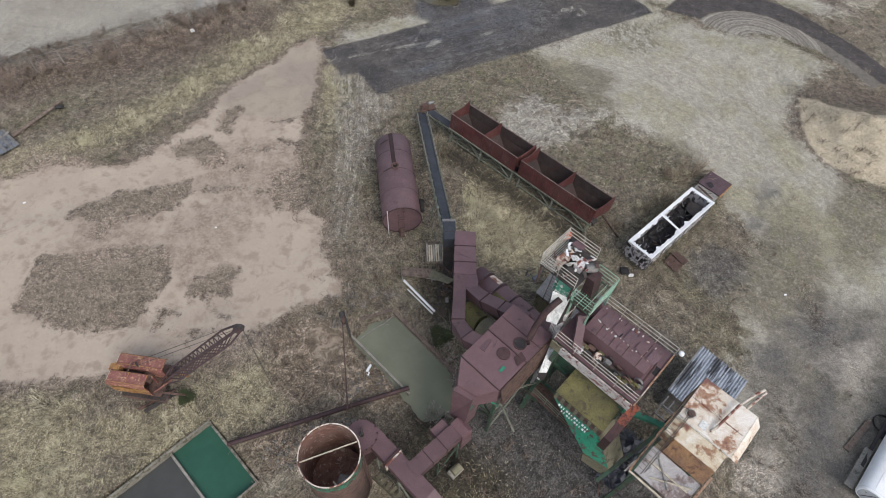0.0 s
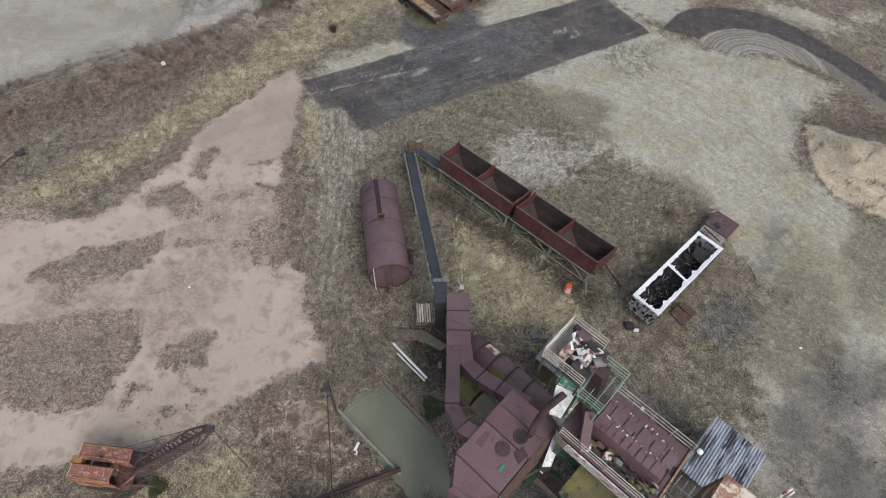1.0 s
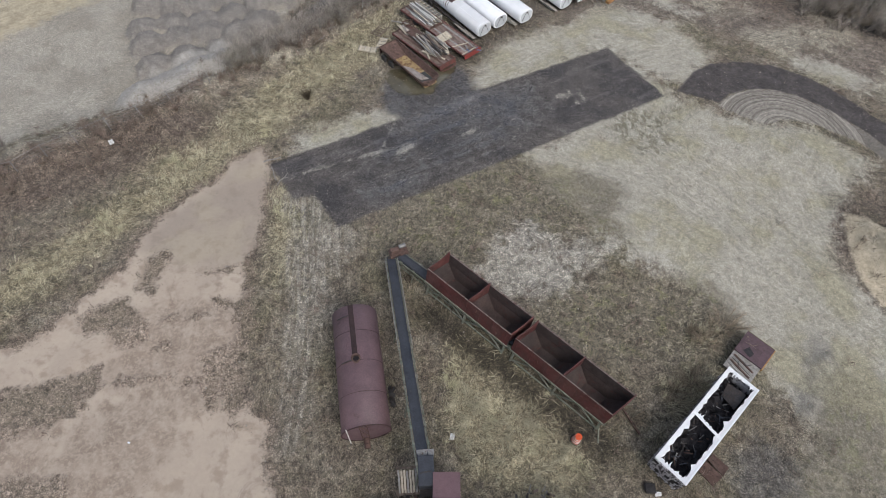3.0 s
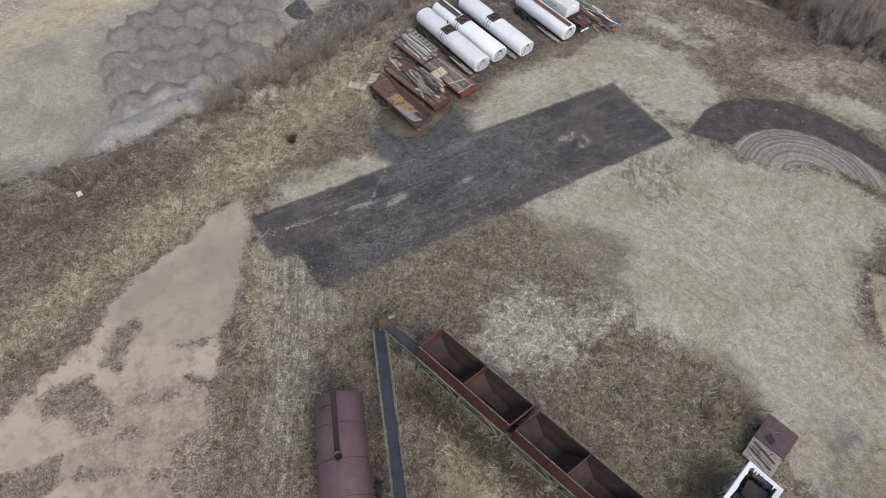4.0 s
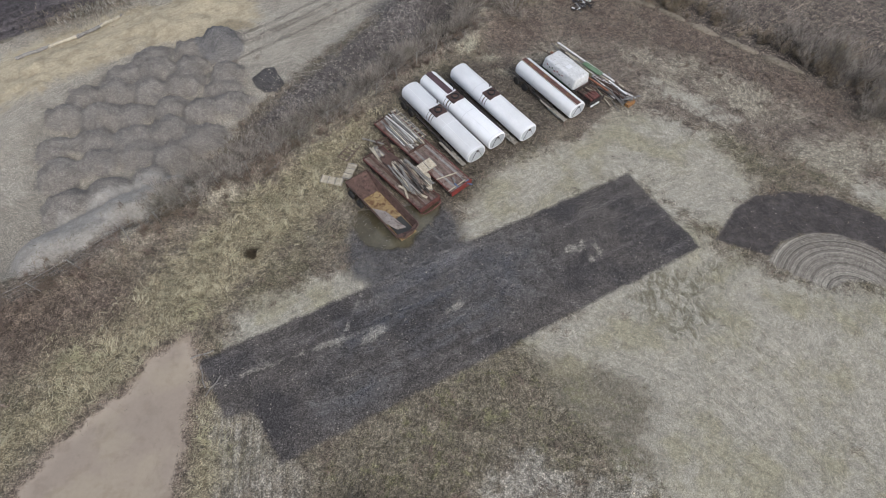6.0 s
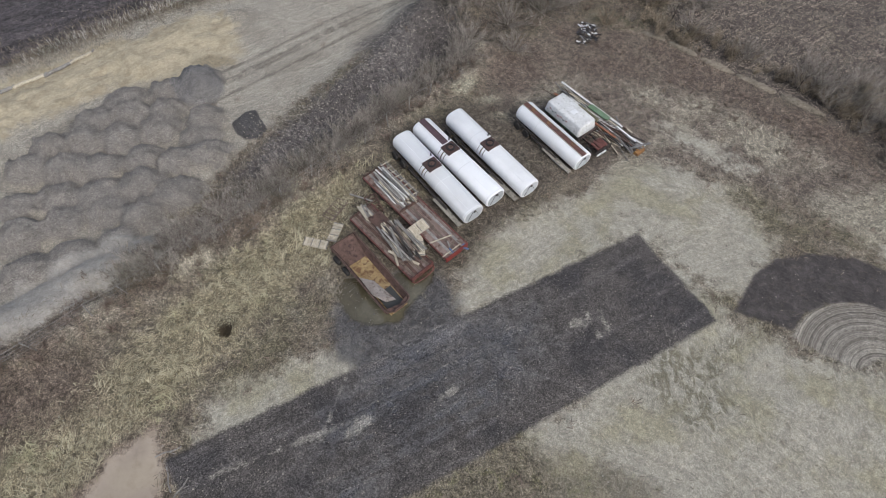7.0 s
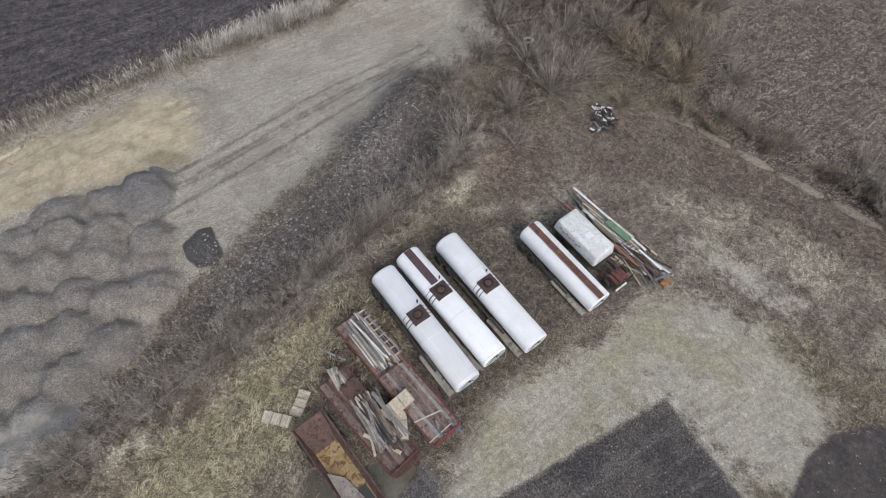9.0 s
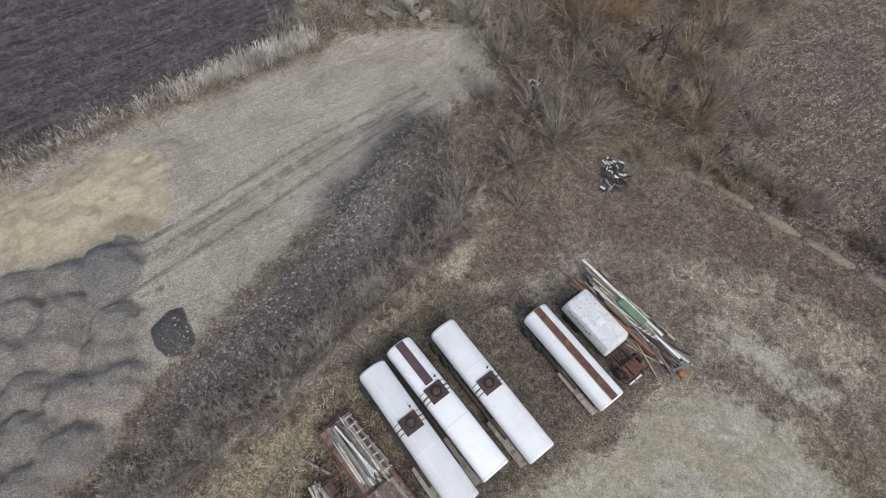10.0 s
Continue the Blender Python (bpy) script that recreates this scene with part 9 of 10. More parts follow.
slatted_panel(1.6, 72.1, gz(2, 72.4) + 0.8, 98, 2.0, 0.95, wood_pale, "pale boarded panel leaning on a flatbed", 20, True)
stray = thing("loose_pole", -3.6, 77.2, gz(-3.6, 77.2) + 0.35, -25, "grey pole sticking out by the flatbeds", "pole")
part("pole", beam(bmesh.new(), (-1.1, 0, -0.1), (1.2, 0, 0.25), 0.12, 0.1), wood_grey, stray)


def box_truck():
    """An old truck chassis that carries a white tank body, its cab frame stripped."""
    t = thing("tank_truck", 14.65, 89.45, gz(15.5, 88), -52.3, "old truck with a dirty white tank body and stripped red front", "truck")
    bm = box(bmesh.new(), 0.0, 5.6, -1.2, 1.2, 1.35, 3.0)
    for v in bm.verts:
        if v.co.z > 2:
            v.co.y *= 0.86
            v.co.x = 0.15 if v.co.x < 1 else 5.45
    soften(bm, 0.22, 3)
    body = part("tank_body", bm, flaky_white, t, "white tank body with flaking grey top", True)
    part("hatch", box(bmesh.new(), 2.9, 3.5, -0.35, 0.3, 3.0, 3.05), white_tank, body)
    for k, (u, kind) in enumerate(((0.75, red_tail), (1.15, green_steel), (1.6, green_steel), (2.0, red_tail), (2.45, red_tail), (2.9, green_steel), (3.3, red_tail))):
        slope = 0.168 / 1.65
        z0 = 2.05 if k % 2 else 2.25
        part("lettering_bar", prism(bmesh.new(), [(u, -1.2 + (z0 - 1.35) * slope - 0.012, z0), (u + 0.2, -1.2 + (z0 - 1.35) * slope - 0.012, z0), (u + 0.2, -1.2 + (z0 - 1.17) * slope - 0.012, z0 + 0.18), (u, -1.2 + (z0 - 1.17) * slope - 0.012, z0 + 0.18)], (0, -0.006, 0)), kind, body)
    part("side_stripe", box(bmesh.new(), 0.3, 5.3, -1.225, -1.205, 1.4, 1.55), green_steel, body)
    for s in (-1, 1):
        part("chassis_beam", beam(bmesh.new(), (-0.4, s * 0.45, 0.95), (8.6, s * 0.45, 0.95), 0.12, 0.3), dark_steel, t)
    for u in (0.9, 2.1, 7.3):
        bar("axle", (u, -0.95, 0.56), (u, 0.95, 0.56), 0.12, dark_steel, t)
        for s in (-1, 1):
            wheel_at(t, u * 0.86, s * 1.02, 0.42, 0.26)
    part("deck", box(bmesh.new(), -0.3, 5.75, -1.15, 1.15, 1.11, 1.3), dark_steel, t)
    for u in (5.9, 6.5, 7.1):
        bar("hoop_post", (u, -1.0, 1.1), (u, -1.0, 1.9), 0.07, rust, t)
        bar("hoop_post", (u, 1.0, 1.1), (u, 1.0, 1.9), 0.07, rust, t)
        bar("hoop_bar", (u, -1.0, 1.9), (u, 1.0, 1.9), 0.07, rust, t)
    for v in (-1.0, -0.35, 0.35, 1.0):
        bar("hoop_rail", (5.9, v, 1.9), (7.1, v, 1.9), 0.06, rust, t)
    part("engine_block", soften(box(bmesh.new(), 7.2, 8.2, -0.45, 0.45, 1.12, 1.75), 0.05), rust_red, t, "bare rusty engine")
    for k in range(4):
        rod("cylinder_bar", (7.15, -0.75 + 0.36 * k, 1.72), (8.25, -0.7 + 0.36 * k, 1.62), 0.14, rust_red, t)
    rod("steering_column", (7.3, -0.9, 1.3), (8.0, -1.0, 2.0), 0.05, rust, t)
    part("bulkhead", box(bmesh.new(), 8.3, 8.36, -1.1, 1.1, 0.8, 1.55), dark_steel, t)
    part("bumper", soften(box(bmesh.new(), 8.45, 8.6, -1.0, 0.2, 0.85, 1.1), 0.03), white_tank, t, "white bumper")
    for v in (-0.85, -0.2, 0.4, 0.95):
        bar("grille_bar", (8.38, v, 0.7), (8.38, v, 1.5), 0.08, dark_steel, t)
    for ob in t.children_recursive:
        if ob.name.split(".")[0] not in ("tyre", "rim"):
            ob.data.transform(Matrix.Diagonal((0.86, 1.0, 0.74, 1)))


box_truck()
heap = thing("scrap_lumber_heap", 19.35, 88.2, gz(20, 88.6), -48.5, "long heap of scrap lumber, pipes and a truss beside the truck", "scrap heap")
heap_rng = random.Random(23)
for k in range(130):
    L = heap_rng.uniform(1.6, 6.5)
    u = heap_rng.uniform(-5.3 + L / 2, 5.6 - L / 2)
    v = heap_rng.gauss(-0.2, 0.62)
    a = heap_rng.gauss(0.0, 0.07 + 0.06 * max(0, u))
    z = 0.12 + 0.75 * max(0, 1 - abs(v) / 1.5) * heap_rng.uniform(0.3, 1)
    d = Vector((math.cos(a), math.sin(a), heap_rng.gauss(0, 0.02))) * L / 2
    c = Vector((u, v, z))
    kind = (wood_grey, grey_steel, wood_brown, wood_grey, white_stained, grey_steel, dark_steel, wood_pale, rust)[k % 9]
    if k % 5 == 1:
        rod("pipe", c - d, c + d, heap_rng.uniform(0.03, 0.07), kind, heap)
    else:
        bar("board", c - d, c + d, heap_rng.uniform(0.08, 0.2), kind, heap, 0.06)
bar("beam", (-5.1, -1.25, 0.95), (2.9, -1.15, 0.95), 0.2, wood_orange, heap, 0.12)
bar("white_trim", (-5.9, 0.85, 0.7), (2.4, 0.6, 0.85), 0.22, white_stained, heap, 0.08)
bar("white_trim", (2.0, 0.1, 1.0), (4.4, 0.25, 0.7), 0.16, white_tank, heap, 0.06)
part("green_sheet", rough_up(box(bmesh.new(), -1.6, 0.9, -0.05, 0.6, 0.95, 1.0), 0.04, heap_rng), green_plastic, heap, "faded green sheet")
part("tan_roll", tube(bmesh.new(), (-2.3, -0.7, 1.0), (0.3, -0.75, 1.0), 0.2, 12), olive_tan, heap, "tan rolled matting")
for k in range(8):
    bar("truss_web", (0.6 + 0.36 * k, -0.75, 1.0), (0.8 + 0.36 * k, 0.0, 1.0), 0.06, rust, heap)
bar("end_plank", (4.6, -1.0, 0.75), (5.4, 1.3, 0.6), 0.2, grey_steel, heap, 0.08)
part("orange_foot", rough_up(box(bmesh.new(), 5.0, 5.5, -0.6, 0.5, 0.1, 0.4), 0.04, heap_rng), crane_yellow, heap, "orange metal foot")
bar("stray_pole", (-7.2, -0.9, 0.1), (-5.0, -1.0, 0.4), 0.07, wood_brown, heap)
bar("stray_pole", (-6.7, 0.9, 0.1), (-5.2, 0.2, 0.4), 0.06, wood_grey, heap)

rubble = thing("scrap_heap", 20.47, 102.6, gz(20.47, 102.6), 82, "small heap of white and dark metal scrap in the weeds", "scrap heap")
for k in range(90):
    a = Vector((heap_rng.uniform(-1.9, 1.9), heap_rng.uniform(-0.9, 0.9), 0.1 + abs(heap_rng.gauss(0, 0.2))))
    b = a + Vector((heap_rng.uniform(-0.8, 0.8), heap_rng.uniform(-0.6, 0.6), heap_rng.uniform(-0.08, 0.15)))
    bar("scrap_piece", a, b, heap_rng.uniform(0.05, 0.24), (grey_steel, dark_steel, char_hole_black, white_tank, dark_steel, char_hole_black, tarp_black, white_stained)[k % 8], rubble, 0.05)


def concrete_pipe(x, y, turn, length, r, dip=0.0):
    t = thing("concrete_pipe", x, y, gz(x, y) + r - 0.05, turn, "weathered concrete culvert pipe lying on its side", "concrete pipe", "culvert pipes")
    part("barrel", tube(bmesh.new(), (-length / 2, 0, -dip), (length / 2, 0, dip), r, 20, wall=0.1), concrete, t)
    part("socket_rim", tube(bmesh.new(), (length / 2 - 0.25, 0, dip), (length / 2, 0, dip), r + 0.06, 20, wall=0.05), concrete, t)


concrete_pipe(-1.2, 122.8, -35, 2.4, 0.42)
concrete_pipe(0.9, 123.9, -45, 2.3, 0.7)
concrete_pipe(-3.0, 122.6, -20, 1.2, 0.3)
concrete_pipe(2.4, 122.3, 45, 1.5, 0.45)
concrete_pipe(8.4, 122.9, 12, 2.2, 0.5)
for k in range(5):
    concrete_pipe(6.2 + 0.45 * k, 124.6 + 0.75 * k, -40, 2.6, 0.35)

for k, (x, y, turn, L) in enumerate(((-41.0, 89.7, 37, 3.2), (-38.4, 91.7, 40, 3.0), (-36.3, 93.6, 48, 2.8), (-34.6, 95.6, 46, 2.4))):
    t = thing("edge_log", x, y, gz(x, y) + 0.12, turn, "pale weathered timber lying along the field edge", "timber", "field edge timbers")
    part("log", hose(bmesh.new(), [(-L / 2, 0, 0), (-L / 6, 0.06, 0.03), (L / 5, -0.04, 0.02), (L / 2, 0.05, 0)], 0.17, 8), wood_pale if k % 2 else wood_grey, t)
    part("broken_end", hose(bmesh.new(), [(L / 2, 0.05, 0), (L / 2 + 0.4, 0.2, 0.08)], 0.09, 6), wood_grey, t)

fence = thing("wire_fence", 0, 0, 0, 0, "old leaning wire fence along the overgrown bank", "fence")
line = [(-45, 48.6), (-33.5, 56.7), (-26, 62.6), (-22.8, 65.3), (-18.7, 69.2), (-14.5, 73.0), (-10.4, 77.0), (-5.8, 81.4), (-1.6, 85.6), (4.2, 92.6)]
fence_rng = random.Random(8)
tops = []
for (ax, ay), (bx, by) in zip(line, line[1:]):
    n = max(1, round(math.hypot(bx - ax, by - ay) / 2.9))
    for i in range(n):
        x, y = ax + (bx - ax) * i / n, ay + (by - ay) * i / n
        z = gz(x, y)
        top = Vector((x + fence_rng.uniform(-0.25, 0.25), y + fence_rng.uniform(-0.25, 0.25), z + 1.6))
        rod("post", (x, y, z - 0.1), top, 0.05, wood_grey, fence, 6)
        tops.append(top)
for a, b in zip(tops, tops[1:]):
    rod("top_rail", a - Vector((0, 0, 0.03)), b - Vector((0, 0, 0.03)), 0.02, wood_grey, fence, 6)
    for drop in (0.45, 0.8, 1.15):
        rod("wire", a - Vector((0, 0, drop)), b - Vector((0, 0, drop)), 0.012, grey_steel, fence, 4)

log_rng = random.Random(4)
kerb_line = [(26.6, 103.4), (29.4, 101.9), (32.5, 99.3), (36, 96.6), (40, 93.4), (44, 90)]
for (ax, ay), (bx, by) in zip(kerb_line, kerb_line[1:]):
    t = thing("earth_berm", (ax + bx) / 2, (ay + by) / 2, gz((ax + bx) / 2, (ay + by) / 2), math.degrees(math.atan2(by - ay, bx - ax)), "low pale earth berm along the field edge", "berm", "field edge berms", "structure")
    L = math.hypot(bx - ax, by - ay) * 0.47
    rings = []
    for i in range(9):
        u = -L + 2 * L * i / 8
        k = math.sin(math.pi * (i + 0.6) / 9.2) ** 0.4 * log_rng.uniform(0.85, 1.1)
        rings.append([(u, 0.55 * k * math.cos(a), -0.15 + 0.42 * k * math.sin(a)) for a in np.linspace(0, 2 * math.pi, 12, endpoint=False)])
    part("bank", loft(bmesh.new(), rings), pale_earth, t, smooth=True)


# ---------------------------------------------------------------- dead grass and weeds
veg = np.random.RandomState(77)
KEEP_OFF = [ASPHALT, POND, BASIN]


def scatter(n, x0, x1, y0, y1):
    return veg.uniform(x0, x1, n), veg.uniform(y0, y1, n)


def nearest(field, x, y):
    """A laid ground value at places, from the grid's nearest corner."""
    i = np.clip(np.searchsorted(gy, y), 1, ny - 1)
    j = np.clip(np.searchsorted(gx, x), 1, nx - 1)
    return field[i, j]


def ground_at(x, y):
    i = np.clip(np.searchsorted(gy, y) - 1, 0, ny - 2)
    j = np.clip(np.searchsorted(gx, x) - 1, 0, nx - 2)
    fy, fx = (y - gy[i]) / (gy[i + 1] - gy[i]), (x - gx[j]) / (gx[j + 1] - gx[j])
    return (GH[i, j] * (1 - fx) + GH[i, j + 1] * fx) * (1 - fy) + (GH[i + 1, j] * (1 - fx) + GH[i + 1, j + 1] * fx) * fy


def blades(name, x, y, length, width, rise, heading, material, label, category):
    """Single bent blades, one triangle pair each, leaning along heading."""
    n = len(x)
    z = ground_at(x, y) - 0.02
    cx, cy = np.cos(heading), np.sin(heading)
    flat, up = np.cos(rise), np.sin(rise)
    mid = np.stack([x + cx * flat * length * 0.5, y + cy * flat * length * 0.5, z + up * length * 0.62], axis=1)
    tip = np.stack([x + cx * flat * length, y + cy * flat * length, z + up * length * veg.uniform(0.55, 1.0, n)], axis=1)
    side = np.stack([-cy, cx, np.zeros(n)], axis=1) * (width / 2)[:, None]
    base = np.stack([x, y, z], axis=1)
    v = np.stack([base - side * 0.7, base + side * 0.7, mid + side, mid - side, tip], axis=1).reshape(-1, 3)
    k = np.arange(n)[:, None] * 5
    f = np.concatenate([k + np.array([[0, 1, 2]]), k + np.array([[0, 2, 3]]), k + np.array([[3, 2, 4]])], axis=1).reshape(-1, 3)
    return tagged(raw(name, v, f, material), label, category, kind="stuff")


F_mud, F_pale = mud, pale
F_straw = np.zeros(GX.shape)
for layer in ("straw", "weeds", "corn", "field", "yard", "heap", "sand", "bank", "asphalt", "spill", "thin", "ring", "arcband", "wet", "dirt", "soilshade", "russet", "rubble", "island", "stainshade"):
    arr = np.zeros(nx * ny, dtype=np.float32)
    ground.data.attributes[layer].data.foreach_get("value", arr)
    if layer == "straw":
        F_straw = arr.reshape(ny, nx)
        FIELDS = {}
    FIELDS[layer] = arr.reshape(ny, nx)


def cover(x, y):
    """How thickly dead growth stands, 0 to 1."""
    soft = lambda f, lo, hi: ramp(nearest(f, x, y), lo, hi)
    wob = 0.9 * swell(x, y, 2.2, 61) + 0.5 * swell(x, y, 0.8, 62)
    d = np.full(len(x), 0.42)
    d = np.maximum(d, soft(FIELDS["straw"], -1, 0.8))
    d = np.where(nearest(FIELDS["weeds"], x, y) > 0, 0.3, d)
    d *= 1 - 0.93 * ramp(nearest(F_pale, x, y) + wob, -0.6, 0.6)
    d *= 1 - 1.0 * ramp(nearest(F_mud, x, y) + wob * 0.6, -0.25, 0.15)
    for name, keep in (("asphalt", 0.0), ("spill", 0.12), ("yard", 0.03), ("heap", 0.02), ("sand", 0.0), ("field", 0.0), ("corn", 0.0), ("ring", 0.04), ("arcband", 0.0), ("bank", 0.04), ("wet", 0.3), ("dirt", 0.16), ("russet", 0.5), ("rubble", 0.12), ("island", 0.3), ("stainshade", 0.35)):
        d *= 1 - (1 - keep) * soft(FIELDS[name], -0.5, 0.4)
    for shape in KEEP_OFF:
        d *= polygon(x, y, shape) < 0.05
    clump = ramp(swell(x, y, 2.6, 63) + 0.7 * swell(x, y, 1.1, 64) + 0.8 * swell(x, y, 7.0, 65), -0.8, 1.1)
    # growth thins where the ground colour carries the plant's shade
    shade = ramp(nearest(FIELDS["soilshade"], x, y), -0.5, 1.0)
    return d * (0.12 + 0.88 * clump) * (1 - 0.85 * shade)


def sward(n, x0, x1, y0, y1):
    x, y = scatter(n, x0, x1, y0, y1)
    keep = veg.uniform(0, 1, n) < cover(x, y)
    return x[keep], y[keep]


def comb(x, y):
    """Which way the flattened grass lies."""
    return 2.4 * swell(x, y, 6.5, 71) + 1.3 * swell(x, y, 2.0, 72) + veg.normal(0, 0.5, len(x))


x, y = sward(640000, -48, 52, 2, 108)
x2, y2 = sward(200000, -34, 34, 1, 34)
x, y = np.concatenate([x, x2]), np.concatenate([y, y2])
strawy = nearest(F_straw, x, y) + 1.2 * swell(x, y, 1.8, 73) > -0.5
tall = np.where(strawy, 0.7, 0.48) * veg.uniform(0.5, 1.25, len(x)) * (0.65 + 0.35 * ramp(y, 12, 30))
for name, sel, kind, label in (("straw_grass", strawy, grass_straw, "flattened straw-coloured dead grass in swirled tufts"), ("dead_weeds", ~strawy, grass_brown, "thin grey-brown dead weeds across the yard")):
    xs, ys = x[sel], y[sel]
    blades(name, xs, ys, tall[sel], veg.uniform(0.018, 0.042, len(xs)) * (0.6 + 0.4 * ramp(ys, 14, 45)), veg.uniform(0.2, 0.85, len(xs)), comb(xs, ys), kind, label, "grass")

# stemmy clumps that stand up from the sward
cx, cy = sward(9000, -48, 52, 4, 106)
reps = 16
xs = np.repeat(cx, reps) + veg.normal(0, 0.16, len(cx) * reps)
ys = np.repeat(cy, reps) + veg.normal(0, 0.16, len(cx) * reps)
sel = np.repeat(nearest(F_straw, cx, cy) > -0.8, reps)
for name, pick, kind, label in (("grass_tuft", sel, grass_straw, "upright tufts of pale dead grass"), ("weed_tuft", ~sel, twig_red, "low reddish-brown weed tufts")):
    n = int(pick.sum())
    blades(name, xs[pick], ys[pick], veg.uniform(0.3, 0.75, n), veg.uniform(0.025, 0.05, n), veg.uniform(0.5, 1.4, n), veg.uniform(0, 6.28, n), kind, label, "grass")

# bleached reeds along the ploughed field
n = 8000
t = veg.uniform(0, 1, n) ** 0.75
rx = -40 + 31 * t + veg.normal(0, 0.55, n)
ry = 94.6 + 24.5 * t + 1.2 * np.sin(t * 3.1) + veg.normal(0, 0.5, n)
keep = veg.uniform(0, 1, n) < 0.35 + 0.65 * ramp(t, 0.4, 0.9)
rx, ry, t, n = rx[keep], ry[keep], t[keep], int(keep.sum())
blades("reeds", rx, ry, veg.uniform(0.6, 1.3, n) * (0.6 + 0.9 * ramp(t, 0.45, 0.95)), veg.uniform(0.03, 0.06, n), veg.uniform(0.8, 1.5, n), veg.uniform(0, 6.28, n), grass_white, "bleached white reeds along the field edge", "reeds")
n = 9000
t = veg.uniform(0, 1, n)
rx, ry = -41 + 33 * t + veg.normal(0, 1.3, n), 93.6 + 25.5 * t + 1.2 * np.sin(t * 3.1) + veg.normal(0, 1.0, n)
blades("verge_grass", rx, ry, veg.uniform(0.3, 0.8, n), veg.uniform(0.03, 0.05, n), veg.uniform(0.3, 1.2, n), veg.uniform(0, 6.28, n), grass_brown, "brown dead grass on the field verge", "grass")

# broken stalks on the stubble field
n = 270000
x, y = scatter(n, 26, 90, 70, 140)
keep = (polygon(x, y, CORN) > 0.3) & (veg.uniform(0, 1, n) < 0.35 + 0.5 * ramp(swell(x, y, 5, 81), -0.5, 0.7))
x, y = x[keep], y[keep]
n = len(x)
blades("corn_stubble", x, y, veg.uniform(0.14, 0.42, n), veg.uniform(0.035, 0.08, n), veg.uniform(0.02, 0.2, n), 0.55 + veg.normal(0, 0.95, n) + np.pi * (veg.uniform(0, 1, n) > 0.5), corn_straw, "bleached broken corn stalks littering the field", "corn stubble")


# ---------------------------------------------------------------- bare brush
def thicket(name, spots, stems, twigs, material, label, category, lean=0.75):
    """Bare bushes as one mass: curved stems with many thin twigs. spots: x, y, height."""
    V, F, at = [], [], 0
    for bx, by, h in spots:
        z0 = float(ground_at(np.array([bx]), np.array([by]))[0]) - 0.05
        az = veg.uniform(0, 6.28, stems)
        tilt = veg.uniform(0.08, lean, stems)
        L = h * veg.uniform(0.6, 1.08, stems)
        base = np.stack([bx + veg.normal(0, 0.16, stems) * h * 0.5, by + veg.normal(0, 0.16, stems) * h * 0.5, np.full(stems, z0)], axis=1)
        d = np.stack([np.cos(az) * np.sin(tilt), np.sin(az) * np.sin(tilt), np.cos(tilt)], axis=1)
        out = np.stack([np.cos(az), np.sin(az), np.zeros(stems)], axis=1)

        def along(k, s):
            return base[k] + d[k] * (L[k] * s)[:, None] + out[k] * (L[k] * 0.22 * s ** 2)[:, None]
        k = np.arange(stems)
        p0, p1, p2 = along(k, np.zeros(stems)), along(k, np.full(stems, 0.5)), along(k, np.ones(stems))
        w = (0.016 + 0.012 * h) * np.ones(stems)
        for side in (np.stack([-np.sin(az), np.cos(az), np.zeros(stems)], axis=1), np.stack([np.cos(az) * 0.8, np.sin(az) * 0.8, np.full(stems, -0.3)], axis=1)):
            s = side * (w / 2)[:, None]
            V.append(np.stack([p0 - s, p0 + s, p1 + s * 0.7, p1 - s * 0.7, p2], axis=1).reshape(-1, 3))
            b = at + np.arange(stems)[:, None] * 5
            F.append(np.concatenate([b + np.array([[0, 1, 2]]), b + np.array([[0, 2, 3]]), b + np.array([[3, 2, 4]])], axis=1).reshape(-1, 3))
            at += stems * 5
        m = stems * twigs
        k = np.repeat(np.arange(stems), twigs)
        s = veg.uniform(0.2, 1.0, m)
        o = along(k, s)
        ta = az[k] + veg.normal(0, 1.2, m)
        tt = veg.uniform(0.2, 1.25, m)
        tl = h * veg.uniform(0.12, 0.34, m)
        e = o + np.stack([np.cos(ta) * np.sin(tt), np.sin(ta) * np.sin(tt), np.cos(tt)], axis=1) * tl[:, None]
        sd = np.stack([-np.sin(ta), np.cos(ta), np.zeros(m)], axis=1) * veg.uniform(0.008, 0.016, m)[:, None]
        V.append(np.stack([o - sd, o + sd, e], axis=1).reshape(-1, 3))
        F.append(at + np.arange(m * 3).reshape(-1, 3))
        at += m * 3
    return tagged(raw(name, np.concatenate(V), np.concatenate(F), material), label, category, kind="stuff")


def along_line(line, n, spread, h0, h1):
    out = []
    seg = [(math.hypot(b[0] - a[0], b[1] - a[1]), a, b) for a, b in zip(line, line[1:])]
    total = sum(s[0] for s in seg)
    for _ in range(n):
        q = veg.uniform(0, total)
        for d, a, b in seg:
            if q <= d:
                break
            q -= d
        f = q / d
        out.append((a[0] + (b[0] - a[0]) * f + veg.normal(0, spread), a[1] + (b[1] - a[1]) * f + veg.normal(0, spread), veg.uniform(h0, h1)))
    return out


def inside(shape, n, h0, h1, margin=0.0):
    pts = np.array(shape)
    out = []
    while len(out) < n:
        px, py = veg.uniform(pts[:, 0].min(), pts[:, 0].max()), veg.uniform(pts[:, 1].min(), pts[:, 1].max())
        if float(polygon(np.array(px), np.array(py), shape)) > margin:
            out.append((px, py, veg.uniform(h0, h1)))
    return out


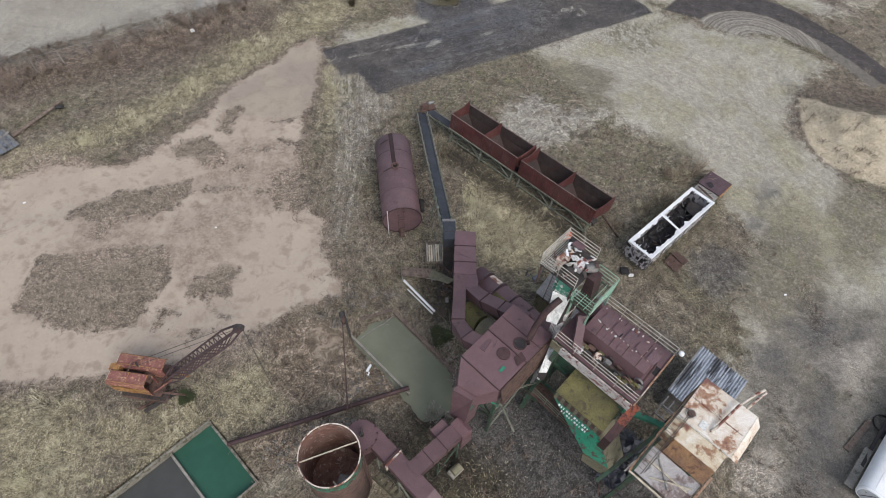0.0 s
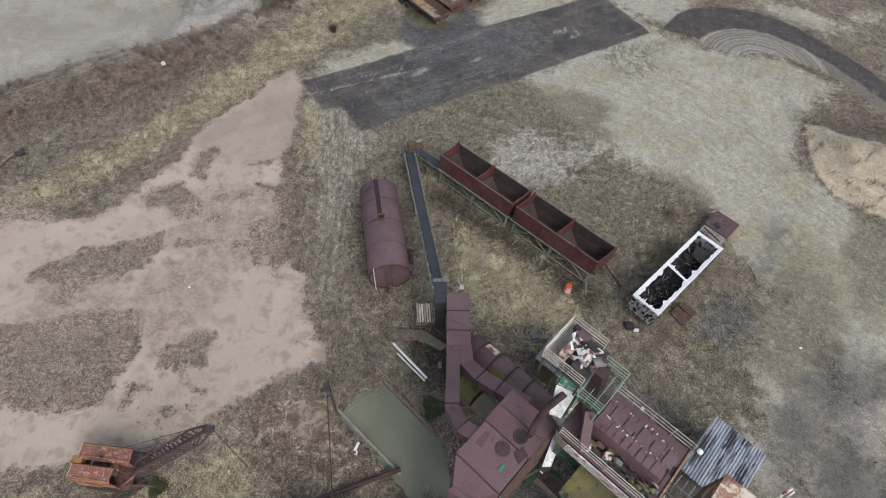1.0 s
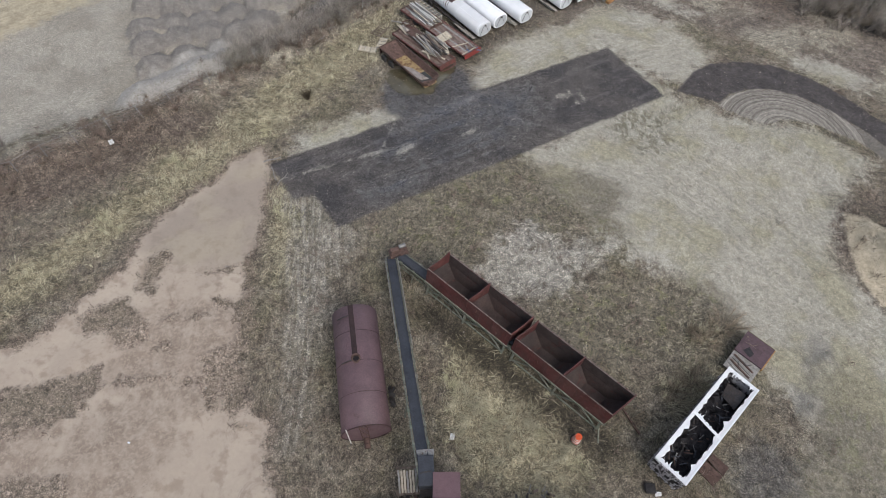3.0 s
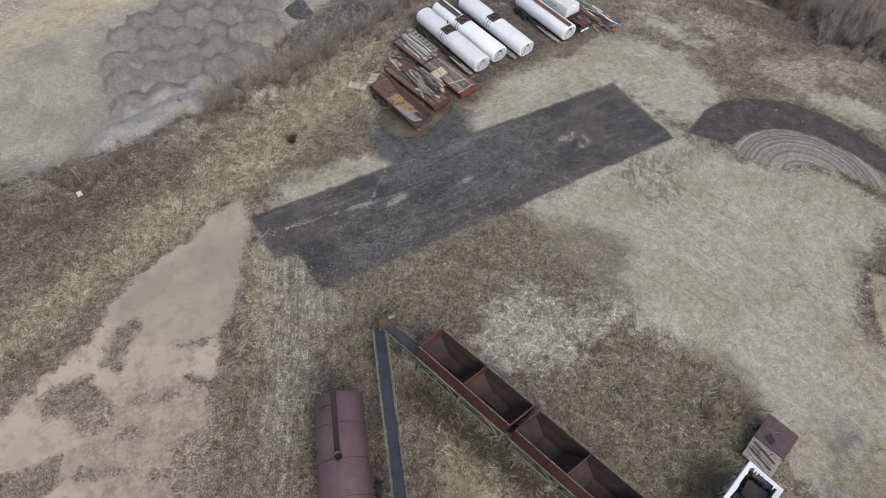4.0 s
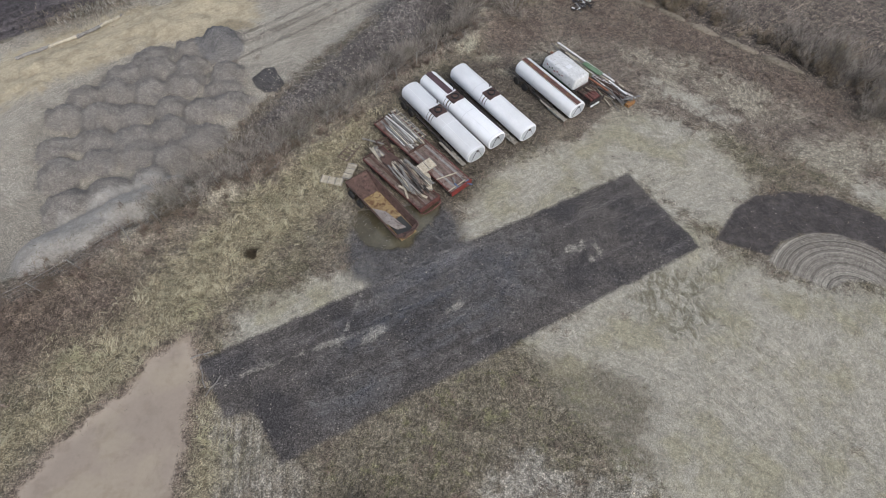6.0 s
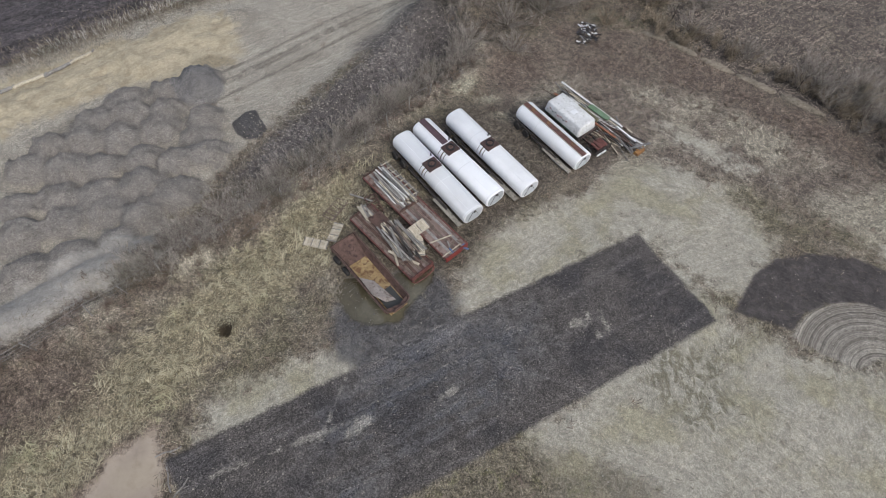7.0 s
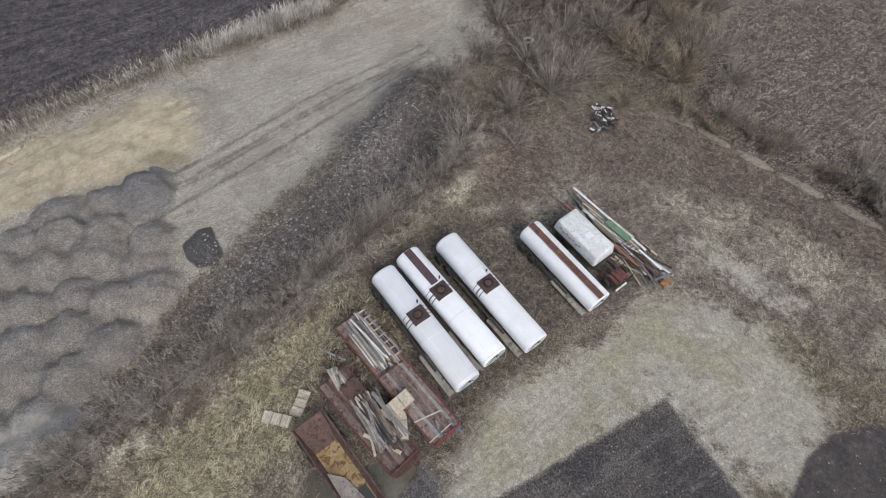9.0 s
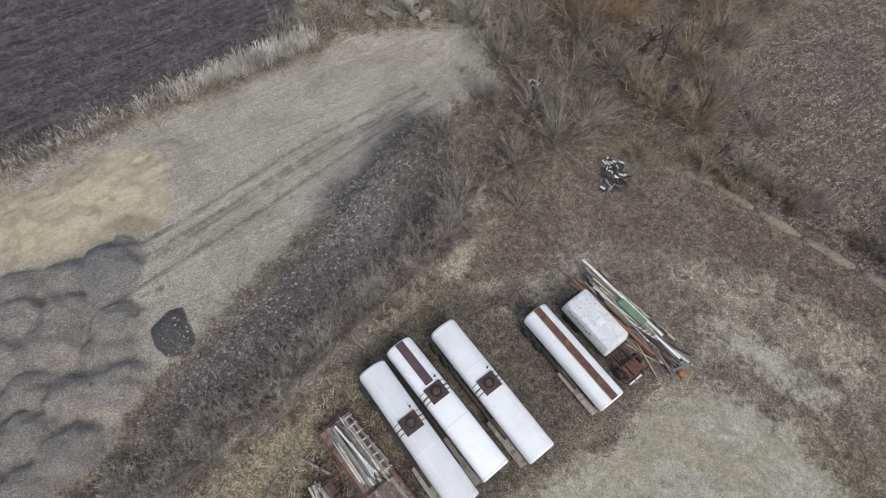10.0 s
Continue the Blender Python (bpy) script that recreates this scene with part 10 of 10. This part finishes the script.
WOOD = [(3.5, 103), (7, 98.5), (12, 101), (17, 105.8), (22, 107), (26.5, 104.5), (30, 106.5), (31, 110.5), (34.5, 117), (42, 125), (50, 134), (40, 138), (18, 134), (11, 124), (6, 114)]
HEDGE_NEAR = [(-35, 58.0), (-25, 64.8), (-18.6, 70.4), (-12.6, 76.2), (-6.6, 82.4), (0, 89.5), (6, 97)]
thicket("hedge_brush", along_line([(-21.5, 68.4)] + [(x - 0.4, y + 0.4) for x, y in HEDGE_NEAR[2:]], 270, 0.8, 1.0, 2.3), 13, 20, twig_grey, "tangled grey-brown brush along the fence bank", "brush")
thicket("bramble", along_line([(x + 0.7, y - 0.9) for x, y in HEDGE_NEAR], 150, 0.8, 0.5, 1.1), 12, 14, twig_red, "low reddish brambles under the fence", "brush")
thicket("brush", along_line([(-50, 46), (-34, 56), (-28, 59.5)], 90, 1.6, 0.6, 1.5), 11, 18, twig_red, "reddish-brown scrub on the bank", "brush")
thicket("understorey", inside(WOOD, 170, 0.6, 1.5), 11, 11, twig_red, "low reddish-brown undergrowth in the thicket", "brush")
thicket("grey_understorey", inside(WOOD, 70, 1.0, 2.2), 12, 16, twig_grey, "grey twiggy undergrowth in the thicket", "brush")
thicket("yard_scrub", inside([(8, 96), (14, 88), (20, 100), (27, 103), (36, 95), (44, 86), (40, 82), (30, 92), (22, 92), (16, 86)], 150, 0.3, 0.7), 7, 5, twig_red, "knee-high reddish weeds at the yard's far edge", "brush")


def shrub(x, y, h, kind, label):
    """A big bare bush: many stems fanning from one stool, fine twigs along them."""
    t = thing("bare_shrub", x, y, gz(x, y), 0, label, "shrub", "bare shrubs of the thicket")
    n, per = 36, 58
    az, lean = veg.uniform(0, 6.28, n), 0.1 + 1.15 * veg.uniform(0, 1, n) ** 0.7
    L = h * veg.uniform(0.62, 0.98, n)
    d = np.stack([np.cos(az) * np.sin(lean), np.sin(az) * np.sin(lean), np.cos(lean)], axis=1)
    o = np.stack([np.cos(az), np.sin(az), np.zeros(n)], axis=1) * veg.uniform(0, 0.45, n)[:, None]
    bow = veg.normal(0, 0.09, (n, 3)) * h
    at = lambda k, s: o[k] + d[k] * (L[k] * s)[:, None] + bow[k] * (s ** 2)[:, None]
    k = np.arange(n)
    pts = [at(k, np.full(n, s)) for s in (0, 0.33, 0.66, 1.0)]
    V, F, base = [], [], 0
    w = 0.01 + 0.009 * h
    for a in (0.0, 2.1, 4.2):
        side = np.stack([np.cos(az + a), np.sin(az + a), np.zeros(n)], axis=1) * w / 2
        side2 = np.stack([np.cos(az + a + 2.1), np.sin(az + a + 2.1), np.zeros(n)], axis=1) * w / 2
        for j, (p, q) in enumerate(zip(pts, pts[1:])):
            f0, f1 = 1 - 0.3 * j, 0.7 - 0.3 * j
            V.append(np.stack([p + side * f0, p + side2 * f0, q + side2 * f1, q + side * f1], axis=1).reshape(-1, 3))
            F.append(base + np.arange(n * 4).reshape(-1, 4)[:, [0, 1, 2]])
            F.append(base + np.arange(n * 4).reshape(-1, 4)[:, [0, 2, 3]])
            base += n * 4
    raw("stem_fan", np.concatenate(V), np.concatenate(F), kind, t)
    m = n * per
    k = np.repeat(k, per)
    s = veg.uniform(0.18, 1.0, m)
    p = at(k, s)
    e = d[k] + veg.normal(0, 0.42, (m, 3)) + np.array([0, 0, 0.15])
    e = p + e / np.linalg.norm(e, axis=1)[:, None] * (h * veg.uniform(0.12, 0.3, m))[:, None]
    a = veg.uniform(0, 6.28, m)
    side = np.stack([np.cos(a), np.sin(a), np.zeros(m)], axis=1) * veg.uniform(0.01, 0.02, m)[:, None] * min(1.0, 0.3 + h / 5)
    raw("twig_spray", np.stack([p - side, p + side, e], axis=1).reshape(-1, 3), np.arange(m * 3).reshape(-1, 3), kind, t)


GREY_SHRUB, TAN_SHRUB, ORANGE_SHRUB = "large bare grey shrub fanning up from one stool", "large bare tan shrub of fine upright shoots", "orange-tinged bare willow shoots in the thicket"
for x, y, h in ((10.6, 116.2, 4.6), (15.3, 106.2, 5.2), (6.0, 97.7, 3.2), (4.5, 104.6, 3.4), (22.3, 116.3, 4.4), (11.3, 98.6, 2.4), (11.2, 103.5, 3.2), (13.6, 111.2, 4.2), (18.3, 108.4, 4.0), (8.6, 110.6, 3.2), (19.2, 120.4, 4.4), (31.7, 112.6, 4.4), (35.0, 119.5, 4.0), (7.6, 121.5, 3.6), (13.5, 121.8, 4.0), (27.5, 127.5, 5.0), (40.5, 127.5, 4.5), (17.3, 114.4, 3.6), (32.6, 103.6, 3.0), (37.8, 99.4, 2.8), (43.6, 95.0, 3.2), (34.3, 112.8, 3.4), (34.7, 108.1, 3.2), (13.1, 119.2, 4.0)):
    shrub(x, y, h, twig_grey, GREY_SHRUB)
for x, y, h in ((26.2, 110.4, 4.2), (22.7, 104.4, 2.0), (24.3, 112.9, 3.6), (30.4, 117.6, 4.8), (29.0, 108.4, 3.6), (33.8, 125.4, 4.6), (16.2, 126.0, 4.4), (48.2, 92.6, 3.4), (53.5, 88.0, 3.8), (30.3, 110.6, 3.8), (34.3, 121.4, 4.4), (18.2, 123.6, 4.2)):
    shrub(x, y, h, twig_tan, TAN_SHRUB)
for x, y, h in ((21.9, 123.4, 5.0), (24.4, 124.2, 4.6), (19.6, 124.6, 4.4)):
    shrub(x, y, h, twig_orange, ORANGE_SHRUB)
EDGE = [(27, 104.2), (32.5, 100.5), (37.5, 96.8), (43, 92), (50, 85), (58, 77)]
thicket("field_hedge", along_line([(x + 1.2, y + 1.0) for x, y in EDGE], 110, 0.8, 0.7, 1.9), 13, 26, twig_tan, "bare tan hedge along the stubble field", "brush")
thicket("far_hedge", along_line([(46, 93), (53, 86), (60, 79)], 60, 2.2, 2.0, 4.0), 15, 34, twig_grey, "tall bare brush beyond the yard corner", "brush")
thicket("verge_brush", along_line([(-13.5, 116.8), (-9.0, 120.4), (-3.5, 123.6), (4, 126.5), (12, 127.5)], 60, 1.3, 0.9, 2.4), 13, 24, twig_grey, "bare shrubs round the stacked culvert pipes", "brush")
for x, y, h in ((20.67, 33.7, 2.0), (24.4, 38.4, 2.2), (21.7, 37.8, 0.9), (19.0, 33.0, 1.2), (22.4, 37.0, 1.3), (15.4, 31.0, 1.1)):
    shrub(x, y, h, twig_tan, "bare tan shrub beside the burnt trailer")
thicket("pond_brush", [(0.9, 17.4, 1.3), (1.6, 15.5, 1.5), (-0.4, 12.9, 1.3), (0.4, 12.4, 1.4), (-7.4, 21.2, 1.1), (-6.4, 21.6, 0.9), (-8.4, 19.6, 0.9), (0.2, 18.4, 1.0), (1.6, 16.6, 1.6), (2.2, 14.6, 1.5), (1.2, 12.8, 1.3), (-9.2, 20.6, 1.0), (-7.6, 22.4, 1.2), (-4.4, 22.4, 1.1), (-9.0, 22.0, 1.0), (-5.6, 22.6, 0.9)], 14, 22, twig_grey, "bare twiggy shrubs at the pond's edge", "brush")
thicket("plant_brush", inside([(1.5, 12.0), (6, 12.6), (9.5, 8), (6, 3), (0, 4)], 16, 0.4, 0.8), 12, 10, twig_red, "dry brown weeds under the plant", "brush")
thicket("slope_brush", inside([(-11, 80), (-5, 85), (0, 90.5), (4, 95), (6, 97), (2, 92), (-6, 83), (-12, 77.5)], 20, 0.4, 1.0), 12, 24, twig_grey, "low brown scrub between the bank and the fence", "brush")
thicket("hump_brush", along_line([(4.5, 97), (6, 101), (6, 106)], 9, 0.8, 1.2, 2.4), 14, 20, twig_grey, "bare shrubs on the dark earth bank", "brush")


def evergreen(x, y, r, label):
    """A small dense bush: a stub trunk and many short sprays."""
    t = thing("evergreen_bush", x, y, gz(x, y), 0, label, "bush")
    rod("trunk", (0, 0, -0.05), (0, 0, r * 1.1), 0.05, bark, t, 6)
    n = 900
    az, el = veg.uniform(0, 6.28, n), np.arcsin(veg.uniform(-0.2, 1, n))
    k = r * veg.uniform(0.45, 1.0, n) * (1 + 0.25 * np.sin(3 * az + 1))
    p = np.stack([np.cos(az) * np.cos(el) * k, np.sin(az) * np.cos(el) * k, r * 0.8 + np.sin(el) * k * 1.2], axis=1)
    d = np.stack([np.cos(az), np.sin(az), veg.uniform(0, 0.8, n)], axis=1) * r * 0.3
    s = np.stack([-np.sin(az), np.cos(az), np.zeros(n)], axis=1) * 0.045
    raw("sprays", np.stack([p - s, p + s, p + d], axis=1).reshape(-1, 3), np.arange(n * 3).reshape(-1, 3), leaf_green, t)


evergreen(0.0, 18.9, 0.75, "small dark evergreen overhanging the pond")
evergreen(-18.4, 13.3, 0.5, "small green bush beside the old crane")
evergreen(-17.0, 9.6, 0.45, "dark low bush by the basin wall")
thicket("dark_shrub", [(-12.75, 64.3, 1.15), (-12.65, 64.4, 0.9), (-12.85, 64.45, 1.0)], 30, 18, twig_dark, "single dark dead shrub in the yard grass", "shrub", 0.5)


def bare_tree(x, y, tall, seed, label):
    """A leafless tree: tapered trunk, forked limbs, fine twigs."""
    r = random.Random(seed)
    t = thing("bare_tree", x, y, gz(x, y), r.uniform(0, 360), label, "tree", "bare trees at the field edge")
    twig_v = []

    def grow(p, d, length, rad, depth):
        pts = [p]
        q = p
        for k in range(3):
            d = (d + Vector((r.gauss(0, 0.13), r.gauss(0, 0.13), 0.06))).normalized()
            q = q + d * length / 3
            pts.append(q)
        rings = []
        for k, c in enumerate(pts):
            m, _ = frame_of(c, c + d)
            rot = m.to_3x3()
            rr = rad * (1 - 0.18 * k)
            rings.append([c + rot @ Vector((0, rr * math.cos(a), rr * math.sin(a))) for a in np.linspace(0, 2 * math.pi, 6 if depth else 9, endpoint=False)])
        part("trunk" if depth == 0 else "limb", loft(bmesh.new(), rings), bark, t)
        if depth >= 2:
            for k in range(46):
                c = pts[0].lerp(pts[-1], r.uniform(0.15, 1.05))
                e = c + (d * 0.7 + Vector((r.gauss(0, 0.5), r.gauss(0, 0.5), r.uniform(-0.1, 0.6)))) * length * r.uniform(0.25, 0.6)
                s = Vector((r.gauss(0, 1), r.gauss(0, 1), 0)).normalized() * 0.011
                twig_v.extend([c - s, c + s, e])
            return
        for k in range(4 if depth == 0 else 3):
            at = pts[r.choice((1, 2, 3, 3))]
            side = Vector((r.gauss(0, 1), r.gauss(0, 1), r.uniform(0.2, 1.0))).normalized()
            grow(at, (d * 0.75 + side * 0.75).normalized(), length * r.uniform(0.55, 0.75), rad * 0.55, depth + 1)
    grow(Vector((0, 0, -0.1)), Vector((r.gauss(0, 0.12), r.gauss(0, 0.12), 1)).normalized(), tall * 0.42, (0.026 if tall < 6.4 else 0.045) * tall ** 0.8, 0)
    raw("twig_crown", np.array([tuple(v) for v in twig_v]), np.arange(len(twig_v)).reshape(-1, 3), twig_grey, t)


for k, (x, y, h) in enumerate(((27.2, 117.5, 7.5), (25.8, 118.8, 6.5), (30.6, 105.4, 4.6), (42.2, 94.2, 4.0), (12.5, 108.5, 5.0), (20.5, 112.5, 5.6), (35.0, 127.0, 6.0), (51.5, 90.5, 6.0), (56.5, 84.5, 6.5), (15.5, 117.5, 5.2))):
    bare_tree(x, y, h, 100 + k, "leafless tree with dark forked limbs in the brush")


# ---------------------------------------------------------------- stones and litter
def pebbles(name, x, y, size, material, label):
    """Small angular stones, each a squashed double pyramid."""
    n = len(x)
    z = ground_at(x, y) + size * 0.15
    c = np.stack([x, y, z], axis=1)
    a = veg.uniform(0, 6.28, n)
    ux, uy = np.cos(a) * size, np.sin(a) * size
    zero = np.zeros(n)
    k = veg.uniform(0.5, 1.0, n)
    v = np.stack([c + np.stack([ux, uy, zero], 1), c + np.stack([-uy * k, ux * k, zero], 1), c - np.stack([ux * k, uy * k, zero], 1), c + np.stack([uy, -ux, zero], 1), c + np.stack([zero, zero, size * 0.7], 1), c - np.stack([zero, zero, size * 0.5], 1)], axis=1).reshape(-1, 3)
    b = np.arange(n)[:, None] * 6
    f = np.concatenate([b + np.array([q]) for q in ((0, 1, 4), (1, 2, 4), (2, 3, 4), (3, 0, 4), (1, 0, 5), (2, 1, 5), (3, 2, 5), (0, 3, 5))], axis=1).reshape(-1, 3)
    return tagged(raw(name, v, f, material), label, "stones", kind="stuff")


x, y = scatter(26000, -46, 52, 4, 112)
keep = (veg.uniform(0, 1, len(x)) < 0.25 + 0.75 * (nearest(FIELDS["bank"], x, y) > -0.5)) & (nearest(F_mud, x, y) < 0.4) & (polygon(x, y, TAR_HEAP) < -0.1) & (polygon(x, y, POND) < -0.3) & (polygon(x, y, BASIN) < -0.4)
x, y = x[keep], y[keep]
pebbles("loose_stones", x, y, 0.03 + 0.07 * veg.uniform(0, 1, len(x)) ** 3, stone_pale, "pale loose stones strewn over the yard")
x, y = scatter(5200, -14, 26, 47, 76)
keep = (polygon(x, y, ASPHALT) > 0.1) & (swell(x, y, 4.0, 91) > 0.15)
x, y = x[keep], y[keep]
pebbles("asphalt_grit", x, y, 0.025 + 0.045 * veg.uniform(0, 1, len(x)) ** 3, stone_pale, "pale grit and chips strewn over the asphalt")
q = along_line(BANK, 3000, 2.6, 0, 1)
pebbles("bank_stones", np.array([p[0] - 1.2 for p in q]), np.array([p[1] + 0.8 for p in q]), np.array([0.03 + 0.11 * p[2] ** 4 for p in q]), stone_pale, "broken stones on the dark spoil bank")
x, y = scatter(1500, -12, -2, 8, 18)
keep = (oval(x, y, -8.5, 10.6, 3.8, 1.5, 20) > 0) | (oval(x, y, -5.2, 15.5, 1.7, 2.3, -35) > 0)
x, y = x[keep], y[keep]
pebbles("rubble_stones", x, y, 0.06 + 0.13 * veg.uniform(0, 1, len(x)) ** 2, stone_grey, "dull rubble stones by the pipe")
for k, (x, y, turn) in enumerate(((-15.0, 55.6, 20), (-14.6, 54.0, -70), (-13.6, 53.2, 60), (-24.9, 66.2, 40), (-12.5, 73.5, 50))):
    t = thing("fallen_branch", x, y, gz(x, y) + 0.06, turn, "pale weathered branch lying on the ground", "branch", "fallen branches")
    part("stem", hose(bmesh.new(), [(-0.8, 0, 0), (-0.2, 0.08, 0.03), (0.4, 0.02, 0.02), (0.95, 0.12, 0)], 0.05), wood_grey, t)
    part("side_twig", hose(bmesh.new(), [(0.1, 0.05, 0.02), (0.5, -0.25, 0.05)], 0.025), wood_grey, t)
for x, y, kind, w in ((12.9, 20.6, white_tank, 0.5), (15.6, 19.4, white_stained, 0.35), (2.2, 29.6, white_stained, 0.45), (9.2, 20.2, white_tank, 0.25), (6.9, 21.0, white_tank, 0.3), (-38.5, 30.9, white_tank, 0.25), (-20.5, 29.0, white_tank, 0.2), (-30.6, 57.2, white_stained, 0.6), (29.4, 24.6, white_tank, 0.2)):
    t = thing("litter_sheet", x, y, gz(x, y) + 0.03, x * 37 % 180, "scrap of white sheet litter on the ground", "litter", "white litter")
    part("sheet", rough_up(box(bmesh.new(), -w / 2, w / 2, -w / 3, w / 3, 0.02, 0.05), 0.03, random.Random(int(x * 10))), kind, t)
bm = bmesh.new()
rr = random.Random(55)
rags = thing("white_rag_heap", 13.8, 112.9, gz(13.8, 112.9), 0, "torn white sheeting caught in the thicket", "litter")
for k in range(7):
    a = Vector((rr.uniform(-0.9, 0.9), rr.uniform(-0.5, 0.5), 0.3 + rr.uniform(0, 0.5)))
    bar("strip", a, a + Vector((rr.uniform(-0.5, 0.9), rr.uniform(-0.8, 0.5), rr.uniform(-0.2, 0.2))), rr.uniform(0.1, 0.25), white_stained, rags, 0.04)
